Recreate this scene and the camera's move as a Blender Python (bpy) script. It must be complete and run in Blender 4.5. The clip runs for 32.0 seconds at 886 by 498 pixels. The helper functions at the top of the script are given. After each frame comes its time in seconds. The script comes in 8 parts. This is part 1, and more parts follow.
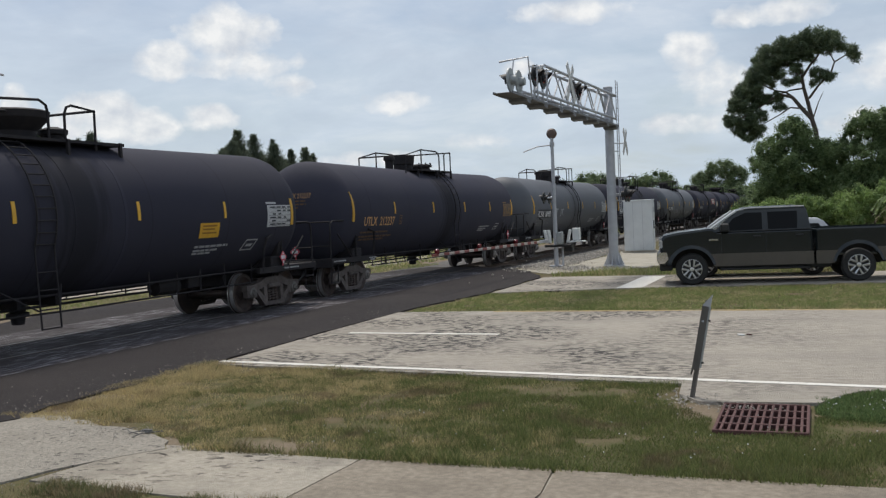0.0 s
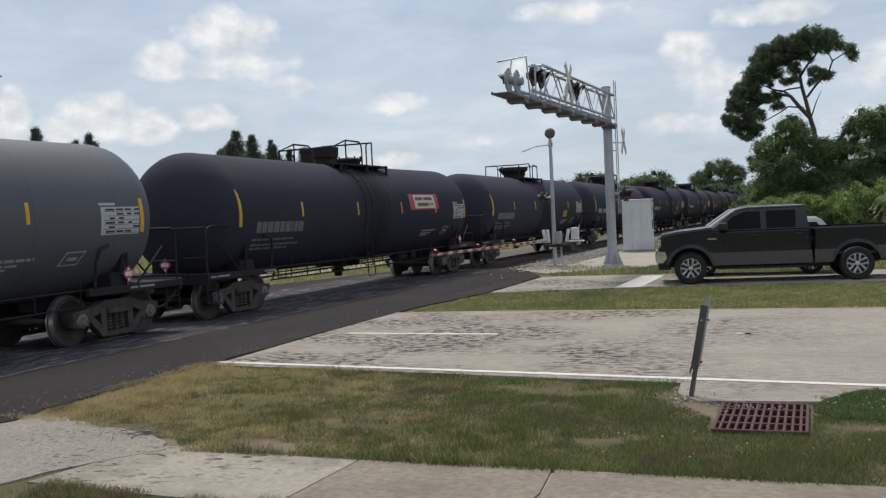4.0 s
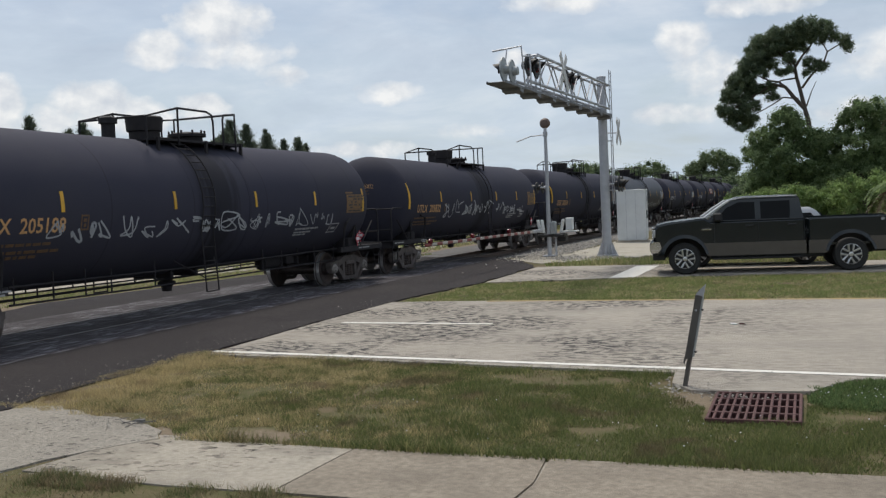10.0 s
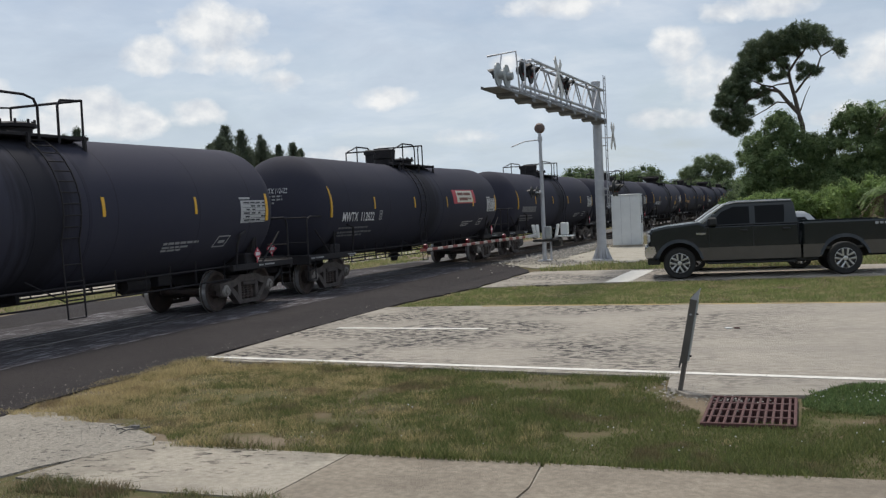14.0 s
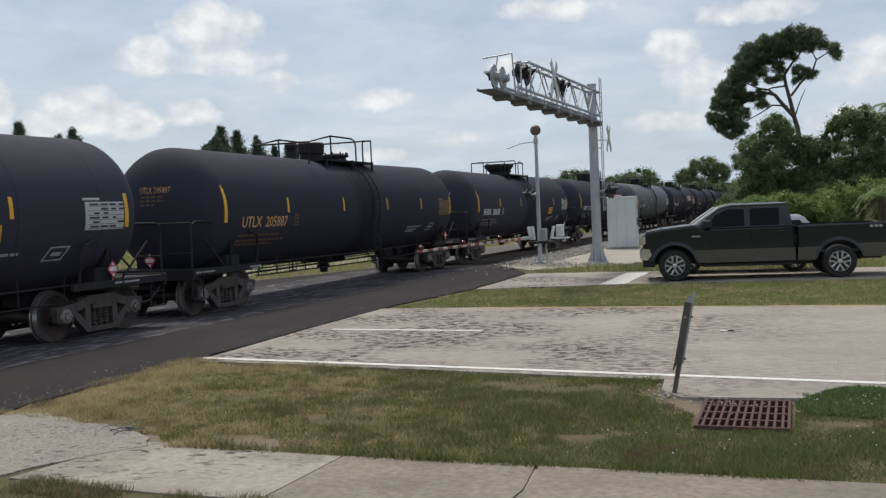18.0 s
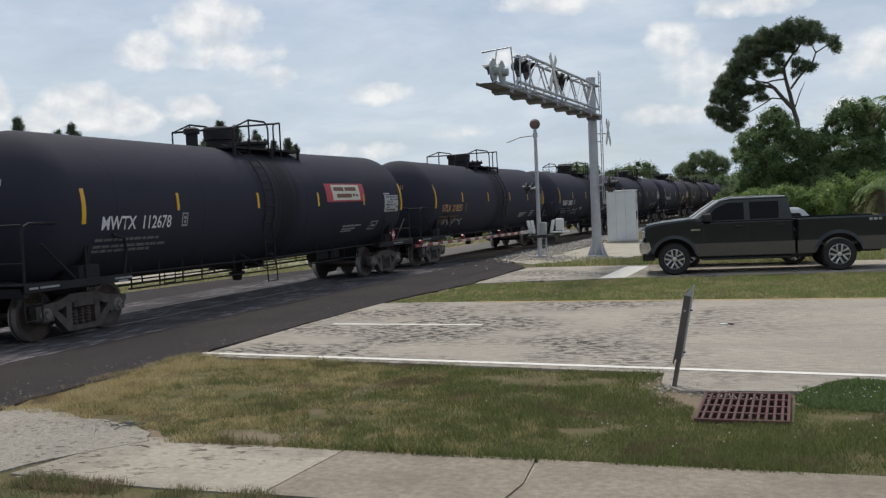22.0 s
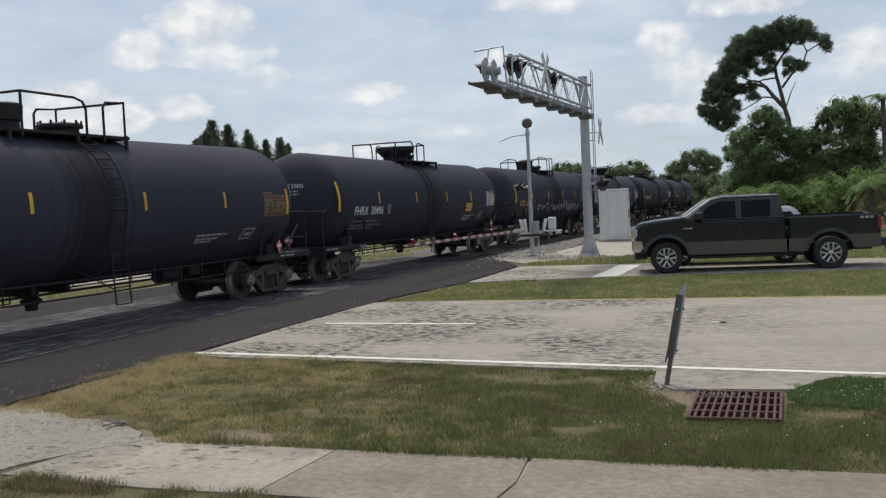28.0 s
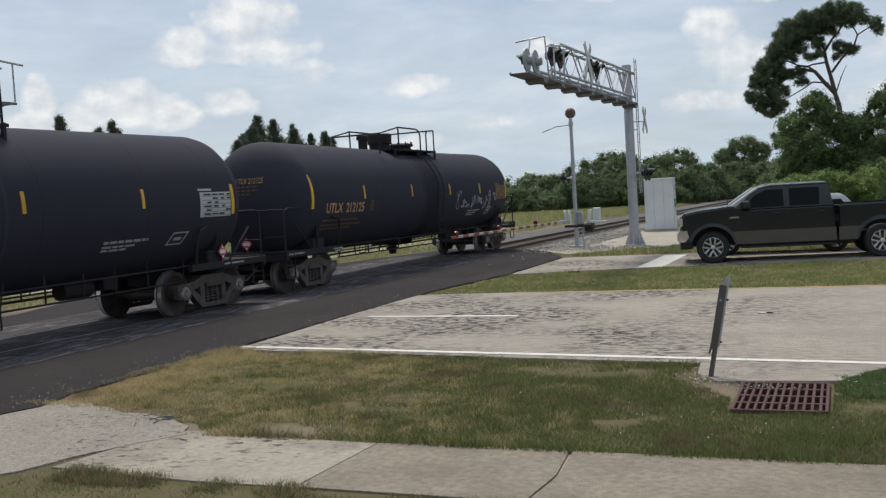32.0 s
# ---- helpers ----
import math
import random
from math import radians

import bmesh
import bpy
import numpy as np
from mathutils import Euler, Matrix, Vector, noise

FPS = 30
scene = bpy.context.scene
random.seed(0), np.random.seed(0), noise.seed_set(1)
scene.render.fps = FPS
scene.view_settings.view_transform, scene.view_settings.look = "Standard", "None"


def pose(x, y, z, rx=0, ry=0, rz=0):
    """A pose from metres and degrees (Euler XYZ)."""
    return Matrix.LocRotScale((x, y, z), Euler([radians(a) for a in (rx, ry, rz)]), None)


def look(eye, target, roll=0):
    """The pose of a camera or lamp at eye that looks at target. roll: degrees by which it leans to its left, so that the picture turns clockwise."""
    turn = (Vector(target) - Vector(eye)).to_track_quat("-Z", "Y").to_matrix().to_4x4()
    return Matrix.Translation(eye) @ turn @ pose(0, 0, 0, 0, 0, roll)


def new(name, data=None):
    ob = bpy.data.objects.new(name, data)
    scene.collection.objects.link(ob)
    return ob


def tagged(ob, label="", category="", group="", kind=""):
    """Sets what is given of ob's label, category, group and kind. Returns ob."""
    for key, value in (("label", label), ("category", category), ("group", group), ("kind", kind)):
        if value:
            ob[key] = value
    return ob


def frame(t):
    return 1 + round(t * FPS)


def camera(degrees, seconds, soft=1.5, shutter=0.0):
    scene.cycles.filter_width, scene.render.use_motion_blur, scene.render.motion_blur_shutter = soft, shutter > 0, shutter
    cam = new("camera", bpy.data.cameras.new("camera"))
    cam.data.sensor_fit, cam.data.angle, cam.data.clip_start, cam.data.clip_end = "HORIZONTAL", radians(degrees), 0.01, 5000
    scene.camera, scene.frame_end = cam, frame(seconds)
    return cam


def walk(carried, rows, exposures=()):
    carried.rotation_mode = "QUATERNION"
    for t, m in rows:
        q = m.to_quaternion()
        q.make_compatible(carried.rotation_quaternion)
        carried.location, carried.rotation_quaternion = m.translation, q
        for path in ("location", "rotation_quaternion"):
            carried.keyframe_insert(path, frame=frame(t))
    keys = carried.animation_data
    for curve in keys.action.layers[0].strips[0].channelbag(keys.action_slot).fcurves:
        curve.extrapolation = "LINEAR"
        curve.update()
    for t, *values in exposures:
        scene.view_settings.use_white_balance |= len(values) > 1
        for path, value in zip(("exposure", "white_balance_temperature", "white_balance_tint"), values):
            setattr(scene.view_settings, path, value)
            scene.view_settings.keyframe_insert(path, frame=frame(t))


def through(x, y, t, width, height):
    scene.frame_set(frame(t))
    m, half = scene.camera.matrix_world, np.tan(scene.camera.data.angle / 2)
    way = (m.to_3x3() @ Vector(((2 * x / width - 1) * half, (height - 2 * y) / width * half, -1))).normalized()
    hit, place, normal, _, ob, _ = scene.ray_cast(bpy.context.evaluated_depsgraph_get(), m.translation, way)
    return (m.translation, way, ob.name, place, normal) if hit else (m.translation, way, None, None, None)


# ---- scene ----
EXPOSURE = 0.0
cam = camera(49.52, 32.0, soft=1.3)

# Eye held almost still; each row: seconds, turn, tilt, lean in degrees
EYE = (0.0, 0.0, 2.02)


def aim(turn, tilt, lean, eye=EYE):
    return pose(*eye, tilt, 0, turn) @ pose(0, 0, 0, 0, 0, lean)


walk(cam, [
    (0, aim(21.280, 88.167, -2.465, (-0.005, -0.013, 2.023))),
    (0.5, aim(21.212, 88.164, -2.556, (-0.002, -0.004, 2.021))),
    (1, aim(21.215, 88.121, -2.509, (-0.004, -0.017, 2.024))),
    (1.5, aim(21.248, 88.161, -2.468, (-0.009, -0.006, 2.015))),
    (2, aim(21.268, 88.135, -2.400, (-0.008, -0.011, 2.027))),
    (2.5, aim(21.237, 88.218, -2.519, (-0.011, 0.006, 2.018))),
    (3, aim(21.161, 88.243, -2.481, (-0.007, -0.009, 2.021))),
    (3.5, aim(21.169, 88.245, -2.591, (-0.005, -0.004, 2.021))),
    (5.5, aim(21.250, 87.876, -2.712, (-0.005, 0.000, 2.023))),
    (6, aim(21.299, 87.927, -2.677, (-0.005, -0.010, 2.021))),
    (6.5, aim(21.265, 87.919, -2.615, (-0.008, -0.019, 2.025))),
    (7, aim(21.202, 87.868, -2.529, (-0.006, -0.000, 2.017))),
    (7.5, aim(21.243, 87.824, -2.511, (-0.007, 0.007, 2.016))),
    (8, aim(21.260, 87.851, -2.656, (-0.009, -0.001, 2.015))),
    (8.5, aim(21.190, 87.793, -2.683, (-0.005, -0.014, 2.022))),
    (9, aim(21.078, 87.643, -2.591, (-0.002, -0.010, 2.023))),
    (9.5, aim(20.985, 87.519, -2.545, (-0.006, 0.010, 2.022))),
    (10, aim(20.904, 87.557, -2.505, (-0.010, -0.002, 2.016))),
    (10.5, aim(20.838, 87.640, -2.503, (-0.005, 0.009, 2.017))),
    (11, aim(20.762, 87.664, -2.603, (-0.008, 0.011, 2.017))),
    (11.5, aim(20.739, 87.546, -2.682, (-0.003, -0.008, 2.026))),
    (12, aim(20.789, 87.562, -2.771, (-0.001, -0.000, 2.018))),
    (12.5, aim(20.748, 87.602, -2.728, (0.000, -0.002, 2.022))),
    (13, aim(20.645, 87.702, -2.662, (-0.001, -0.004, 2.024))),
    (13.5, aim(20.613, 87.776, -2.583, (0.001, -0.018, 2.028))),
    (14, aim(20.606, 87.848, -2.631, (-0.007, 0.001, 2.014))),
    (14.5, aim(20.600, 87.794, -2.583, (-0.000, -0.006, 2.018))),
    (16.5, aim(20.413, 87.917, -2.541, (-0.002, 0.002, 2.016))),
    (17, aim(20.364, 87.904, -2.409, (-0.002, -0.006, 2.022))),
    (17.5, aim(20.300, 87.929, -2.373, (-0.004, -0.003, 2.018))),
    (18, aim(20.339, 87.921, -2.397, (-0.001, 0.001, 2.018))),
    (18.5, aim(20.393, 87.879, -2.364, (-0.001, -0.008, 2.025))),
    (19, aim(20.401, 87.856, -2.441, (-0.004, 0.001, 2.021))),
    (19.5, aim(20.380, 87.768, -2.465, (0.001, -0.002, 2.017))),
    (20, aim(20.380, 87.678, -2.532, (-0.000, 0.000, 2.022))),
    (20.5, aim(20.376, 87.670, -2.602, (0.001, -0.006, 2.018))),
    (21, aim(20.330, 87.627, -2.571, (0.000, 0.003, 2.019))),
    (21.5, aim(20.326, 87.613, -2.620, (-0.001, 0.011, 2.014))),
    (22, aim(20.340, 87.579, -2.596, (0.002, -0.003, 2.020))),
    (22.5, aim(20.276, 87.610, -2.570, (0.002, 0.004, 2.017))),
    (23, aim(20.172, 87.546, -2.416, (-0.001, -0.005, 2.021))),
    (23.5, aim(20.142, 87.467, -2.405, (0.001, -0.007, 2.020))),
    (24, aim(20.142, 87.449, -2.456, (-0.004, 0.013, 2.016))),
    (24.5, aim(20.084, 87.522, -2.502, (-0.004, 0.011, 2.013))),
    (25, aim(19.999, 87.584, -2.406, (-0.006, -0.000, 2.020))),
    (25.5, aim(19.929, 87.626, -2.456, (0.001, -0.003, 2.020))),
    (27.5, aim(19.886, 87.450, -2.632, (-0.003, 0.003, 2.020))),
    (28, aim(19.893, 87.506, -2.683, (0.000, 0.002, 2.018))),
    (28.5, aim(19.888, 87.573, -2.692, (-0.000, 0.010, 2.016))),
    (29, aim(19.783, 87.650, -2.659, (-0.001, 0.007, 2.017))),
    (29.5, aim(19.787, 87.608, -2.737, (-0.001, 0.011, 2.019))),
    (30, aim(19.936, 87.551, -2.903, (0.007, 0.018, 2.018))),
    (30.5, aim(20.241, 87.430, -3.223, (0.021, 0.012, 2.021))),
    (31, aim(20.677, 87.227, -3.401, (0.038, 0.009, 2.026))),
    (31.5, aim(21.122, 87.099, -3.444, (0.046, 0.018, 2.025))),
    (32, aim(22.637, 87.151, -3.443, (0.057, 0.019, 2.032))),
], [(0.0, EXPOSURE), (32.0, EXPOSURE)])

# ---------------------------------------------------------------- sky and sun
SUN_EL, SUN_AZ = radians(62), radians(-40)      # azimuth from +Y towards +X


def mth(tree, op, a, b=None, c=None, clamp=False):
    n = tree.nodes.new("ShaderNodeMath")
    n.operation, n.use_clamp = op, clamp
    for i, v in enumerate((a, b, c)):
        if v is None:
            continue
        if isinstance(v, (int, float)):
            n.inputs[i].default_value = v
        else:
            tree.links.new(v, n.inputs[i])
    return n.outputs[0]


def mixc(tree, fac, a, b):
    n = tree.nodes.new("ShaderNodeMix")
    n.data_type = "RGBA"
    for sock, v in ((n.inputs[0], fac), (n.inputs[6], a), (n.inputs[7], b)):
        if isinstance(v, (int, float)):
            sock.default_value = v
        elif isinstance(v, tuple):
            sock.default_value = (*v[:3], 1)
        else:
            tree.links.new(v, sock)
    return n.outputs[2]


def ramp(tree, fac, stops):
    n = tree.nodes.new("ShaderNodeValToRGB")
    tree.links.new(fac, n.inputs[0])
    e = n.color_ramp.elements
    while len(e) < len(stops):
        e.new(0.5)
    for el, (p, c) in zip(e, stops):
        el.position = p
        el.color = (c, c, c, 1) if isinstance(c, (int, float)) else (*c[:3], 1)
    return n.outputs[0]


def noise_tex(tree, vec, scale, detail=4.0, rough=0.55, distort=0.0):
    n = tree.nodes.new("ShaderNodeTexNoise")
    n.inputs["Scale"].default_value = scale
    n.inputs["Detail"].default_value = detail
    n.inputs["Roughness"].default_value = rough
    n.inputs["Distortion"].default_value = distort
    if vec is not None:
        tree.links.new(vec, n.inputs["Vector"])
    return n.outputs[0]


def build_world():
    w = bpy.data.worlds.new("sky")
    scene.world = w
    w.use_nodes = True
    t = w.node_tree
    t.nodes.clear()
    out, bg = t.nodes.new("ShaderNodeOutputWorld"), t.nodes.new("ShaderNodeBackground")
    sky = t.nodes.new("ShaderNodeTexSky")
    sky.sky_type, sky.sun_disc = "NISHITA", False
    sky.sun_elevation, sky.sun_rotation = SUN_EL, SUN_AZ
    sky.air_density, sky.dust_density = 1.0, 2.0
    skyc = t.nodes.new("ShaderNodeVectorMath")
    skyc.operation = "SCALE"
    skyc.inputs[3].default_value = 0.10
    t.links.new(sky.outputs[0], skyc.inputs[0])
    co = t.nodes.new("ShaderNodeTexCoord")
    sep = t.nodes.new("ShaderNodeSeparateXYZ")
    t.links.new(co.outputs["Generated"], sep.inputs[0])
    x, y, z = sep.outputs
    az = mth(t, "ARCTAN2", x, y)
    zc = mth(t, "MAXIMUM", z, 0.0)
    # high layer, seen on a flat ceiling
    lift = mth(t, "ADD", zc, 0.20)
    comb = t.nodes.new("ShaderNodeCombineXYZ")
    t.links.new(mth(t, "DIVIDE", x, lift), comb.inputs[0])
    t.links.new(mth(t, "DIVIDE", y, lift), comb.inputs[1])
    high = noise_tex(t, comb.outputs[0], 0.9, 8, 0.6, 0.5)
    high_f = ramp(t, high, [(0.34, 0.15), (0.48, 0.66), (0.64, 0.96)])
    shade = noise_tex(t, comb.outputs[0], 2.0, 7, 0.6, 0.3)
    high_c = ramp(t, shade, [(0.30, (0.48, 0.55, 0.66)), (0.52, (0.61, 0.685, 0.785)), (0.70, (0.80, 0.84, 0.89))])
    base = mixc(t, high_f, skyc.outputs[0], high_c)
    # cumulus: heaps at azimuth, elevation, width, height (degrees)
    flat = t.nodes.new("ShaderNodeCombineXYZ")
    t.links.new(az, flat.inputs[0])
    t.links.new(mth(t, "MULTIPLY", z, 1.25), flat.inputs[1])
    puff = noise_tex(t, flat.outputs[0], 30.0, 8, 0.52, 0.1)
    total = None
    for a, e, wd, ht, k in ((-33.4, 11.0, 3.3, 1.7, 1.0), (-36.7, 9.6, 2.1, 1.3, 1.0), (-29.7, 8.2, 1.6, 0.7, 0.6), (-32.6, 9.4, 3.4, 1.0, 0.7),
                            (-40.6, 6.6, 2.4, 1.6, 1.1), (-38.0, 5.9, 2.2, 1.1, 1.0), (-42.6, 5.8, 1.6, 0.9, 0.9), (-34.6, 6.3, 1.8, 0.9, 1.0), (-44.9, 6.6, 1.0, 1.6, 1.0), (-45.5, 5.2, 2.0, 1.2, 0.9),
                            (-23.7, 6.9, 2.6, 0.7, 0.6), (-6.6, 8.9, 1.7, 1.2, 1.1), (-5.0, 7.0, 2.6, 1.6, 0.7), (-6.4, 4.8, 3.4, 0.7, 0.6), (-2.0, 10.6, 3.6, 0.8, 0.8),
                            (-16.5, 8.6, 1.2, 0.5, 0.5), (-12.9, 11.6, 4.0, 0.7, 0.6), (5.5, 7.2, 4.0, 1.6, 0.8), (2.5, 4.2, 2.0, 0.9, 0.8), (-26, 3.6, 6.0, 0.5, 0.4), (-19, 4.4, 2.2, 0.5, 0.4),
                            (-70, 9, 9, 3.4, 0.9), (40, 10, 10, 3.2, 0.9), (95, 13, 12, 4, 0.9), (160, 9, 10, 3, 0.9), (-130, 11, 12, 4, 0.9)):
        dx = mth(t, "DIVIDE", mth(t, "SUBTRACT", az, radians(a)), radians(wd))
        dz = mth(t, "DIVIDE", mth(t, "SUBTRACT", z, math.sin(radians(e))), radians(ht))
        r2 = mth(t, "ADD", mth(t, "MULTIPLY", dx, dx), mth(t, "MULTIPLY", dz, dz))
        g = mth(t, "MULTIPLY", mth(t, "SUBTRACT", 1.0, r2), k)
        g = mth(t, "MAXIMUM", g, -1.0)
        total = g if total is None else mth(t, "MAXIMUM", total, g)
    dens = mth(t, "ADD", mth(t, "MULTIPLY", total, 0.55), mth(t, "MULTIPLY", mth(t, "SUBTRACT", puff, 0.5), 1.35))
    cum = ramp(t, dens, [(0.0, 0.0), (0.14, 0.36), (0.40, 0.90)])
    above = t.nodes.new("ShaderNodeVectorMath")
    above.operation = "ADD"
    above.inputs[1].default_value = (-0.006, 0.012, 0.0)
    t.links.new(flat.outputs[0], above.inputs[0])
    body = mth(t, "ADD", 0.5, mth(t, "MULTIPLY", mth(t, "SUBTRACT", noise_tex(t, flat.outputs[0], 26.0, 7, 0.55), noise_tex(t, above.outputs[0], 26.0, 7, 0.55)), 0.75))
    cum_c = ramp(t, body, [(0.34, (0.62, 0.66, 0.72)), (0.50, (0.79, 0.81, 0.83)), (0.62, (0.93, 0.93, 0.92))])
    col = mixc(t, cum, base, cum_c)
    # paler and hazier towards the horizon
    haze = ramp(t, zc, [(0.0, 0.75), (0.06, 0.38), (0.20, 0.0)])
    col = mixc(t, mth(t, "MULTIPLY", haze, mth(t, "SUBTRACT", 1.0, cum)), col, (0.545, 0.665, 0.775))
    bg.inputs["Strength"].default_value = SKY_STRENGTH
    t.links.new(col, bg.inputs["Color"])
    t.links.new(bg.outputs[0], out.inputs[0])


SKY_STRENGTH = 1.0
build_world()
sun_data = bpy.data.lights.new("sun", "SUN")
sun_data.energy, sun_data.angle, sun_data.color = 2.5, radians(12), (1.0, 0.94, 0.85)
sun = new("sun", sun_data)
sun_dir = Vector((math.sin(SUN_AZ) * math.cos(SUN_EL), math.cos(SUN_AZ) * math.cos(SUN_EL), math.sin(SUN_EL)))
sun.matrix_world = look(sun_dir * 60, (0, 0, 0))

# ---------------------------------------------------------------- materials


def mat(name, color, color2=None, rough=0.7, metal=0.0, scale=6.0, bump=0.0, bump_scale=80.0, color3=None, scale3=0.7, amount3=0.5,
        rand=0.0, spec=None, stretch=(1, 1, 1), island=False, rough_var=0.1, detail=5.0, pits=None):
    """Base colour varied at two scales, with fine relief."""
    m = bpy.data.materials.new(name)
    m.use_nodes = True
    t = m.node_tree
    b = t.nodes["Principled BSDF"]
    co = t.nodes.new("ShaderNodeTexCoord")
    mp = t.nodes.new("ShaderNodeMapping")
    mp.inputs["Scale"].default_value = stretch
    t.links.new(co.outputs["Object"], mp.inputs[0])
    v = mp.outputs[0]
    f1 = noise_tex(t, v, scale, detail, 0.6)
    col = mixc(t, ramp(t, f1, [(0.32, 0.0), (0.68, 1.0)]), color, color2 or tuple(c * 0.8 for c in color))
    if color3:
        f2 = noise_tex(t, v, scale3, 5, 0.62)
        col = mixc(t, mth(t, "MULTIPLY", ramp(t, f2, [(0.45, 0.0), (0.68, 1.0)]), amount3), col, color3)
    if pits:
        # dark worn marks: colour, scale, stretch, threshold, scale of the worn areas, their threshold
        pc, ps, pst, pt, ms, mt = pits[:6]
        mp2 = t.nodes.new("ShaderNodeMapping")
        mp2.inputs["Scale"].default_value = pst
        t.links.new(co.outputs["Object"], mp2.inputs[0])
        marks = ramp(t, noise_tex(t, mp2.outputs[0], ps, 5, 0.6, 0.3), [(pt, 0.0), (pt + 0.07, 1.0)])
        area = ramp(t, noise_tex(t, co.outputs["Object"], ms, 3, 0.5), [(mt, 0.0), (mt + 0.16, 1.0)])
        if len(pits) > 6:
            # most of the wear lies where wheels leave the track
            sx = t.nodes.new("ShaderNodeSeparateXYZ")
            t.links.new(co.outputs["Object"], sx.inputs[0])
            area = mth(t, "MULTIPLY", area, mth(t, "MULTIPLY_ADD", sx.outputs[0], -1 / pits[6][1], pits[6][0] / pits[6][1], clamp=True))
        col = mixc(t, mth(t, "MULTIPLY", marks, area), col, pc)
    if rand:
        src = t.nodes.new("ShaderNodeNewGeometry").outputs["Random Per Island"] if island else t.nodes.new("ShaderNodeObjectInfo").outputs["Random"]
        hsv = t.nodes.new("ShaderNodeHueSaturation")
        t.links.new(col, hsv.inputs["Color"])
        t.links.new(mth(t, "MULTIPLY_ADD", src, 2 * rand, 1 - rand), hsv.inputs["Value"])
        col = hsv.outputs[0]
    t.links.new(col, b.inputs["Base Color"])
    t.links.new(mth(t, "MULTIPLY_ADD", f1, rough_var, rough - rough_var / 2, clamp=True), b.inputs["Roughness"])
    b.inputs["Metallic"].default_value = metal
    if spec is not None:
        b.inputs["Specular IOR Level"].default_value = spec
    if bump:
        f3 = noise_tex(t, v, bump_scale, 4, 0.6)
        bp = t.nodes.new("ShaderNodeBump")
        bp.inputs["Strength"].default_value = bump
        bp.inputs["Distance"].default_value = 0.02
        t.links.new(f3, bp.inputs["Height"])
        t.links.new(bp.outputs[0], b.inputs["Normal"])
    return m


def leaf_mat(name, dark, light, rough=0.55, through=0.25):
    m = bpy.data.materials.new(name)
    m.use_nodes = True
    t = m.node_tree
    b = t.nodes["Principled BSDF"]
    geo = t.nodes.new("ShaderNodeNewGeometry")
    co = t.nodes.new("ShaderNodeTexCoord")
    f = noise_tex(t, co.outputs["Object"], 0.9, 3)
    k = mth(t, "ADD", mth(t, "MULTIPLY", geo.outputs["Random Per Island"], 0.6), mth(t, "MULTIPLY", f, 0.5))
    col = mixc(t, ramp(t, k, [(0.2, 0.0), (0.85, 1.0)]), dark, light)
    t.links.new(col, b.inputs["Base Color"])
    b.inputs["Roughness"].default_value = rough
    b.inputs["Specular IOR Level"].default_value = 0.3
    tr = t.nodes.new("ShaderNodeBsdfTranslucent")
    t.links.new(col, tr.inputs[0])
    mx = t.nodes.new("ShaderNodeMixShader")
    mx.inputs[0].default_value = through
    t.links.new(b.outputs[0], mx.inputs[1])
    t.links.new(tr.outputs[0], mx.inputs[2])
    t.links.new(mx.outputs[0], t.nodes["Material Output"].inputs[0])
    return m


M_ASPHALT = mat("asphalt", (0.029, 0.0253, 0.0262), (0.054, 0.048, 0.048), 0.9, scale=45, bump=0.8, bump_scale=110, color3=(0.060, 0.053, 0.051), scale3=0.6, amount3=0.55, spec=0.12, detail=8.0, stretch=(1, 0.7, 1), pits=((0.20, 0.185, 0.165), 30.0, (1, 1, 1), 0.635, 0.7, 0.42))
M_CONC = mat("road_concrete", (0.475, 0.425, 0.357), (0.345, 0.311, 0.263), 0.9, scale=11, bump=0.9, bump_scale=140, color3=(0.30, 0.272, 0.235), scale3=0.7, amount3=0.6, stretch=(0.4, 1, 1), spec=0.25, detail=14.0, pits=((0.060, 0.056, 0.053), 7.5, (0.75, 1.25, 1), 0.480, 0.42, 0.41, (0.8, 3.6)))
M_SIDEWALK = mat("sidewalk_concrete", (0.50, 0.45, 0.37), (0.38, 0.34, 0.28), 0.92, scale=16, bump=0.9, bump_scale=80, color3=(0.225, 0.20, 0.165), scale3=1.1, amount3=0.65, spec=0.2, detail=14.0, pits=((0.075, 0.066, 0.056), 8.0, (0.8, 1.5, 1), 0.555, 0.9, 0.40, (-3.6, 0.9)))
M_OLDWALK = mat("older_sidewalk_concrete", (0.39, 0.335, 0.265), (0.25, 0.215, 0.17), 0.92, scale=16, bump=0.9, bump_scale=80, color3=(0.20, 0.172, 0.138), scale3=1.1, amount3=0.65, spec=0.2, detail=14.0)
M_PATCH = mat("crushed_stone", (0.39, 0.355, 0.30), (0.21, 0.192, 0.163), 0.95, scale=34, bump=0.5, bump_scale=70, color3=(0.25, 0.228, 0.195), scale3=1.3, amount3=0.65, spec=0.2, detail=12.0, pits=((0.12, 0.108, 0.095), 9.0, (1, 1.3, 1), 0.565, 0.9, 0.44))
M_WHITE = mat("road_paint", (0.78, 0.75, 0.68), (0.66, 0.63, 0.57), 0.7, scale=14, color3=(0.42, 0.40, 0.35), scale3=5, amount3=0.4)
M_BALLAST = mat("ballast_stone", (0.165, 0.155, 0.145), (0.075, 0.070, 0.066), 0.95, scale=18, bump=0.9, bump_scale=30, color3=(0.07, 0.062, 0.055), scale3=0.9, amount3=0.5)
M_RAIL = mat("rail_steel", (0.10, 0.075, 0.06), (0.17, 0.12, 0.09), 0.6, 0.6, scale=12, bump=0.1)
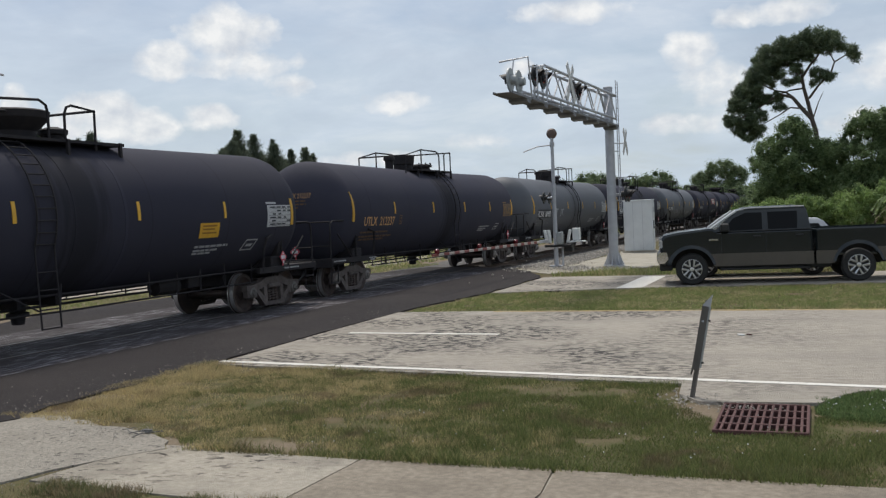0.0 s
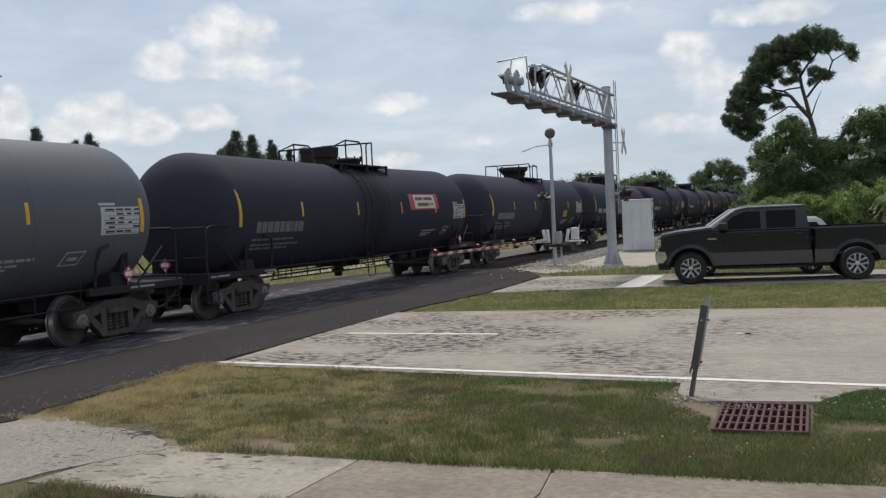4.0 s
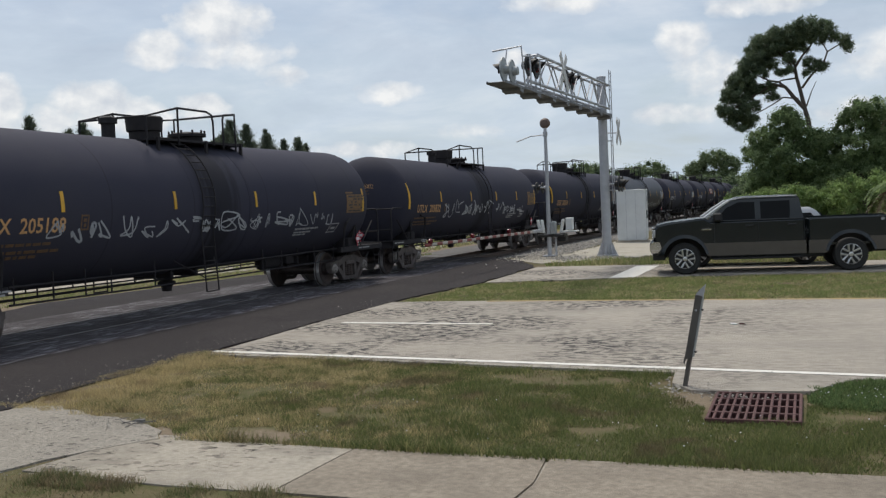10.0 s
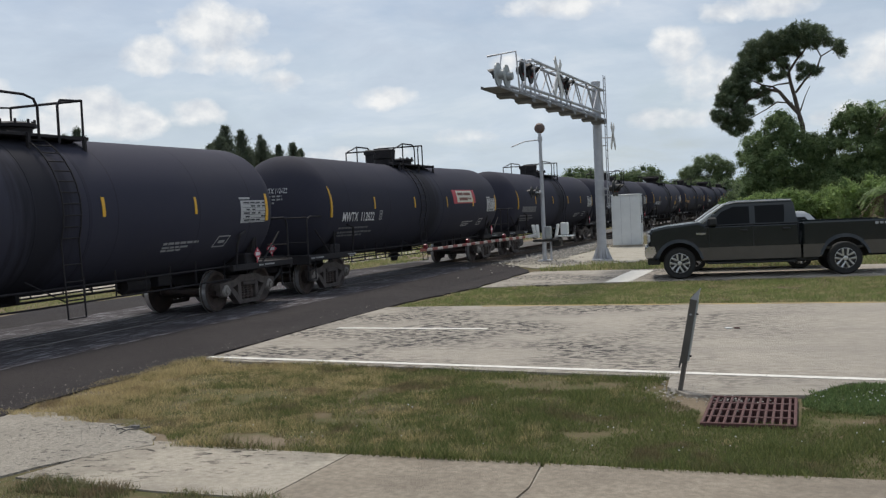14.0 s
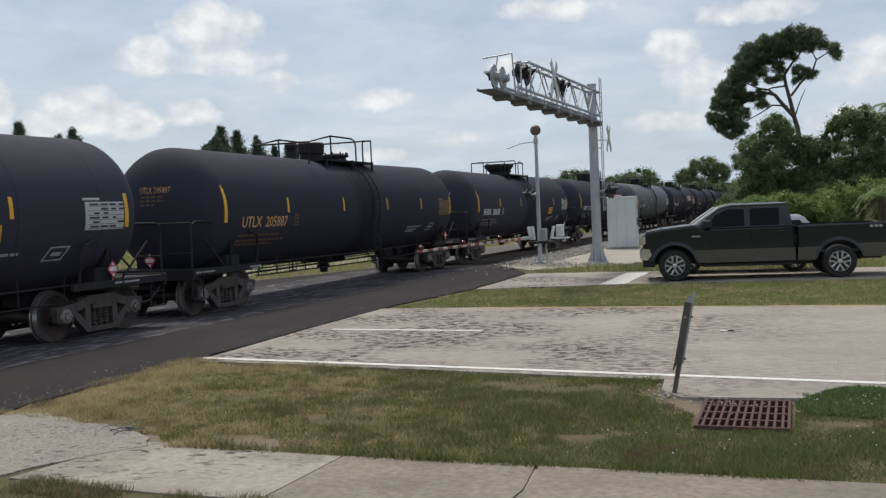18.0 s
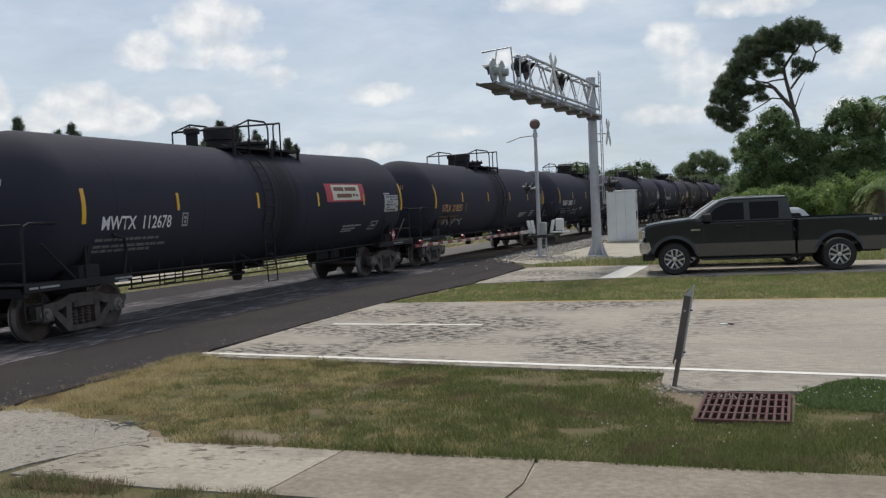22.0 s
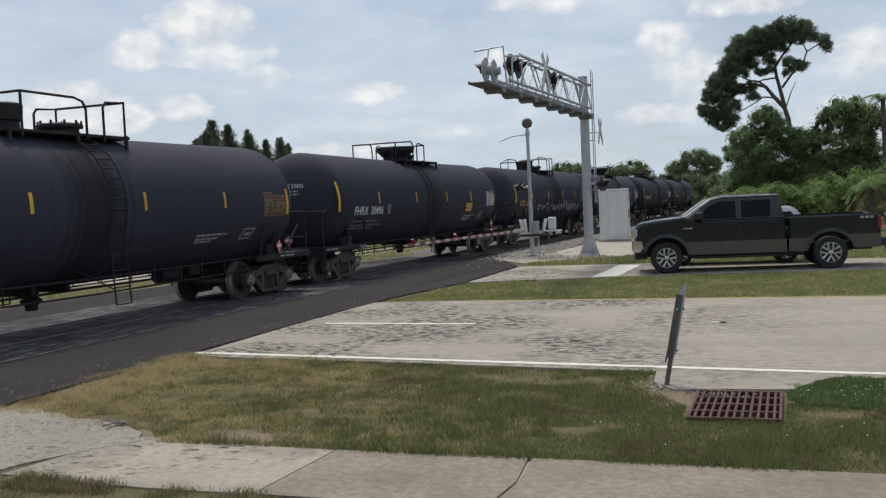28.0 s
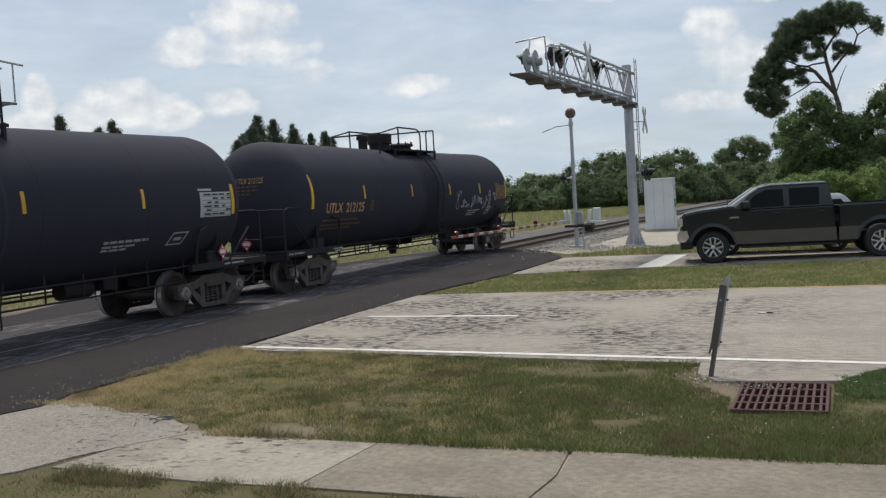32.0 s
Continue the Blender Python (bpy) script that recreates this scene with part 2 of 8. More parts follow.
M_RAILTOP = mat("polished_rail", (0.26, 0.255, 0.26), (0.16, 0.155, 0.16), 0.5, 0.8, scale=3, stretch=(1, 0.4, 1))
M_BLACK = mat("tank_black", (0.0365, 0.0365, 0.0530), (0.0430, 0.0425, 0.0600), 0.80, scale=1.2, bump=0.03, bump_scale=30, color3=(0.055, 0.053, 0.062), scale3=0.45, amount3=0.45, rand=0.12, stretch=(1, 0.5, 1), rough_var=0.2, spec=0.16)
M_BROWNBLACK = mat("tank_faded_black", (0.047, 0.043, 0.049), (0.055, 0.050, 0.054), 0.85, scale=1.2, bump=0.03, bump_scale=30, color3=(0.073, 0.066, 0.063), scale3=0.4, amount3=0.5, stretch=(1, 0.5, 1), spec=0.12)
M_GLOSS = mat("tank_glossy_black", (0.028, 0.029, 0.038), (0.033, 0.034, 0.043), 0.50, scale=1.0, bump=0.02, bump_scale=20, color3=(0.045, 0.045, 0.050), scale3=0.5, amount3=0.3, spec=0.28)
M_GREY = mat("tank_grey", (0.098, 0.103, 0.116), (0.114, 0.119, 0.132), 0.6, scale=1.0, bump=0.03, bump_scale=30, color3=(0.072, 0.073, 0.080), scale3=0.5, amount3=0.5, stretch=(1, 0.5, 2), spec=0.3)


def oil_stain(m, dark):
    """Oil run down both flanks from the hatch, and thin weld seams round the shell."""
    t = m.node_tree
    b = t.nodes["Principled BSDF"]
    old = b.inputs["Base Color"].links[0].from_socket
    co = t.nodes.new("ShaderNodeTexCoord")
    sep = t.nodes.new("ShaderNodeSeparateXYZ")
    t.links.new(co.outputs["Object"], sep.inputs[0])
    mp = t.nodes.new("ShaderNodeMapping")
    mp.inputs["Scale"].default_value = (1, 5, 0.5)
    t.links.new(co.outputs["Object"], mp.inputs[0])
    run = mth(t, "MULTIPLY", mth(t, "SUBTRACT", noise_tex(t, mp.outputs[0], 1.3, 5, 0.6), 0.5), 1.5)
    off = mth(t, "ABSOLUTE", mth(t, "SUBTRACT", sep.outputs[1], -0.15))
    band = ramp(t, mth(t, "ADD", mth(t, "SUBTRACT", 0.75, off), run), [(0.0, 0.0), (0.45, 0.75)])
    col = mixc(t, band, old, dark)
    seam = None
    for y in (-6.6, -3.75, -1.2, 1.7, 4.3, 6.3):
        k = mth(t, "LESS_THAN", mth(t, "ABSOLUTE", mth(t, "SUBTRACT", sep.outputs[1], y)), 0.018)
        seam = k if seam is None else mth(t, "MAXIMUM", seam, k)
    col = mixc(t, mth(t, "MULTIPLY", seam, 0.35), col, dark)
    t.links.new(col, b.inputs["Base Color"])


oil_stain(M_BLACK, (0.018, 0.018, 0.022))
oil_stain(M_BROWNBLACK, (0.026, 0.023, 0.024))
oil_stain(M_GREY, (0.060, 0.061, 0.068))
M_DARK = mat("under_frame", (0.021, 0.0195, 0.023), (0.030, 0.027, 0.029), 0.75, scale=8, bump=0.15, color3=(0.042, 0.036, 0.033), scale3=2.0, amount3=0.35, spec=0.25)
M_CAST = mat("cast_bogie", (0.062, 0.051, 0.048), (0.10, 0.083, 0.076), 0.65, scale=9, bump=0.3, color3=(0.165, 0.14, 0.125), scale3=3.5, amount3=0.5, rand=0.3, spec=0.35)
M_WHEEL = mat("wheel_steel", (0.048, 0.038, 0.036), (0.080, 0.060, 0.052), 0.6, 0.2, scale=6, bump=0.1, color3=(0.11, 0.075, 0.06), scale3=3.0, amount3=0.5)
M_TREAD = mat("wheel_tread", (0.62, 0.62, 0.62), (0.48, 0.47, 0.47), 0.35, 0.7, scale=10)
M_YELLOW = mat("reflective_yellow", (0.72, 0.40, 0.025), (0.60, 0.33, 0.03), 0.5, scale=9, rand=0.2)
M_STENCIL = mat("stencil_white", (0.78, 0.78, 0.78), (0.60, 0.60, 0.60), 0.7, scale=12)
M_DIM = mat("stencil_dim", (0.20, 0.20, 0.20), (0.11, 0.11, 0.115), 0.7, scale=16)
M_ORANGE = mat("stencil_orange", (0.66, 0.38, 0.16), (0.50, 0.28, 0.12), 0.7, scale=12)
M_ORANGEDIM = mat("stencil_orange_dim", (0.17, 0.09, 0.035), (0.09, 0.055, 0.03), 0.7, scale=14)
M_RED = mat("placard_red", (0.58, 0.06, 0.09), (0.50, 0.08, 0.11), 0.5, scale=12)
M_SIGNRED = mat("sign_red", (0.50, 0.045, 0.06), (0.42, 0.04, 0.05), 0.5, scale=6)
M_CREAM = mat("sign_cream", (0.68, 0.66, 0.54), (0.60, 0.58, 0.48), 0.5, scale=6)
M_GALV = mat("galvanised_steel", (0.50, 0.51, 0.53), (0.42, 0.43, 0.46), 0.5, 0.25, scale=5, bump=0.03, color3=(0.34, 0.34, 0.35), scale3=1.4, amount3=0.5)
M_ALU = mat("cabinet_aluminium", (0.70, 0.72, 0.72), (0.62, 0.64, 0.64), 0.5, 0.1, scale=2, color3=(0.52, 0.53, 0.53), scale3=1.2, amount3=0.4)
M_HOOD = mat("signal_black", (0.012, 0.012, 0.013), (0.020, 0.020, 0.020), 0.6, scale=10)
M_LENS = mat("red_lens", (0.16, 0.012, 0.018), (0.11, 0.010, 0.015), 0.25, scale=20)
M_RUST = mat("rusted_iron", (0.080, 0.035, 0.032), (0.115, 0.052, 0.047), 0.85, scale=14, bump=0.3, color3=(0.07, 0.035, 0.031), scale3=4, amount3=0.5, rand=0.1)
M_PIT = mat("drain_dark", (0.02, 0.018, 0.016), (0.03, 0.026, 0.022), 0.9)
M_WOOD = mat("weathered_post", (0.17, 0.165, 0.155), (0.11, 0.105, 0.10), 0.85, scale=10, bump=0.4, stretch=(4, 4, 0.4))
M_TIE = mat("creosoted_timber", (0.07, 0.058, 0.048), (0.11, 0.095, 0.08), 0.9, scale=8, bump=0.4)
M_LEAF = leaf_mat("broad_leaves", (0.105, 0.160, 0.075), (0.30, 0.39, 0.18), through=0.6)
M_LEAF2 = leaf_mat("light_leaves", (0.145, 0.225, 0.078), (0.36, 0.47, 0.175), through=0.6)
M_NEEDLE = leaf_mat("pine_needles", (0.060, 0.088, 0.055), (0.175, 0.225, 0.125), through=0.4)
M_CONIFER = leaf_mat("conifer_needles", (0.055, 0.075, 0.058), (0.150, 0.180, 0.120), through=0.4)
M_LEAF3 = leaf_mat("dark_leaves", (0.085, 0.125, 0.068), (0.22, 0.285, 0.135), through=0.5)
M_BARK = mat("pine_bark", (0.13, 0.105, 0.085), (0.075, 0.06, 0.05), 0.95, scale=9, bump=0.8, bump_scale=14, stretch=(1, 1, 0.3))
M_PAINT = mat("dark_green_paint", (0.0065, 0.0108, 0.0125), (0.0080, 0.0125, 0.0142), 0.14, scale=3, color3=(0.013, 0.016, 0.016), scale3=1.5, amount3=0.3, rough_var=0.05, spec=0.5)
M_TAN = mat("tan_paint", (0.098, 0.085, 0.072), (0.085, 0.074, 0.062), 0.35, 0.2, scale=3)
M_CHROME = mat("chrome", (0.62, 0.62, 0.63), (0.55, 0.55, 0.56), 0.12, 1.0, scale=8)
M_ALLOY = mat("alloy_rim", (0.66, 0.65, 0.64), (0.54, 0.53, 0.52), 0.3, 0.8, scale=8)
M_RUBBER = mat("tyre_rubber", (0.018, 0.018, 0.018), (0.028, 0.027, 0.026), 0.85, scale=12, bump=0.3)
M_BLACKPL = mat("black_plastic", (0.014, 0.014, 0.015), (0.02, 0.02, 0.02), 0.6, scale=8)
M_GLASS = mat("tinted_glass", (0.004, 0.005, 0.006), (0.006, 0.007, 0.008), 0.06, scale=2, spec=0.12, rough_var=0.0)
M_WHITECAR = mat("white_car_paint", (0.48, 0.49, 0.50), (0.44, 0.45, 0.46), 0.25, scale=2)
M_LAMPGLASS = mat("clear_lamp", (0.50, 0.50, 0.50), (0.40, 0.40, 0.41), 0.12, scale=8)
M_TAIL = mat("red_tail_lamp", (0.30, 0.015, 0.015), (0.24, 0.012, 0.012), 0.2, scale=8)
M_BUILD = mat("pale_stucco", (0.55, 0.54, 0.51), (0.48, 0.47, 0.45), 0.9, scale=1)

# ---------------------------------------------------------------- mesh building


class Mesh:
    """Gathers vertices and faces of one part."""

    def __init__(self):
        self.v, self.f = [], []

    def add(self, verts, faces):
        n = len(self.v)
        self.v += [tuple(p) for p in verts]
        self.f += [tuple(i + n for i in f) for f in faces]
        return self

    def box(self, x0, x1, y0, y1, z0, z1, c=0.0, m=None):
        """A box, its edges cut by c."""
        c = min(c, 0.45 * min(x1 - x0, y1 - y0, z1 - z0))
        if c <= 0:
            vs = [(x, y, z) for x in (x0, x1) for y in (y0, y1) for z in (z0, z1)]
            fs = [(0, 1, 3, 2), (4, 6, 7, 5), (0, 4, 5, 1), (2, 3, 7, 6), (0, 2, 6, 4), (1, 5, 7, 3)]
        else:
            vs, fs, idx = [], [], {}
            for i, x in enumerate((x0, x1)):
                for j, y in enumerate((y0, y1)):
                    for k, z in enumerate((z0, z1)):
                        sx, sy, sz = (c if i == 0 else -c), (c if j == 0 else -c), (c if k == 0 else -c)
                        for a, p in enumerate(((x, y + sy, z + sz), (x + sx, y, z + sz), (x + sx, y + sy, z))):
                            idx[i, j, k, a] = len(vs)
                            vs.append(p)
            q = lambda *ks: fs.append(tuple(idx[k] for k in ks))
            for i in (0, 1):
                q((i, 0, 0, 0), (i, 0, 1, 0), (i, 1, 1, 0), (i, 1, 0, 0))
                q((0, i, 0, 1), (0, i, 1, 1), (1, i, 1, 1), (1, i, 0, 1))
                q((0, 0, i, 2), (0, 1, i, 2), (1, 1, i, 2), (1, 0, i, 2))
            for i in (0, 1):
                for j in (0, 1):
                    q((i, j, 0, 0), (i, j, 1, 0), (i, j, 1, 1), (i, j, 0, 1))
                    q((i, 0, j, 0), (i, 1, j, 0), (i, 1, j, 2), (i, 0, j, 2))
                    q((0, i, j, 1), (1, i, j, 1), (1, i, j, 2), (0, i, j, 2))
                    for k in (0, 1):
                        q((i, j, k, 0), (i, j, k, 1), (i, j, k, 2))
        if m is not None:
            vs = [m @ Vector(p) for p in vs]
        return self.add(vs, fs)

    def tube(self, a, b, r0, r1=None, n=10, caps=True):
        a, b = Vector(a), Vector(b)
        r1 = r0 if r1 is None else r1
        d = b - a
        u = d.orthogonal().normalized()
        w = d.normalized().cross(u)
        vs = []
        for p, r in ((a, r0), (b, r1)):
            for i in range(n):
                t = 2 * math.pi * i / n
                vs.append(p + u * (r * math.cos(t)) + w * (r * math.sin(t)))
        fs = [(i, (i + 1) % n, n + (i + 1) % n, n + i) for i in range(n)]
        if caps:
            fs += [tuple(range(n - 1, -1, -1)), tuple(range(n, 2 * n))]
        return self.add(vs, fs)

    def pipe(self, pts, r, n=6):
        """One bent tube through points, its rings shared at the bends."""
        ps = [Vector(p) for p in pts]
        k = len(ps)
        side, vs, fs = None, [], []
        for i in range(k):
            d = ((ps[i] - ps[i - 1]).normalized() if i else Vector()) + ((ps[i + 1] - ps[i]).normalized() if i < k - 1 else Vector())
            d = d.normalized() if d.length > 1e-6 else (ps[i] - ps[i - 1]).normalized()
            if side is None or abs(side.dot(d)) > 0.999:
                side = d.orthogonal()
            side = (side - d * side.dot(d)).normalized()
            w = d.cross(side)
            vs += [ps[i] + side * (r * math.cos(2 * math.pi * q / n)) + w * (r * math.sin(2 * math.pi * q / n)) for q in range(n)]
        for i in range(k - 1):
            fs += [(i * n + q, i * n + (q + 1) % n, (i + 1) * n + (q + 1) % n, (i + 1) * n + q) for q in range(n)]
        fs += [tuple(range(n - 1, -1, -1)), tuple(range((k - 1) * n, k * n))]
        return self.add(vs, fs)

    def turned(self, prof, n=24, axis="z", at=(0, 0, 0)):
        """Spins (radius, height) pairs round an axis."""
        vs, fs = [], []
        for r, h in prof:
            for i in range(n):
                t = 2 * math.pi * i / n
                c, s = r * math.cos(t), r * math.sin(t)
                p = {"z": (c, s, h), "y": (c, h, s), "x": (h, c, s)}[axis]
                vs.append((p[0] + at[0], p[1] + at[1], p[2] + at[2]))
        for k in range(len(prof) - 1):
            for i in range(n):
                j = (i + 1) % n
                fs.append((k * n + i, k * n + j, (k + 1) * n + j, (k + 1) * n + i))
        fs += [tuple(range(n - 1, -1, -1)), tuple(range((len(prof) - 1) * n, len(prof) * n))]
        return self.add(vs, fs)

    def slab(self, outline, z0, z1, axis="z"):
        """A flat outline given thickness along an axis."""
        n = len(outline)
        put = {"z": lambda a, b, h: (a, b, h), "x": lambda a, b, h: (h, a, b), "y": lambda a, b, h: (a, h, b)}[axis]
        vs = [put(a, b, h) for h in (z0, z1) for a, b in outline]
        fs = [(i, (i + 1) % n, n + (i + 1) % n, n + i) for i in range(n)]
        fs += [tuple(range(n - 1, -1, -1)), tuple(range(n, 2 * n))]
        return self.add(vs, fs)

    def data(self, name, material, smooth=False, angle=35):
        me = bpy.data.meshes.new(name)
        me.from_pydata([tuple(p) for p in self.v], [], self.f)
        bm = bmesh.new()
        bm.from_mesh(me)
        bmesh.ops.recalc_face_normals(bm, faces=bm.faces)
        bm.to_mesh(me)
        bm.free()
        if material:
            me.materials.append(material)
        if smooth:
            me.shade_smooth()
            me.set_sharp_from_angle(angle=radians(angle))
        me.update()
        return me


def part(name, data, parent, label="", m=None, kind=""):
    ob = new(name, data)
    ob.parent = parent
    if m is not None:
        ob.matrix_basis = m
    if label or kind:
        tagged(ob, label, kind=kind)
    return ob


def thing(name, data, m, label, category, group="", kind=""):
    ob = new(name, data)
    ob.matrix_basis = m
    return tagged(ob, label, category, group, kind)


def raw(name, verts, faces, material, smooth=False):
    me = bpy.data.meshes.new(name)
    me.from_pydata(verts, [], faces)
    me.materials.append(material)
    if smooth:
        me.shade_smooth()
    return me


I4 = Matrix.Identity(4)

M_APRON = mat("grey_gravel", (0.27, 0.255, 0.235), (0.14, 0.132, 0.122), 0.95, scale=16, bump=0.9, bump_scale=30, color3=(0.17, 0.16, 0.14), scale3=0.8, amount3=0.6, spec=0.2)
M_LIME = mat("limerock", (0.46, 0.42, 0.35), (0.36, 0.33, 0.27), 0.95, scale=9, bump=0.7, bump_scale=30, color3=(0.27, 0.25, 0.20), scale3=1.4, amount3=0.6, spec=0.2)
# ---------------------------------------------------------------- ground and roads
# X runs along the road (the track lies at minus X), Y along the track, away from the camera.
TRACK_X = -13.42


def bend(y):
    """The track swings gently to plus X past the crossing: sideways shift at y."""
    if y < 28:
        return 0.0
    if y < 58:
        return 0.026 / 60 * (y - 28) ** 2
    return 0.39 + 0.026 * (y - 58)


def swing(y):
    """The track's heading at y, in degrees."""
    return -math.degrees(math.atan(0.026 * min(1.0, max(0.0, (y - 28) / 30))))


def grid_sheet(xs, ys, z):
    vs = [(x, y, z(x, y)) for y in ys for x in xs]
    w = len(xs)
    fs = [(j * w + i, j * w + i + 1, (j + 1) * w + i + 1, (j + 1) * w + i) for j in range(len(ys) - 1) for i in range(w - 1)]
    return vs, fs


ring = [-2600, -900, -400, -200, -120, -80, -50, -30, -22, -15, -8, 0, 6, 12, 20, 30, 45, 70, 110, 200, 420, 900, 2600]
bed_x = sorted(set(ring) | {-16.6, -15.9, -10.9, -10.2, -0.92, -0.13})
bed_y = sorted(set(ring) | {8.90, 10.12, 35.4, 36.0})
gv, gf = grid_sheet(bed_x, bed_y, lambda x, y: -0.24 if -16 < x < -10.8 and y > 35.8 else -0.03)
gf = [f for f in gf if not (-0.93 < gv[f[0]][0] < -0.91 and 8.89 < gv[f[0]][1] < 8.91)]        # open under the drain grate


def earth_mat():
    """Thatch and soil: brown and green mottled, sandy along the asphalt and round the drain."""
    m = mat("grassy_earth", (0.135, 0.112, 0.062), (0.085, 0.090, 0.036), 0.95, scale=5.0, bump=0.8, bump_scale=30, color3=(0.17, 0.125, 0.085), scale3=0.9, amount3=0.7, spec=0.1, detail=8.0)
    t = m.node_tree
    b = t.nodes["Principled BSDF"]
    old = b.inputs["Base Color"].links[0].from_socket
    co = t.nodes.new("ShaderNodeTexCoord")
    sep = t.nodes.new("ShaderNodeSeparateXYZ")
    t.links.new(co.outputs["Object"], sep.inputs[0])
    wob = mth(t, "MULTIPLY", mth(t, "SUBTRACT", noise_tex(t, co.outputs["Object"], 1.6, 6, 0.65), 0.5), 2.6)
    edge = mth(t, "SUBTRACT", mth(t, "MULTIPLY", mth(t, "ADD", sep.outputs[0], 7.35), -1.1), mth(t, "MULTIPLY", mth(t, "ABSOLUTE", mth(t, "SUBTRACT", sep.outputs[1], 9.5)), 0.16))
    dx = mth(t, "DIVIDE", mth(t, "ADD", sep.outputs[0], 0.85), 0.85)
    dy = mth(t, "DIVIDE", mth(t, "SUBTRACT", sep.outputs[1], 9.95), 0.75)
    hole = mth(t, "SUBTRACT", 1.0, mth(t, "ADD", mth(t, "MULTIPLY", dx, dx), mth(t, "MULTIPLY", dy, dy)))
    ex = mth(t, "DIVIDE", mth(t, "ADD", sep.outputs[0], 5.6), 1.7)
    ey = mth(t, "DIVIDE", mth(t, "SUBTRACT", sep.outputs[1], 7.6), 0.42)
    spot = mth(t, "SUBTRACT", 1.0, mth(t, "ADD", mth(t, "MULTIPLY", ex, ex), mth(t, "MULTIPLY", ey, ey)))
    w = ramp(t, mth(t, "ADD", mth(t, "MAXIMUM", mth(t, "MAXIMUM", edge, hole), spot), wob), [(0.0, 0.0), (0.75, 1.0)])
    sand = mixc(t, noise_tex(t, co.outputs["Object"], 24, 5, 0.7), (0.30, 0.238, 0.168), (0.12, 0.097, 0.070))
    t.links.new(mixc(t, w, old, sand), b.inputs["Base Color"])
    return m


M_EARTH = earth_mat()
ground = thing("ground", raw("ground", gv, gf, M_EARTH), I4, "flat grassy soil, green and brown", "ground", kind="structure")


def paved(name, outline, top, material, label, category, thick=0.25):
    me = Mesh().slab(outline, top - thick, top).data(name, material)
    return thing(name, me, I4, label, category, kind="structure")


def rough_edge(pts, step=0.35, amp=0.07, seed=1):
    """An outline broken up into short uneven pieces."""
    rnd = random.Random(seed)
    out = []
    for (x0, y0), (x1, y1) in zip(pts, pts[1:] + pts[:1]):
        n = max(1, min(60, int(math.hypot(x1 - x0, y1 - y0) / step)))
        for k in range(n):
            out.append((x0 + (x1 - x0) * k / n + rnd.uniform(-amp, amp), y0 + (y1 - y0) * k / n + rnd.uniform(-amp, amp)))
    return out


asphalt = paved("road", rough_edge([(-8.7, -14), (-8.6, 6.8), (-8.4, 8.2), (-8.5, 8.8), (-8.5, 12.0), (-8.62, 15.5), (-8.7, 19.3), (-8.2, 24.2), (-8.3, 29.9), (-9.6, 33.0), (-10.6, 34.6),
                         (-12.0, 36.0), (-15.2, 37.4), (-16.2, 33.5), (-17.8, 28.0), (-18.3, 23.0), (-18.7, 19.5), (-17.6, 16.0), (-18.4, 8.0), (-19.0, -14)]),
                0.0, M_ASPHALT, "dark patched asphalt over the level crossing", "road")
near_road = paved("road", [(-8.4, 11.98), (-8.55, 15.5), (-8.6, 19.25), (-6.5, 19.35), (70, 19.8), (70, 10.3), (0.40, 11.02), (0.18, 10.7), (-0.02, 10.3), (-1.2, 10.2), (-1.45, 10.6), (-1.5, 11.22), (-4.7, 11.58)], 0.004, M_CONC,
                  "worn pale concrete carriageway with dark cracks", "road")
far_road = paved("road", [(-8.05, 24.0), (-8.15, 29.75), (70, 29.9), (70, 26.0), (2.0, 25.8), (-4.8, 24.85)], 0.004, M_CONC, "pale concrete far carriageway", "road")
side_path = paved("pavement", [(-28, 8), (-25, 14), (-21.6, 24.5), (-19.4, 32.5), (-18.4, 40), (-17.8, 60), (-20.5, 60), (-21.5, 40), (-24.5, 27), (-29, 14), (-32, 8)], -0.005, M_SIDEWALK, "pale concrete path beyond the track", "pavement")


def painted(x0, x1, y0, y1, y2=None, y3=None, z=0.010):
    """A painted stripe; y2, y3 the edges at x1."""
    y2, y3 = (y0 if y2 is None else y2), (y1 if y3 is None else y3)
    me = Mesh().slab([(x0, y0), (x1, y2), (x1, y3), (x0, y1)], z - 0.003, z).data("road_marking", M_WHITE)
    thing("road_marking", me, I4, "worn white road marking", "road marking", group="road markings", kind="structure")


painted(-8.46, 0.8, 12.17, 12.30, 11.18, 11.31)
painted(0.8, 40, 11.18, 11.31, 10.95, 11.08)
painted(-8.0, -5.1, 15.56, 15.70, 15.44, 15.58)
painted(-4.92, -4.25, 24.95, 29.2, 25.0, 29.2)
M_YLINE = mat("worn_yellow_paint", (0.46, 0.31, 0.10), (0.38, 0.29, 0.15), 0.8, scale=5, color3=(0.38, 0.33, 0.26), scale3=1.2, amount3=0.8)
edge_line = Mesh().slab([(-6.4, 19.16), (70, 19.60), (70, 19.74), (-6.4, 19.30)], 0.006, 0.010).data("road_marking", M_YLINE)
thing("road_marking", edge_line, I4, "faded yellow line along the median's edge", "road marking", group="road markings", kind="structure")
for k in range(5):
    painted(4.0 + 12.2 * k, 7.05 + 12.2 * k, 15.2, 15.33)
sidewalk_pieces = []


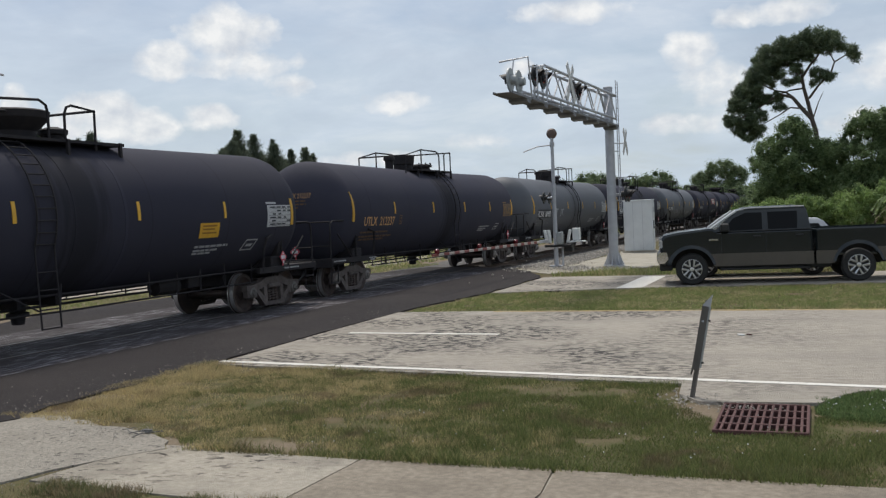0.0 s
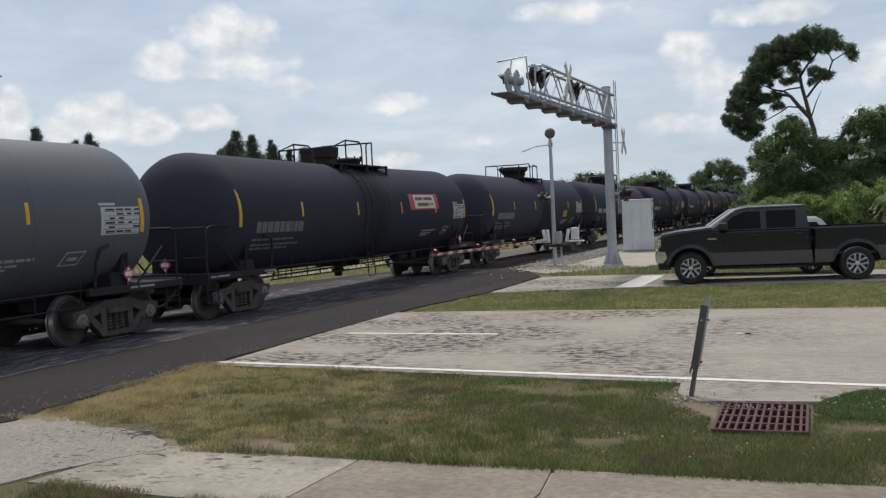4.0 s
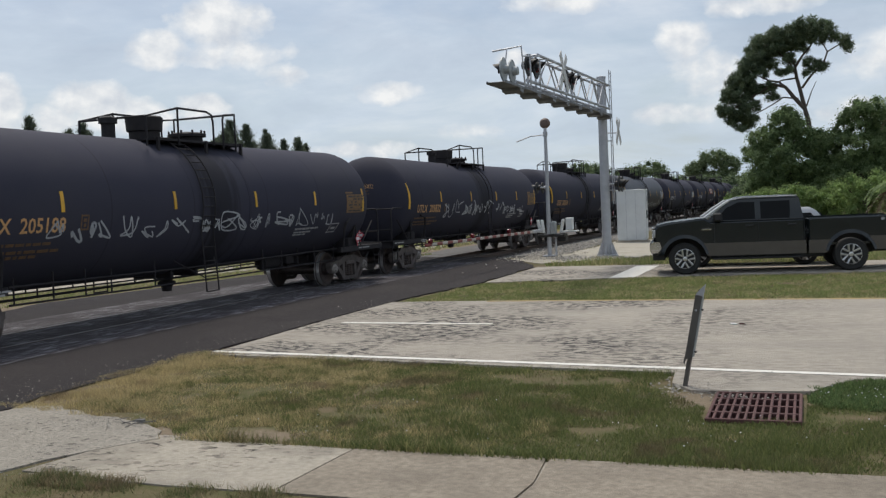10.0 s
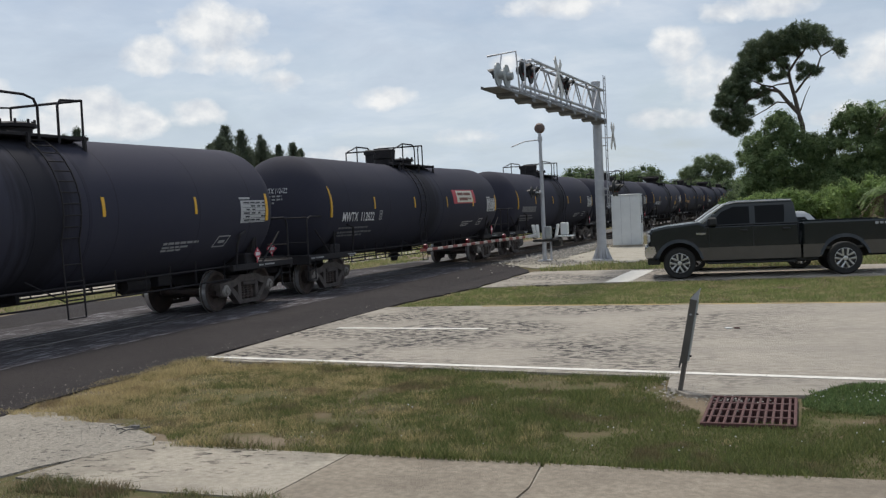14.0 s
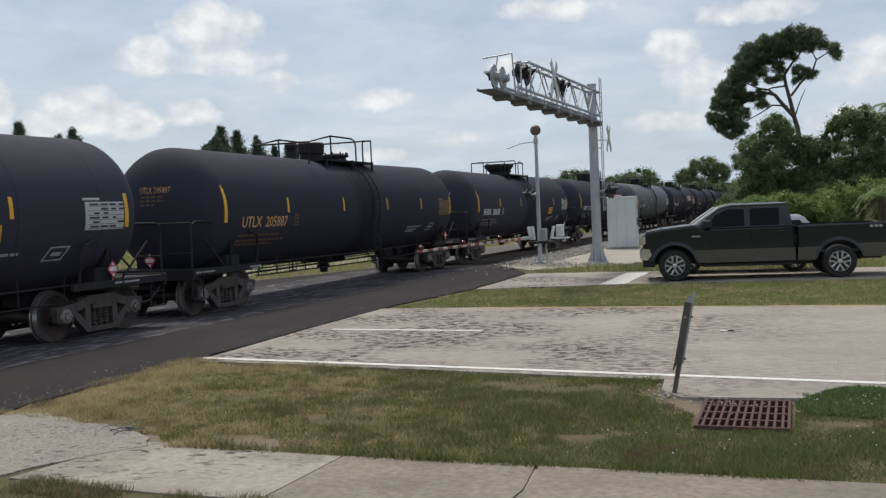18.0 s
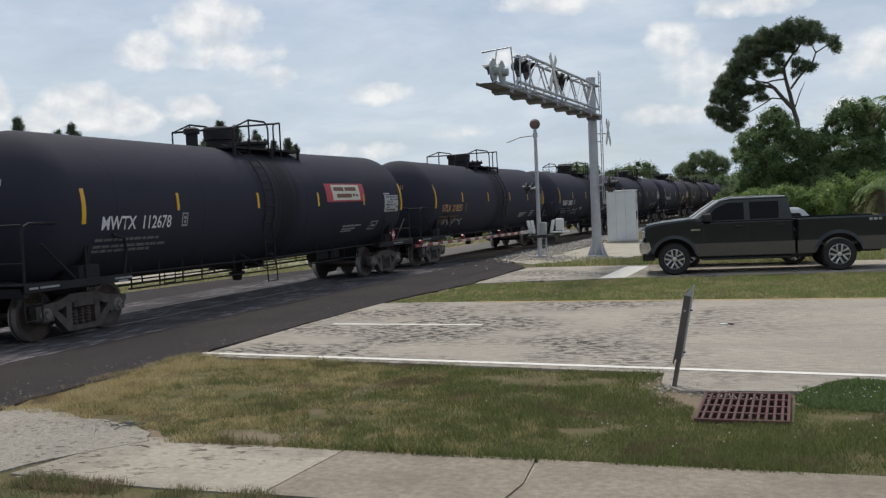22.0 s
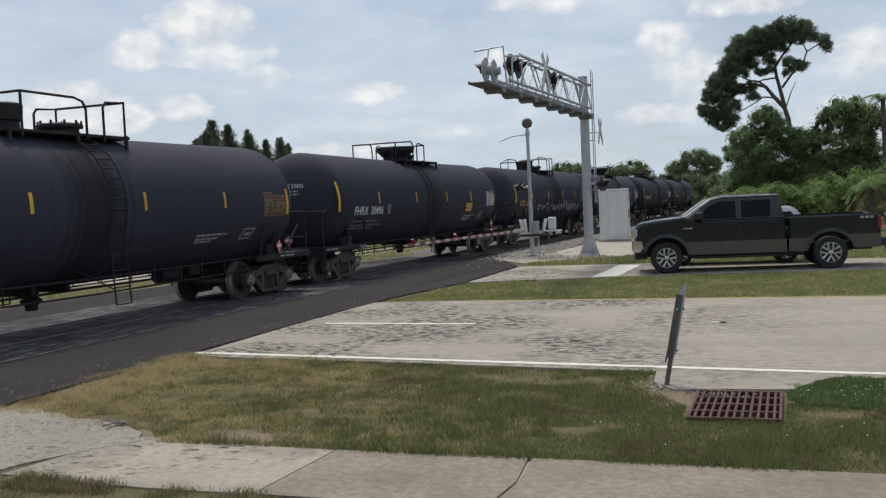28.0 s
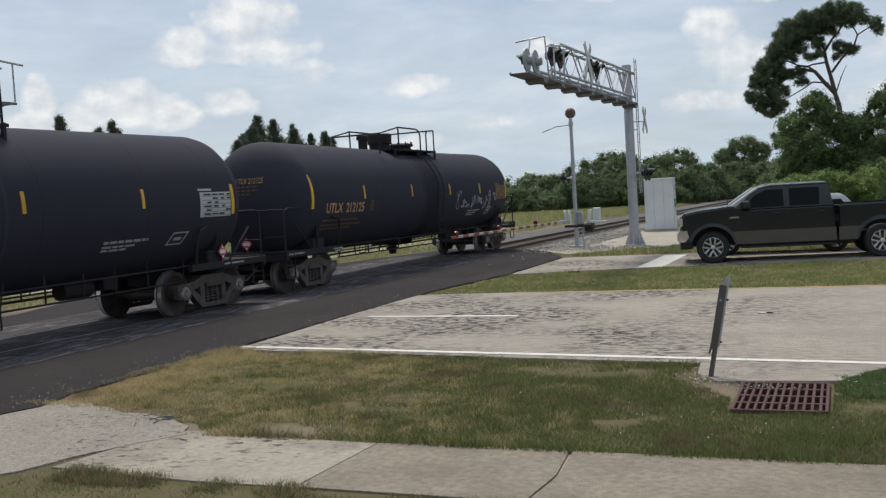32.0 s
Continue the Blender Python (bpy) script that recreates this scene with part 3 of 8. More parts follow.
def sidewalk():
    """Poured slabs with joints; one corner slab ends at the gravel."""
    base = thing("pavement", Mesh().box(-6.1, 30, 6.09, 7.30, -0.2, -0.028).data("pavement", M_SIDEWALK), I4, "narrow weathered concrete pavement", "pavement", kind="structure")
    cuts = [-6.2, -3.76, -1.97, 0.6, 2.2, 3.8, 5.4, 7.0, 10, 13, 16, 20, 25, 30]
    for i, (a, b) in enumerate(zip(cuts, cuts[1:])):
        far = 7.36 + 0.02 * math.sin(i * 2.1)
        if i == 0:
            out = [(-6.2, 6.13), (-4.7, 6.03), (b - 0.012, 6.05), (b + 0.04, 7.33), (-4.9, 7.37), (-5.75, 7.47), (-5.95, 7.42)]
        elif i == 1:
            out = [(a + 0.012, 6.05), (b - 0.02, 6.06), (b + 0.03, 6.7), (b - 0.05, far), (a + 0.06, 7.33)]
        elif i == 2:
            out = [(a + 0.02, 6.06), (b - 0.01, 6.05), (b - 0.01, far), (a - 0.01, far), (a + 0.05, 6.7)]
        else:
            out = [(a + 0.01, 6.05), (b - 0.01, 6.05), (b - 0.01, far), (a + 0.01, far)]
        part("slab", Mesh().slab(out, -0.1, -0.016 + 0.003 * (i % 3)).data("slab", M_SIDEWALK if i == 0 else M_OLDWALK), base)


sidewalk()
stone_patch = paved("pavement", rough_edge([(-8.6, 5.0), (-8.5, 8.35), (-7.9, 8.45), (-7.3, 8.1), (-6.6, 8.0), (-5.9, 7.6), (-5.7, 7.3), (-6.15, 6.6), (-6.4, 5.9), (-6.9, 5.2)], 0.18, 0.06, 12), -0.012, M_PATCH,
                    "broken concrete and crushed stone beside the asphalt", "pavement")
pad = paved("pavement", rough_edge([(-10.4, 34.2), (-10.3, 36.6), (-9.0, 38.6), (-8.9, 44), (-8.9, 48.5), (-6.2, 48.5), (-5.0, 44), (-4.9, 39.0), (-5.6, 37.4), (-5.2, 35.8), (-5.6, 34.0), (-8.6, 31.6), (-9.2, 32.4)], 0.4, 0.1, 8), -0.01, M_LIME,
            "pale limerock and concrete pad under the signals", "pavement")
apron = paved("pavement", rough_edge([(-10.9, 36.2), (-10.5, 36.4), (-9.1, 38.8), (-9.2, 48), (-9.9, 75), (-10.9, 75)], 0.5, 0.15, 9), -0.014, M_APRON, "grey crushed stone beside the track", "pavement")


def track():
    """Ballast bed, rails and timber ties beyond the crossing."""
    for name, y0, y1 in (("ballast", 35.6, 420.0),):
        out = Mesh()
        prof = [(-3.3, -0.025), (-2.2, -0.06), (-1.6, -0.14), (0, -0.15), (1.6, -0.14), (2.1, -0.06), (2.9, -0.025)]
        vs, fs = [], []
        n = 60
        rnd = random.Random(4)
        for j in range(n + 1):
            y = y0 + (y1 - y0) * (j / n) ** 1.6
            for dx, z in prof:
                vs.append((TRACK_X + bend(y) + dx + rnd.uniform(-0.12, 0.12), y, z + rnd.uniform(-0.015, 0.015)))
        w = len(prof)
        fs = [(j * w + i, j * w + i + 1, (j + 1) * w + i + 1, (j + 1) * w + i) for j in range(n) for i in range(w - 1)]
        thing("ballast", raw("ballast", vs, fs, M_BALLAST), I4, "grey crushed-stone ballast bed under the track", "ballast", kind="stuff")
    for side in (-0.755, 0.755):
        rail = Mesh()
        x = TRACK_X + side
        prof = [(-0.07, -0.165), (0.07, -0.165), (0.07, -0.15), (0.012, -0.13), (0.012, -0.045), (0.036, -0.035), (0.036, -0.008), (0.028, 0.0), (-0.028, 0.0), (-0.036, -0.008), (-0.036, -0.035), (-0.012, -0.045), (-0.012, -0.13), (-0.07, -0.15)]
        stops = [-60, 28] + [28 + 3 * k for k in range(1, 11)] + [420]
        for y in stops:
            rail.v += [(x + bend(y) + a, y, b + 0.006) for a, b in prof]
        w = len(prof)
        for j in range(len(stops) - 1):
            rail.f += [(j * w + i, j * w + (i + 1) % w, (j + 1) * w + (i + 1) % w, (j + 1) * w + i) for i in range(w)]
        rail.f += [tuple(range(w - 1, -1, -1)), tuple(range((len(stops) - 1) * w, len(stops) * w))]
        ob = thing("rail", rail.data("rail", M_RAIL), I4, "rusty steel rail worn bright along the top", "rail", group="rails", kind="structure")
        part("running_surface", Mesh().box(x - 0.027, x + 0.027, -60, 29.0, 0.0055, 0.008).data("running_surface", M_RAILTOP), ob, "bright worn steel")
    # crossing surface beside and between the rails, in long worn panels
    for x0, x1 in ((-15.75, -14.26), (-14.07, -12.76), (-12.56, -11.15)):
        y = 4.0
        while y < 33.0:
            strip = Mesh().box(x0, x1, y + 0.006, y + 2.42, -0.05, 0.005, 0.004)
            thing("crossing_panel", strip.data("crossing_panel", M_CROSS), I4, "worn dark crossing panel with pale scrapes", "crossing panel", group="crossing panels", kind="structure")
            y += 2.44
    tie = Mesh().box(-1.3, 1.3, -0.115, 0.115, -0.30, -0.12, 0.01).data("tie", M_TIE)
    for k in range(120):
        thing("railway_tie", tie, pose(TRACK_X + bend(37.0 + 0.55 * k), 37.0 + 0.55 * k, 0, 0, 0, random.uniform(-0.6, 0.6) + swing(37.0 + 0.55 * k)), "dark weathered timber railway tie", "railway tie", group="ties")


M_CROSS = mat("crossing_strip", (0.052, 0.046, 0.048), (0.072, 0.064, 0.066), 0.85, spec=0.08, scale=20, bump=0.5, color3=(0.075, 0.070, 0.078), scale3=1.0, amount3=0.4, pits=((0.31, 0.30, 0.32), 8.0, (3.4, 0.20, 1), 0.532, 0.6, 0.36))
track()


def pebble_field(name, spots, material, label, seed):
    """Loose stones: (x, y, spread x, spread y, count, size) heaps of small lumps."""
    r = np.random.default_rng(seed)
    vs, fs = [], []
    lump = np.array([(1, 0, 0), (0, 1, 0), (-1, 0, 0), (0, -1, 0), (0, 0, 0.8), (0, 0, -0.4)], float)
    tri = np.array([(0, 1, 4), (1, 2, 4), (2, 3, 4), (3, 0, 4), (1, 0, 5), (2, 1, 5), (3, 2, 5), (0, 3, 5)])
    for x, y, sx, sy, n, size in spots:
        for px, py, k in zip(r.normal(x, sx, n), r.normal(y, sy, n), size * r.uniform(0.35, 1.0, n) ** 1.6):
            p = lump * r.uniform(0.6, 1.2, (6, 1)) * k
            a = r.uniform(0, 6.28)
            c, q = math.cos(a), math.sin(a)
            fs += (tri + len(vs)).tolist()
            vs += [(px + c * u - q * v, py + q * u + c * v, w + 0.3 * k + (0.004 if px < -8.6 else -0.012)) for u, v, w in p]
    thing(name, raw(name, vs, fs, material), I4, label, "gravel", kind="stuff")


M_CHIP = mat("pale_stone_chips", (0.42, 0.39, 0.34), (0.26, 0.24, 0.21), 0.9, scale=30, rand=0.35, island=True, spec=0.2)
pebble_field("gravel", ((-8.75, 7.6, 0.22, 1.5, 340, 0.012), (-9.4, 7.5, 0.55, 1.8, 170, 0.010), (-8.8, 11.5, 0.25, 1.6, 130, 0.013), (-9.0, 18.6, 0.5, 0.8, 60, 0.012), (-12.4, 11.0, 0.25, 3.0, 60, 0.014)),
             M_CHIP, "pale stone chips strewn along the asphalt", 61)
pebble_field("gravel", ((-7.0, 6.7, 0.5, 0.7, 700, 0.007), (-6.8, 7.75, 0.4, 0.2, 520, 0.010), (-6.3, 6.4, 0.2, 0.5, 260, 0.009)), M_CHIP, "loose crushed stone beside the pavement", 62)
pebble_field("gravel", ((-0.95, 10.2, 0.35, 0.22, 260, 0.022), (-1.25, 10.55, 0.15, 0.2, 120, 0.03), (-8.0, 34.0, 1.2, 0.5, 400, 0.06), (-9.6, 36.5, 0.6, 1.2, 400, 0.06), (-9.9, 42, 0.5, 4.0, 900, 0.07)), M_CHIP, "loose stones on bare ground", 63)

# ---------------------------------------------------------------- the tank train
R, ZC, HALF, HEAD = 1.46, 2.33, 8.22, 0.86        # tank radius, axis height, half length, depth of the heads
BACK = -0.30                                     # the shell and running gear sit this far from the marks' middle
BOGIE = 6.92                                     # bogie centres from the middle of a car
LENGTH, SPEED, SLOWING, FIRST = 18.098, 19.514, 0.0114, 13.60


def sag(y):
    return -0.05 * (1 - min(1.0, abs(y) / HALF))


def skin(y, arc, lift=0.004):
    """A point on the tank's near side: along the car, up the curve from mid height."""
    a = arc / R
    return ((R + lift) * math.cos(a), y, ZC + sag(y) + (R + lift) * math.sin(a))


def wrapped(m, y0, y1, a0, a1, n=6, lift=0.004):
    """A thin patch that follows the tank's curve."""
    vs = [skin(y, a0 + (a1 - a0) * k / n, l) for l in (-0.02, lift) for k in range(n + 1) for y in (y0, y1)]
    w = 2 * (n + 1)
    fs = [(w + 2 * k, w + 2 * k + 1, w + 2 * k + 3, w + 2 * k + 2) for k in range(n)]
    fs += [(2 * k, w + 2 * k, w + 2 * k + 2, 2 * k + 2) for k in range(n)] + [(2 * k + 1, 2 * k + 3, w + 2 * k + 3, w + 2 * k + 1) for k in range(n)]
    fs += [(0, 1, w + 1, w), (2 * n, w + 2 * n, w + 2 * n + 1, 2 * n + 1)]
    return m.add(vs, fs)


def lettering(text, size, y, arc, material, width=None):
    """Letters laid on the tank's curve."""
    cu = bpy.data.curves.new("letters", "FONT")
    cu.body, cu.size, cu.resolution_u, cu.offset = text, size, 2, 0.006
    ob = bpy.data.objects.new("letters", cu)
    me = bpy.data.meshes.new_from_object(ob)
    bpy.data.objects.remove(ob)
    bpy.data.curves.remove(cu)
    x1 = max((v.co.x for v in me.vertices), default=1.0)
    k = (width / x1) if width else 1.0
    for v in me.vertices:
        v.co = skin(y + v.co.x * k, arc + v.co.y, 0.007)
    me.materials.clear()
    me.materials.append(material)
    return me


def bars(rows, y, arc, material, seed=0):
    """Lines of small writing as plain bars: (length, height, drop)."""
    rnd = random.Random(seed)
    m = Mesh()
    for length, h, drop in rows:
        a = y
        while a < y + length - 0.03:
            w = min(rnd.uniform(0.08, 0.26), y + length - a)
            wrapped(m, a, a + w, arc - drop, arc - drop + h, 1, 0.006)
            a += w + 0.04
    return m.data("stencilling", material)


def tank_mesh(material):
    prof, n = [], 52
    steps = 9
    for k in range(steps + 1):
        t = math.pi / 2 * k / steps
        prof.append((max(0.02, R * math.sin(t)), -HALF + HEAD * (1 - math.cos(t))))
    prof += [(R, y) for y in (-6, -4, -2, 0.0, 2, 4, 6)]
    for k in range(steps, -1, -1):
        t = math.pi / 2 * k / steps
        prof.append((max(0.02, R * math.sin(t)), HALF - HEAD * (1 - math.cos(t))))
    m = Mesh().turned(prof, n, "y")
    m.v = [(x, y + BACK, z + ZC + sag(y)) for x, y, z in m.v]
    return m.data("tank", material, True, 60)


def hoop(y, r=R + 0.004, w=0.04):
    m = Mesh()
    vs, fs = [], []
    n = 52
    for i in range(n):
        a = 2 * math.pi * i / n
        for dr, dy in ((-0.03, -w), (0, -w), (0, w), (-0.03, w)):
            vs.append(((r + dr) * math.cos(a), y + dy, ZC + sag(y) + (r + dr) * math.sin(a)))
    for i in range(n):
        j = (i + 1) % n
        fs += [(4 * i + k, 4 * j + k, 4 * j + k + 1, 4 * i + k + 1) for k in range(3)]
    return m.add(vs, fs).data("band", M_BLACK, True)


def arc_pts(y, a0, a1, n, r):
    return [(r * math.cos(radians(a0 + (a1 - a0) * k / n)), y, ZC + r * math.sin(radians(a0 + (a1 - a0) * k / n))) for k in range(n + 1)]


def ladder_pieces():
    """Near-side ladder: brackets, one curved rail, one rung, and where the rungs sit."""
    r = R + 0.055
    rail = Mesh().pipe([(R + 0.03, 0, 0.45), (R - 0.02, 0, 1.42)] + arc_pts(0, -20, 76, 10, r), 0.016).data("ladder_rail", M_DARK)
    rung = Mesh().tube((0, -0.22, 0), (0, 0.22, 0), 0.013, n=6).data("rung", M_DARK)
    spots = [(r * math.cos(radians(a)), ZC + r * math.sin(radians(a))) for a in (-18 + 92 * k / 12 for k in range(13))]
    spots += [(R + 0.03 - 0.05 * (z - 0.45) / 0.97, z) for z in (0.46, 0.78, 1.10, 1.40)]
    brace = Mesh()
    for y in (-0.6, 0.6):
        brace.tube((R + 0.02, math.copysign(0.22, y), 0.75), (1.05, y * 1.2, 1.15), 0.015, n=6)
    return brace.data("ladder", M_DARK), rail, rung, spots


def ladder_mesh(side):
    m = Mesh()
    r = R + 0.055
    for y in (-0.22, 0.22):
        pts = [(side * (R + 0.03), y, 0.45), (side * (R - 0.02), y, 1.42)] + [(side * x, a, z) for x, a, z in arc_pts(y, -20, 76, 10, r)]
        m.pipe(pts, 0.016)
    for k in range(13):
        a = -18 + 92 * k / 12
        m.tube((side * r * math.cos(radians(a)), -0.22, ZC + r * math.sin(radians(a))), (side * r * math.cos(radians(a)), 0.22, ZC + r * math.sin(radians(a))), 0.013, n=6)
    for z, w in ((0.46, 0.22), (0.78, 0.22), (1.10, 0.22), (1.40, 0.22)):
        x = side * (R + 0.03 - 0.05 * (z - 0.45) / 0.97)
        m.tube((x, -w, z), (x, w, z), 0.016, n=6)
    for y in (-0.6, 0.6):
        m.tube((side * (R + 0.02), math.copysign(0.22, y), 0.75), (side * 1.05, y * 1.2, 1.15), 0.015, n=6)
    return m.data("ladder", M_DARK)


def top_platform():
    m = Mesh()
    top = ZC + R - 0.05
    for x in (-0.62, 0.62):
        m.box(x - 0.22, x + 0.22, -1.6, 1.7, top - 0.06, top - 0.01)
    m.box(-0.85, 0.85, 1.1, 1.72, top - 0.07, top - 0.01)
    for y in (-1.5, 0.2, 1.6):
        for x in (-0.85, 0.85):
            m.box(x - 0.03, x + 0.03, y - 0.03, y + 0.03, top - 0.45, top)
    return m.data("walkway", M_DARK)


def piped(pts, r=0.025):
    return Mesh().pipe(pts, r).data("rail", M_DARK)


def railing_a():
    """Hatch railing of the general-purpose cars: long hoops, short hoops and end bars."""
    top = ZC + R
    out = []
    for x in (0.85, -0.85):
        out.append(piped([(x, -2.55, top - 0.25), (x, -2.55, top + 0.36), (x, -1.2, top + 0.60), (x, 0.15, top + 0.60), (x, 0.38, top + 0.54), (x, 0.46, top + 0.40), (x, 0.46, top - 0.15)]))
        out.append(piped([(x, -1.2, top - 0.2), (x, -1.2, top + 0.60)]))
        out.append(piped([(x, 0.95, top - 0.2), (x, 0.95, top + 0.48), (x, 1.03, top + 0.58), (x, 1.58, top + 0.62), (x, 1.58, top - 0.25)]))
    out.append(piped([(-0.85, -2.55, top + 0.36), (0.85, -2.55, top + 0.36)]))
    out.append(piped([(-0.85, 1.58, top + 0.62), (0.85, 1.58, top + 0.62)]))
    return out


def railing_b():
    """Two bent hoops on each side of the hatch with a low inner one."""
    top = ZC + R
    out = []
    for x in (0.80, -0.80):
        out.append(piped([(x, -1.95, top - 0.25), (x, -1.95, top + 0.50), (x, -1.05, top + 0.56), (x, -0.40, top + 0.60), (x, -0.24, top + 0.52), (x, -0.20, top + 0.38), (x, -0.20, top - 0.1)]))
        out.append(piped([(x, 0.20, top - 0.1), (x, 0.20, top + 0.40), (x, 0.26, top + 0.53), (x, 0.38, top + 0.57), (x, 0.98, top + 0.52), (x, 0.98, top - 0.22)]))
    out.append(piped([(0.45, -1.40, top - 0.1), (0.45, -1.40, top + 0.30), (0.45, -1.30, top + 0.40), (0.45, -0.72, top + 0.40)], 0.022))
    out.append(piped([(-0.80, -1.95, top + 0.50), (0.80, -1.95, top + 0.50)]))
    out.append(piped([(-0.80, 0.98, top + 0.52), (0.80, 0.98, top + 0.52)]))
    return out


def fittings_a():
    """Manway housing and valves of the general-purpose cars."""
    top = ZC + R - 0.06
    house = Mesh().turned([(0.33, top - 0.05), (0.33, top + 0.20), (0.38, top + 0.22), (0.40, top + 0.50), (0.36, top + 0.53), (0.05, top + 0.55)], 16, at=(0, -0.82, 0))
    valve = Mesh().turned([(0.14, top - 0.05), (0.14, top + 0.30), (0.19, top + 0.31), (0.19, top + 0.42), (0.12, top + 0.46), (0.02, top + 0.47)], 12, at=(0, -1.98, 0))
    low = Mesh().turned([(0.36, top - 0.05), (0.36, top + 0.16), (0.44, top + 0.17), (0.44, top + 0.23), (0.30, top + 0.27), (0.02, top + 0.30)], 16, at=(0, 0.7, 0))
    for k in range(10):
        a = 2 * math.pi * k / 10
        low.tube((0.40 * math.cos(a), 0.7 + 0.40 * math.sin(a), top + 0.16), (0.40 * math.cos(a), 0.7 + 0.40 * math.sin(a), top + 0.31), 0.025, n=5)
    return house.data("manway_housing", M_DARK, True), valve.data("relief_valve", M_DARK, True), low.data("valve_cover", M_DARK, True)


def fittings_b():
    """One wide funnel-shaped housing."""
    top = ZC + R - 0.06
    house = Mesh().turned([(0.44, top - 0.05), (0.46, top + 0.16), (0.68, top + 0.38), (0.70, top + 0.50), (0.64, top + 0.53), (0.05, top + 0.55)], 20, at=(0, -0.3, 0))
    valve = Mesh().turned([(0.22, top - 0.05), (0.22, top + 0.16), (0.28, top + 0.18), (0.28, top + 0.26), (0.1, top + 0.32)], 12, at=(0, 0.75, 0))
    return house.data("manway_housing", M_DARK, True), valve.data("relief_valve", M_DARK, True)


def sill_mesh(end):
    """Stub sill, draft box and end deck at one end."""
    s = end
    m = Mesh()
    lo, hi = sorted((s * 5.9, s * 8.55))
    m.box(-0.32, 0.32, lo, hi, 0.62, 1.05, 0.02)
    lo, hi = sorted((s * 7.25, s * 8.60))
    m.box(-1.32, 1.32, lo, hi, 0.98, 1.03, 0.008)
    lo, hi = sorted((s * 8.50, s * 8.60))
    m.box(-1.34, 1.34, lo, hi, 0.82, 1.06, 0.01)
    for x in (-1.31, 1.31):
        lo, hi = sorted((s * 5.9, s * 8.6))
        m.box(x - 0.045, x + 0.045, lo, hi, 0.90, 1.04, 0.008)
    for x in (-0.8, 0.8):
        lo, hi = sorted((s * 6.6, s * 7.15))
        m.box(x - 0.45, x + 0.45, lo, hi, 0.86, 1.28, 0.03)
    return m.data("end_sill", M_DARK)


def saddle_mesh(end):
    m = Mesh()
    y = end * BOGIE
    out = [(-1.15, 1.0), (1.15, 1.0)] + [((R + 0.03) * math.cos(radians(a)), ZC + (R + 0.03) * math.sin(radians(a))) for a in (-28, -45, -60, -75, -90, -105, -120, -135, -152)]
    m.slab(out, y - 0.05, y + 0.05, axis="y")
    for d in (-0.35, 0.35):
        out2 = [(-0.7, 1.0), (0.7, 1.0)] + [((R + 0.03) * math.cos(radians(a)), ZC + (R + 0.03) * math.sin(radians(a))) for a in (-50, -70, -90, -110, -130)]
        m.slab(out2, y + d - 0.03, y + d + 0.03, axis="y")
    return m.data("saddle", M_DARK)


def coupler_mesh(end):
    s = end
    m = Mesh()
    lo, hi = sorted((s * 8.5, s * 8.92))
    m.box(-0.10, 0.10, lo, hi, 0.76, 0.92, 0.02)
    m.box(-0.20, 0.18, min(s * 8.86, s * 9.10), max(s * 8.86, s * 9.10), 0.68, 0.99, 0.05)
    return m.data("coupler", M_CAST)


def air_hose(end):
    s = end
    m = Mesh()
    m.pipe([(0.42, s * 8.4, 0.80), (0.44, s * 8.62, 0.62), (0.36, s * 8.85, 0.42), (0.2, s * 9.02, 0.38)], 0.03, 8)
    return m.data("air_hose", M_BLACKPL, True)


def end_rails(end):
    s = end
    m = Mesh()
    for x in (-1.28, 1.28):
        m.pipe([(x, s * 7.02, 1.02), (x, s * 7.02, 1.92), (x, s * 7.06, 2.02), (x, s * 7.16, 2.07), (x, s * 8.36, 2.07), (x, s * 8.47, 2.02), (x, s * 8.52, 1.90), (x, s * 8.52, 1.02)], 0.024)
        m.tube((x, s * 8.52, 1.4), (x * 0.55, s * 8.52, 1.4), 0.018, n=6)
        m.tube((x, s * 8.10, 1.72), (x, s * 7.30, 1.05), 0.022, n=6)
        for z in (0.42, 0.70):
            m.tube((x, s * 8.55, z), (x, s * 8.15, z), 0.016, n=6)
        m.tube((x, s * 8.55, 0.40), (x, s * 8.55, 0.9), 0.016, n=6)
        m.tube((x, s * 8.15, 0.40), (x, s * 8.15, 0.9), 0.016, n=6)
    m.tube((-1.28, s * 8.52, 2.05), (1.28, s * 8.52, 2.05), 0.02, n=6)
    return m.data("end_handrail", M_DARK)


def strut_mesh(end, side):
    """The upright bar between sill and tank with its grab iron."""
    s = end
    m = Mesh()
    pts = [(side * 1.33, s * 6.05, 0.95), (side * 1.40, s * 6.05, 1.5), (side * 1.44, s * 6.12, 1.72), (side * 1.40, s * 6.4, 1.80)]
    m.pipe(pts, 0.03, 8)
    return m.data("grab_post", M_DARK)


def under_rails(side):
    m = Mesh()
    x = side * 1.05
    for z, r in ((1.02, 0.022), (0.72, 0.018)):
        pts = [(x, y, z + sag(y)) for y in (-5.9, -3, 0, 3, 5.9)]
        m.pipe(pts, r)
    for y in (-5.8, -4.9, -4.1, -3.4, -2.1, 2.0, 2.9, 3.7, 4.6, 5.7):
        m.tube((x, y, 0.70), (x, y, 1.10 + 0.1 * abs(math.sin(y))), 0.018, n=5)
    return m.data("safety_rail", M_DARK)


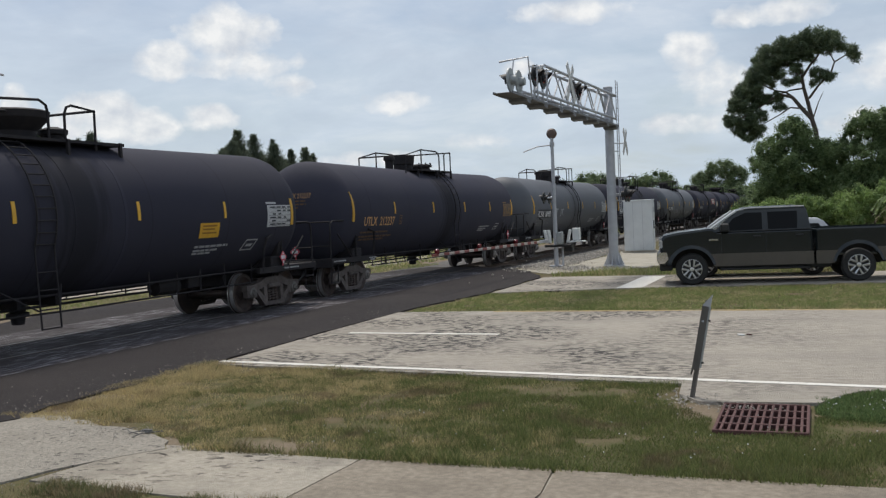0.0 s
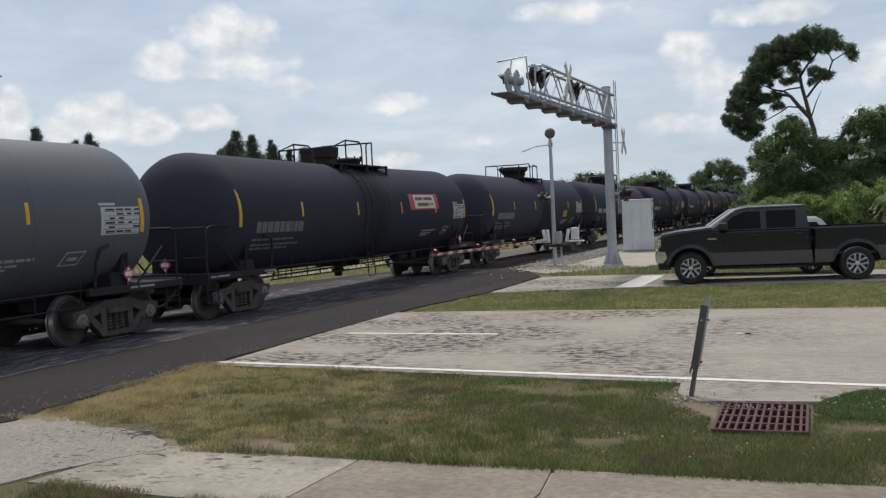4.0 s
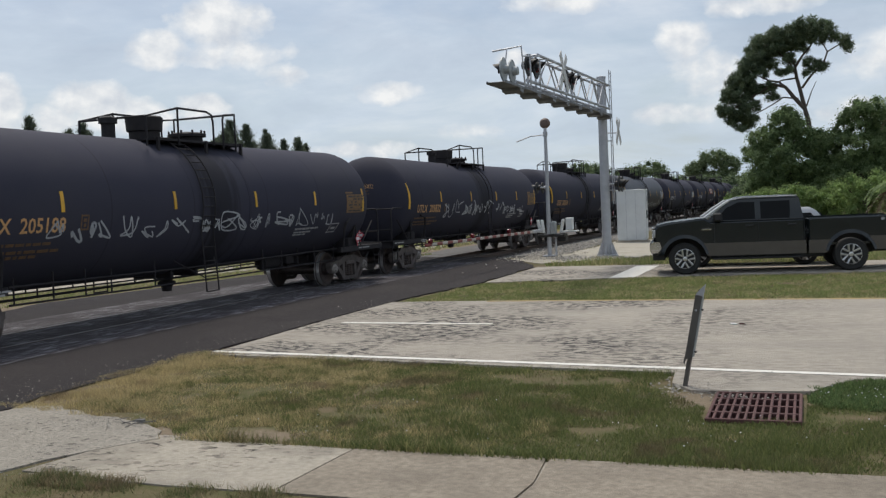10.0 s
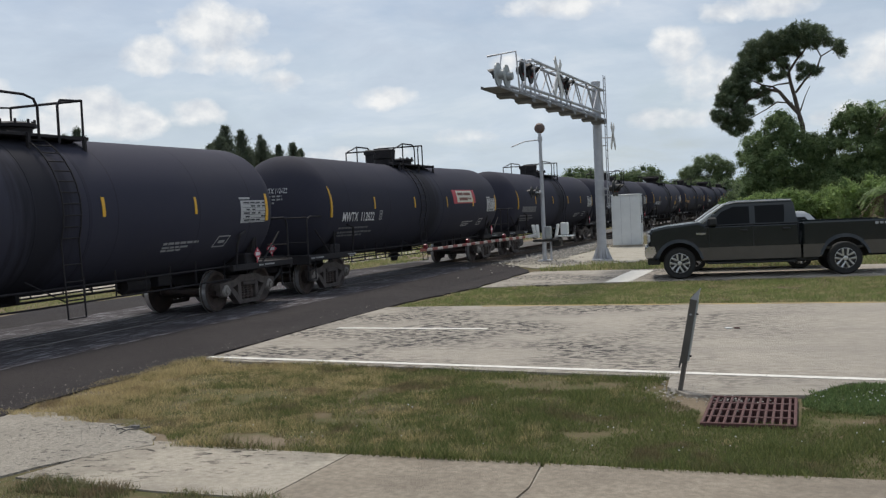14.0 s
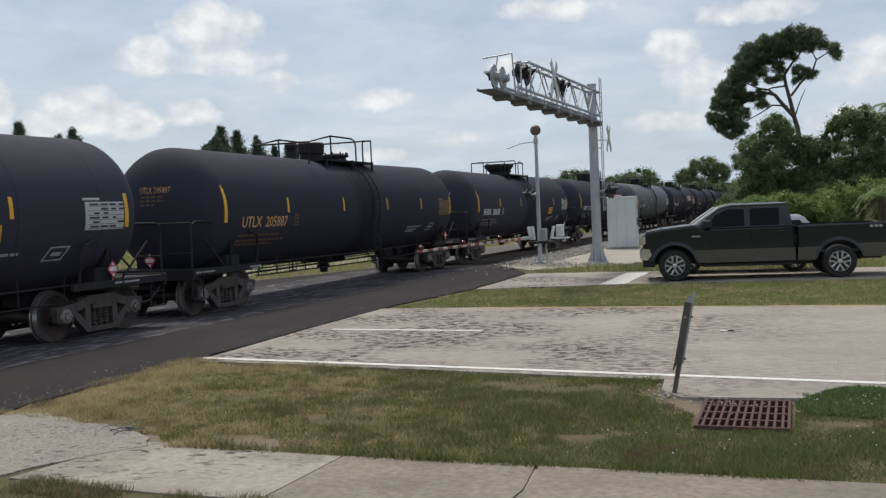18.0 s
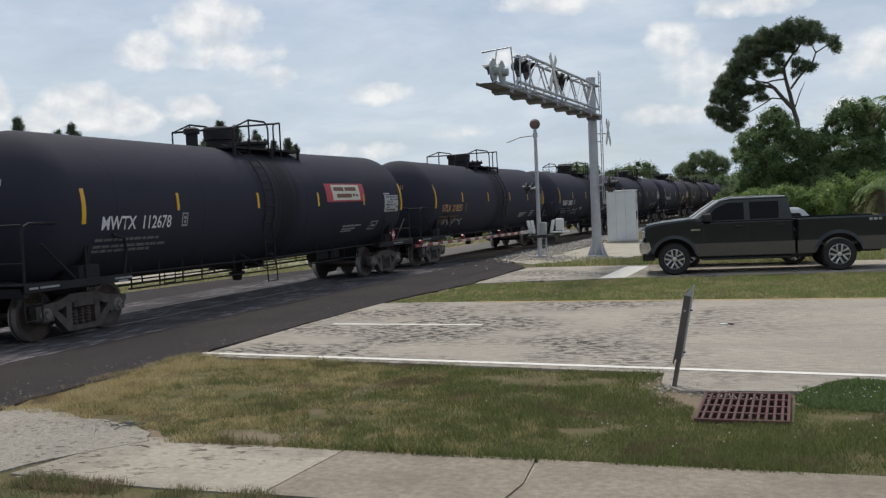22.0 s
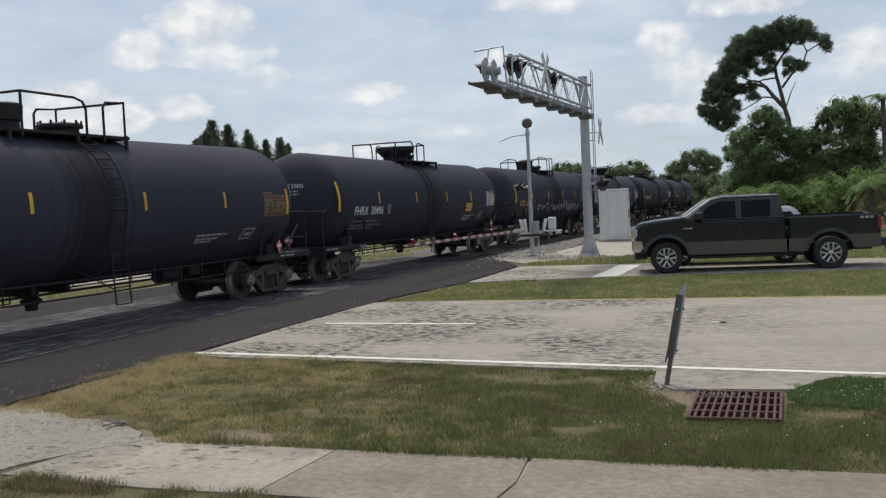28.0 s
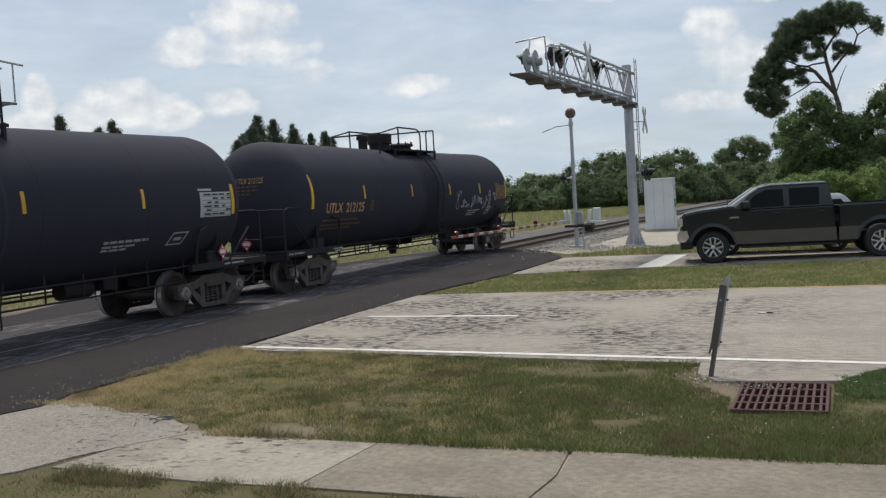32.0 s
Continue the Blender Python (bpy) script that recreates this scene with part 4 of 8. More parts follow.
def brake_gear():
    m = Mesh()
    m.turned([(0.05, 3.0), (0.17, 3.02), (0.17, 3.75), (0.05, 3.78)], 12, "y", (0.35, 0, 0.80))
    m.box(0.15, 0.6, 3.9, 4.3, 0.72, 1.02, 0.02)
    m.tube((0.3, -5.5, 0.72), (0.3, 3.0, 0.74), 0.025, n=6)
    m.tube((-0.3, -5.8, 0.85), (-0.3, 5.8, 0.85), 0.02, n=6)
    for y in (-4.5, -1.8, 2.2):
        m.tube((0.3, y, 0.72), (0.3, y, 1.0), 0.018, n=5)
    return m.data("brake_gear", M_DARK)


def outlet():
    m = Mesh()
    m.turned([(0.02, 0.42), (0.11, 0.43), (0.13, 0.55), (0.20, 0.57), (0.20, 0.64), (0.14, 0.66), (0.16, 0.84), (0.55, 0.90)], 14, at=(0, -0.35, 0))
    m.box(-0.5, 0.5, -0.85, -0.75, 0.74, 0.92, 0.01)
    m.box(-0.5, 0.5, 0.05, 0.15, 0.74, 0.92, 0.01)
    return m.data("bottom_outlet", M_DARK, True)


def placard(end):
    """Diamond hazard plate on its holder: on the side at the rear, across the end at the front."""
    m = Mesh()
    out = [(0, 1.09), (0.155, 1.245), (0, 1.40), (-0.155, 1.245)]
    if end > 0:
        m.slab([(6.8 + a, b) for a, b in out], 1.355, 1.365, axis="x")
        m.tube((1.34, 6.8, 1.0), (1.34, 6.8, 1.3), 0.015, n=5)
    else:
        m.slab([(0.15 + a, b + 0.02) for a, b in out], -8.615, -8.605, axis="y")
        m.tube((0.15, -8.58, 1.0), (0.15, -8.58, 1.3), 0.015, n=5)
    return m.data("placard", M_RED)


def placard_band(end):
    m = Mesh()
    for out in ([(-0.095, 1.205), (0.095, 1.205), (0.095, 1.285), (-0.095, 1.285)], [(-0.022, 1.11), (0.022, 1.11), (0.022, 1.16), (-0.022, 1.16)], [(-0.035, 1.31), (0.035, 1.31), (0, 1.37)]):
        if end > 0:
            m.slab([(6.8 + a, b) for a, b in out], 1.366, 1.369, axis="x")
        else:
            m.slab([(0.15 + a, b + 0.02) for a, b in out], -8.619, -8.616, axis="y")
    return m.data("placard_band", M_STENCIL)


def wheelset_mesh():
    m = Mesh()
    m.turned([(0.075, -1.05), (0.075, -0.95), (0.09, -0.9), (0.085, 0.0), (0.09, 0.9), (0.075, 0.95), (0.075, 1.05)], 12, "x")
    for s in (-1, 1):
        prof = [(0.12, 0.64), (0.14, 0.68), (0.35, 0.71), (0.40, 0.69), (0.485, 0.69), (0.487, 0.715), (0.46, 0.735), (0.452, 0.83), (0.38, 0.835), (0.345, 0.80), (0.17, 0.76), (0.14, 0.86), (0.11, 0.86)]
        m.turned([(r, s * h) for r, h in prof], 28, "x")
        for k in range(6):
            a = 2 * math.pi * k / 6
            m.tube((s * 0.765, 0.25 * math.cos(a), 0.25 * math.sin(a)), (s * 0.785, 0.25 * math.cos(a), 0.25 * math.sin(a)), 0.03, n=6)
    me = m.data("wheelset", M_WHEEL, True)
    me.materials.append(M_TREAD)
    for p in me.polygons:
        r = math.hypot(p.center.y, p.center.z)
        if 0.44 < r and 0.73 < abs(p.center.x) < 0.834 or r > 0.478:
            p.material_index = 1
    return me


def side_frame(side):
    """Cast bogie side: bow-shaped with two windows and a spring nest."""
    m = Mesh()
    x0, x1 = sorted((side * 0.93, side * 1.09))
    top = [(-1.18, 0.50), (-1.18, 0.63), (-0.62, 0.68), (-0.35, 0.78), (0.35, 0.78), (0.62, 0.68), (1.18, 0.63), (1.18, 0.50), (0.60, 0.52), (0.32, 0.62), (-0.32, 0.62), (-0.60, 0.52)]
    m.slab([(a, b) for a, b in top], x0, x1, "x")
    m.slab([(-0.86, 0.54), (-0.70, 0.54), (-0.28, 0.20), (0.28, 0.20), (0.70, 0.54), (0.86, 0.54), (0.42, 0.11), (-0.42, 0.11)], x0, x1, "x")
    for s in (-1, 1):
        m.slab([(s * 0.30, 0.18), (s * 0.44, 0.20), (s * 0.44, 0.66), (s * 0.30, 0.66)], x0 + 0.01, x1 - 0.01, "x")
        m.slab([(s * 0.74, 0.34), (s * 0.82, 0.34), (s * 0.84, 0.58), (s * 0.72, 0.58)], x0 + 0.02, x1 - 0.02, "x")
        m.slab([(s * 1.06, 0.36), (s * 1.15, 0.36), (s * 1.17, 0.58), (s * 1.06, 0.58)], x0 + 0.02, x1 - 0.02, "x")
    return m.data("side_frame", M_CAST)


def spring(side, y):
    """One coil spring, as a ribbed column."""
    prof = [(0.03, 0.20)]
    for k in range(5):
        z = 0.225 + 0.058 * k
        prof += [(0.055, z), (0.074, z + 0.015), (0.074, z + 0.032), (0.055, z + 0.048)]
    prof.append((0.03, 0.53))
    return Mesh().turned(prof, 10, at=(side * 1.0, y, 0)).data("spring", M_WHEEL)


def spring_seat(side):
    return Mesh().box(min(side * 0.9, side * 1.12), max(side * 0.9, side * 1.12), -0.26, 0.26, 0.52, 0.62, 0.02).data("bolster_end", M_CAST)


def bearing(side, y):
    m = Mesh()
    prof = [(0.13, 0.90), (0.145, 0.92), (0.145, 1.08), (0.12, 1.11), (0.085, 1.12), (0.085, 1.145), (0.03, 1.15)]
    m.turned([(r, side * h) for r, h in prof], 14, "x", (0, y, 0.46))
    for k in range(3):
        a = 2 * math.pi * k / 3
        m.tube((side * 1.11, y + 0.06 * math.cos(a), 0.46 + 0.06 * math.sin(a)), (side * 1.165, y + 0.06 * math.cos(a), 0.46 + 0.06 * math.sin(a)), 0.018, n=6)
    return m.data("bearing_cap", M_BEAR)


M_BEAR = mat("bearing_steel", (0.17, 0.155, 0.145), (0.26, 0.24, 0.22), 0.5, 0.3, scale=12, bump=0.2, rand=0.4)


def bolster():
    m = Mesh()
    m.box(-0.95, 0.95, -0.22, 0.22, 0.48, 0.74, 0.04)
    m.turned([(0.25, 0.70), (0.25, 0.88), (0.20, 0.90)], 14)
    for y in (-0.55, 0.55):
        m.box(-0.72, 0.72, y - 0.07, y + 0.07, 0.30, 0.44, 0.02)
    return m.data("bogie", M_CAST)


CARS = {}


def shared():
    c = CARS
    for key, material in (("black", M_BLACK), ("grey", M_GREY), ("faded", M_BROWNBLACK), ("gloss", M_GLOSS)):
        c["tank_" + key] = tank_mesh(material)
    c["band"] = [hoop(y) for y in (-0.35, 0.95)]
    c["ladder"], c["far_ladder"] = ladder_pieces(), ladder_mesh(-1)
    c["walkway"], c["rail_a"], c["rail_b"] = top_platform(), railing_a(), railing_b()
    c["fit_a"], c["fit_b"] = fittings_a(), fittings_b()
    for e in (-1, 1):
        c["end", e] = [("end_sill", sill_mesh(e)), ("saddle", saddle_mesh(e)), ("coupler", coupler_mesh(e)), ("air_hose", air_hose(e)), ("end_handrail", end_rails(e)),
                       ("grab_post", strut_mesh(e, 1)), ("grab_post", strut_mesh(e, -1))]
        c["placard", e], c["placard_band", e] = placard(e), placard_band(e)
    c["under"] = [("safety_rail", under_rails(1)), ("safety_rail", under_rails(-1)), ("brake_gear", brake_gear()), ("bottom_outlet", outlet())]
    c["bolster"], c["wheelset"] = bolster(), wheelset_mesh()
    c["side"] = [side_frame(1), side_frame(-1)]
    c["spring"] = [spring(s, y) for s in (1, -1) for y in (-0.17, 0.0, 0.17)]
    c["seat"] = [spring_seat(1), spring_seat(-1)]
    c["bearing"] = [bearing(s, y) for s in (1, -1) for y in (-0.94, 0.94)]
    long_stripe = wrapped(Mesh(), -0.05, 0.05, -0.26, 0.60, 8, 0.010)
    c["stripe_long"] = long_stripe.data("stripe", M_YELLOW)
    c["stripe_short"] = wrapped(Mesh(), -0.04, 0.04, -0.06, 0.30, 4, 0.010).data("stripe", M_YELLOW)
    c["box"] = {}
    for key, material in (("white", M_DIM2), ("orange", M_ORANGEDIM)):
        m = Mesh()
        for a in ((0, 0.03, 0, 0.28), (0.17, 0.20, 0, 0.28), (0.03, 0.17, 0, 0.03), (0.03, 0.17, 0.25, 0.28), (0.07, 0.13, 0.06, 0.12), (0.06, 0.14, 0.15, 0.21)):
            wrapped(m, -4.55 + a[0], -4.55 + a[1], -0.42 + a[2], -0.42 + a[3], 1, 0.006)
        c["box"][key] = m.data("stencil_box", material)
    block = wrapped(Mesh(), 5.88, 6.92, -0.33, 0.18, 6, 0.006)
    wrapped(block, 5.84, 6.28, 0.21, 0.255, 1, 0.006)
    c["panel"] = {"white": block.data("data_panel", M_PANEL), "orange": Mesh().add(block.v, block.f).data("data_panel", M_ORANGEDIM2)}
    m = Mesh()
    rnd = random.Random(5)
    for r in range(6):
        a0 = 0.125 - 0.080 * r
        wrapped(m, 5.95, 6.93, a0 - 0.033, a0 - 0.025, 1, 0.009)
        for y0, y1, fill in ((5.96, 6.24, 0.75), (6.28, 6.48, 0.8), (6.52, 6.70, 0.8), (6.74, 6.92, 0.65)):
            if rnd.random() < fill:
                w = (y1 - y0) * rnd.uniform(0.5, 1.0)
                wrapped(m, y1 - w, y1, a0 - 0.012, a0 + 0.022, 1, 0.009)
    c["panel_cells"] = m.data("panel_writing", M_GLOSS)
    m = Mesh()
    for y0, y1, z in ((-6.35, -5.85, 0.955), (-6.25, -5.98, 0.90), (-8.50, -8.30, 0.96), (-8.25, -7.80, 0.96), (7.0, 7.2, 0.96), (7.26, 7.7, 0.96)):
        m.box(1.356, 1.360, y0, y1, z, z + 0.035)
    c["sill_marks"] = m.data("stencilling", M_DIM2)
    m = Mesh()
    for a in ((0, 0.40, 0, 0.03), (0, 0.40, 0.25, 0.28), (0, 0.03, 0.03, 0.25), (0.37, 0.40, 0.03, 0.25), (0.10, 0.30, 0.10, 0.17)):
        wrapped(m, 5.05 + 1.2 * a[0], 5.05 + 1.2 * a[1], -0.88 + a[2], -0.88 + a[3], 1, 0.006)
    m.v = [skin(y + 0.5 * (math.asin(max(-1.0, min(1.0, (z - ZC - sag(y)) / math.hypot(x, z - ZC - sag(y))))) * R + 0.74), math.asin(max(-1.0, min(1.0, (z - ZC - sag(y)) / math.hypot(x, z - ZC - sag(y))))) * R, 0.006) for x, y, z in m.v]
    c["tag"] = m.data("stencil_tag", M_DIMWHITE)
    c["small_dim"] = bars([(1.2, 0.05, 0.0), (0.9, 0.04, 0.09), (0.7, 0.04, 0.16)], 3.2, -0.72, M_DIM2, 3)
    c["plate"] = wrapped(Mesh(), 4.05, 4.75, -0.50, -0.18, 3, 0.006).data("warning_plate", M_YELLOW)
    m = Mesh()
    for r, w in ((-0.26, 0.5), (-0.33, 0.42), (-0.41, 0.5)):
        wrapped(m, 4.15, 4.15 + w, r, r + 0.035, 1, 0.009)
    c["plate_text"] = m.data("plate_writing", M_PLATETEXT)
    c["end_lines"] = {}
    for key, material in (("white", M_DIM2), ("orange", M_ORANGEDIM)):
        m = Mesh()
        for row, (h, w) in enumerate(((0.30, 0.54), (0.21, 0.58), (0.12, 0.36))):
            a = 0.0
            while a < w:
                b = min(w, a + 0.13)
                pts = []
                for q in (a, b - 0.035):
                    for z in (h, h + 0.045):
                        rad = math.sqrt(R * R - z * z)
                        tt = radians(-8) + q / (rad * 0.9)
                        y = -HALF + HEAD - HEAD * math.cos(tt) * rad / R
                        pts.append((rad * math.sin(tt) * 1.006, y + BACK - 0.012, ZC + sag(y) + z))
                m.add(pts, [(0, 1, 3, 2)])
                a = b
        c["end_lines"][key] = raw("stencilling", m.v, m.f, material)
    c["number_plate"] = wrapped(Mesh(), -7.08, -4.82, -0.50, -0.10, 3, 0.005).data("number_plate", M_GLOSS)
    c["banner"] = wrapped(Mesh(), 2.0, 4.45, 0.03, 0.55, 5, 0.006).data("banner", M_SIGNRED)
    c["banner_mid"] = wrapped(Mesh(), 2.38, 4.12, 0.07, 0.51, 4, 0.010).data("banner_field", M_CREAM)
    m = Mesh()
    for y0, y1, a0, a1 in ((2.48, 3.10, 0.33, 0.44), (3.18, 3.92, 0.33, 0.44), (2.62, 3.56, 0.14, 0.25), (3.64, 3.76, 0.17, 0.25), (3.82, 3.98, 0.17, 0.23)):
        wrapped(m, y0, y1, a0, a1, 1, 0.013)
    c["banner_text"] = m.data("banner_writing", M_BANNERTEXT)


M_DIM2 = mat("stencil_half", (0.38, 0.38, 0.38), (0.26, 0.26, 0.26), 0.7, scale=16)
M_PANEL = mat("panel_white", (0.56, 0.56, 0.56), (0.42, 0.42, 0.42), 0.7, scale=24)
M_ORANGEDIM2 = mat("panel_orange", (0.26, 0.15, 0.06), (0.16, 0.095, 0.045), 0.7, scale=24)
M_DIMWHITE = mat("tag_white", (0.42, 0.42, 0.42), (0.30, 0.30, 0.30), 0.7, scale=16)
M_PLATETEXT = mat("plate_brown", (0.30, 0.15, 0.02), (0.24, 0.12, 0.02), 0.7)
M_BANNERTEXT = mat("banner_brown", (0.22, 0.10, 0.07), (0.17, 0.08, 0.06), 0.7)
M_GRAFFITI = mat("spray_paint", (0.42, 0.44, 0.46), (0.30, 0.31, 0.33), 0.6, scale=5)
shared()
SHIFT = {31: -0.35, 27: -0.35, 13: -0.2, 11: -0.1, 24: 0.2}       # marks set a little differently from car to car
LADDERS = {11: -0.75, 13: -0.7, 27: -0.9, 14: 0.05, 31: -0.8}
RAILS = {31: (-2.2, 0.5), 27: (-1.55, 0.7), 11: (-1.85, 1.4), 14: (-2.5, 0.85), 13: (-2.5, 1.25), 24: (-1.55, 0.7), 22: (-2.5, 0.4), 16: (-2.0, 0.6), 5: (-2.0, 0.6)}
STRIPES = (-7.7, -4.9, -1.75, 1.3, 4.15, 7.0)


def graffiti(seed, y0, y1, a0, h, dens=1.0):
    """Sprayed scrawl: looping lines that spell nothing."""
    rnd = random.Random(seed)
    m = Mesh()
    y = y0
    while y < y1:
        w = rnd.uniform(0.26, 0.7)
        hh = 1.1 * h * rnd.uniform(0.5, 1.0)
        base = a0 + rnd.uniform(-0.06, 0.06)
        pts = [(y + w * rnd.uniform(-0.1, 1.1), base + hh * (0.5 + 0.5 * math.sin(k * rnd.uniform(1.4, 2.4) + rnd.uniform(0, 3)))) for k in range(rnd.randint(5, 10))]
        smooth = []
        for k in range(len(pts) - 1):
            p0, p1, p2, p3 = pts[max(k - 1, 0)], pts[k], pts[k + 1], pts[min(k + 2, len(pts) - 1)]
            for t in (0, 0.25, 0.5, 0.75):
                smooth.append(tuple(0.5 * (2 * b + (c - a) * t + (2 * a - 5 * b + 4 * c - d) * t * t + (3 * b - a - 3 * c + d) * t ** 3) for a, b, c, d in zip(p0, p1, p2, p3)))
        wd = rnd.uniform(0.010, 0.026)
        for (ya, aa), (yb, ab) in zip(smooth, smooth[1:]):
            L = math.hypot(yb - ya, ab - aa) or 1
            ny, na = -(ab - aa) / L * wd, (yb - ya) / L * wd
            m.add([skin(ya + ny, aa + na, 0.008), skin(ya - ny, aa - na, 0.008), skin(yb - ny, ab - na, 0.008), skin(yb + ny, ab + na, 0.008)], [(0, 1, 2, 3)])
        y += w * rnd.uniform(0.8, 1.5) / dens
    me = bpy.data.meshes.new("graffiti")
    me.from_pydata(m.v, [], m.f)
    me.materials.append(M_GRAFFITI)
    return me


def tank_car(n, mark, colour="black", ink="white", fit="a", plate=0, banner=False, scrawl=None):
    """One tank car, built standing at its place at the clip's start."""
    words = {"black": "black", "grey": "grey", "faded": "faded brownish black", "gloss": "glossy black"}[colour]
    extra = ", sprayed scrawl" if scrawl else (", red and cream banner" if banner else (", yellow warning plate" if plate else ""))
    car = new("tank_car")
    tagged(car, "%s railway tank car, %s stencilling%s" % (words, ink, extra), "tank car", "tank train")
    c = CARS
    tank = part("tank", c["tank_" + colour], car)
    for k, y in enumerate(STRIPES):
        part("stripe", c["stripe_long" if k in (0, 5) else "stripe_short"], tank, "yellow reflective stripe", Matrix.Translation((0, y + SHIFT.get(n, 0.0), 0)))
    white = ink == "white"
    stencil, dim = (M_STENCIL, M_DIM) if white else (M_ORANGE, M_ORANGEDIM)
    if mark:
        part("number", lettering(mark.replace(" ", "  "), 0.36, -7.02, -0.43, stencil, 2.1), tank, "%s stencilled number" % ink)
        part("end_number", end_letters(mark, stencil), tank, "small %s stencilled number" % ink)
        part("stencilling", c["end_lines"][ink], tank, kind="stuff")
        part("stencil_box", c["box"][ink], tank)
        if colour == "grey":
            part("number_plate", c["number_plate"], tank, "black painted panel")
    else:
        part("number", bars([(2.2, 0.26, 0.0)], -7.0, -0.46, dim, n), tank)
    part("stencilling", bars([(1.9, 0.05, 0.0), (2.2, 0.055, 0.14), (1.7, 0.055, 0.24)], -7.1, -0.66, dim, n), tank, kind="stuff")
    part("data_panel", c["panel"][ink], tank)
    part("panel_writing", c["panel_cells"], tank, "small dark table cells", kind="stuff")
    part("stencilling", c["sill_marks"], car, "small white stencilling along the sill", Matrix.Translation((0, BACK, 0)), "stuff")
    part("stencil_tag", c["tag"], tank)
    part("stencilling", c["small_dim"], tank, kind="stuff")
    if plate:
        p = part("warning_plate", c["plate"], tank, "yellow warning plate", Matrix.Translation((0, (0, -0.8, -0.4)[plate], 0)))
        part("plate_writing", c["plate_text"], tank, m=p.matrix_basis, kind="stuff")
    if banner:
        part("banner", c["banner"], tank, "red sign panel")
        part("banner_field", c["banner_mid"], tank, "cream panel with brown writing")
        part("banner_writing", c["banner_text"], tank, kind="stuff")
    if scrawl:
        part("graffiti", graffiti(n, *scrawl), tank, "pale sprayed scrawl", kind="stuff")
    for me in c["band"]:
        part("band", me, tank)
    at = Matrix.Translation((0, -1.1 if banner or n == 0 else LADDERS.get(n, 0.43), 0))
    brace, rail, rung, spots = c["ladder"]
    ladder = part("ladder", brace, car, m=at)
    for y in (-0.22, 0.22):
        part("ladder_rail", rail, ladder, m=Matrix.Translation((0, y, 0)))
    for x, z in spots:
        part("rung", rung, ladder, m=Matrix.Translation((x, 0, z)))
    part("ladder", c["far_ladder"], car, m=at)
    part("walkway", c["walkway"], car)
    lo, hi = (-2.55, 1.58) if fit == "a" else (-1.95, 0.98)
    a, b = RAILS.get(n, (lo, hi))
    k = (b - a) / (hi - lo)
    railing = part("railing", c["rail_" + fit][0], car, m=Matrix.Translation((0, a - lo * k, 0)) @ Matrix.Diagonal((1, k, 1, 1)))
    for me in c["rail_" + fit][1:]:
        part("rail", me, railing)
    for nm, me in zip(("manway_housing", "relief_valve", "valve_cover"), c["fit_" + fit]):
        part(nm, me, car)
    for e in (-1, 1):
        for nm, me in c["end", e]:
            part(nm, me, car, m=Matrix.Translation((0, BACK, 0)))
        p = part("placard", c["placard", e], car, "red and white diamond hazard placard", Matrix.Translation((0, -0.15, 0)))
        part("placard_band", c["placard_band", e], p)
        b = part("bogie", c["bolster"], car, m=Matrix.Translation((0, e * BOGIE + BACK, 0)))
        for me in c["side"]:
            part("side_frame", me, b)
        for me in c["spring"]:
            part("spring", me, b)
        for me in c["seat"]:
            part("bolster_end", me, b)
        for me in c["bearing"]:
            part("bearing_cap", me, b)
        for y in (-0.94, 0.94):
            w = part("wheelset", c["wheelset"], b, "steel wheels with worn bright treads", pose(0, y, 0.46))
            WHEELS.append((w, n, y))
    for nm, me in c["under"]:
        part(nm, me, car)
    TRAIN.append((car, n))
    car.matrix_basis = place(n, 0.0)
    return car


def end_letters(mark, material):
    """The small number on the curved head, beside the handrail."""
    cu = bpy.data.curves.new("letters", "FONT")
    cu.body, cu.size, cu.resolution_u = mark, 0.20, 1
    ob = bpy.data.objects.new("letters", cu)
    me = bpy.data.meshes.new_from_object(ob)
    bpy.data.objects.remove(ob)
    bpy.data.curves.remove(cu)
    x1 = max((v.co.x for v in me.vertices), default=1.0)
    k = 0.70 / x1
    h = 0.40                                     # height over the axis
    for v in me.vertices:
        z = h + v.co.y
        rad = math.sqrt(max(0.01, R * R - z * z))
        # walk round the ellipse of the head at this height
        t = radians(-10) + (v.co.x * k) / (rad * 0.9)
        t = min(t, radians(88))
        x, y = rad * math.sin(t), -HALF + HEAD - HEAD * math.cos(t) * rad / R
        v.co = (x * 1.006, y + BACK - 0.012, ZC + sag(y) + z)
    me.materials.clear()
    me.materials.append(material)
    return me


TRAIN, WHEELS = [], []


def along(n, t):
    """Where car n's middle is along the track at t seconds."""
    return FIRST + LENGTH * n - SPEED * t + SLOWING * t * t / 2 + NUDGE.get(n, 0.0)


NUDGE = {}


def place(n, t):
    y = along(n, t)
    a, b = y - BOGIE, y + BOGIE
    return pose(TRACK_X + (bend(a) + bend(b)) / 2, y, 0.008, 0, 0, -math.degrees(math.atan((bend(b) - bend(a)) / (b - a))))


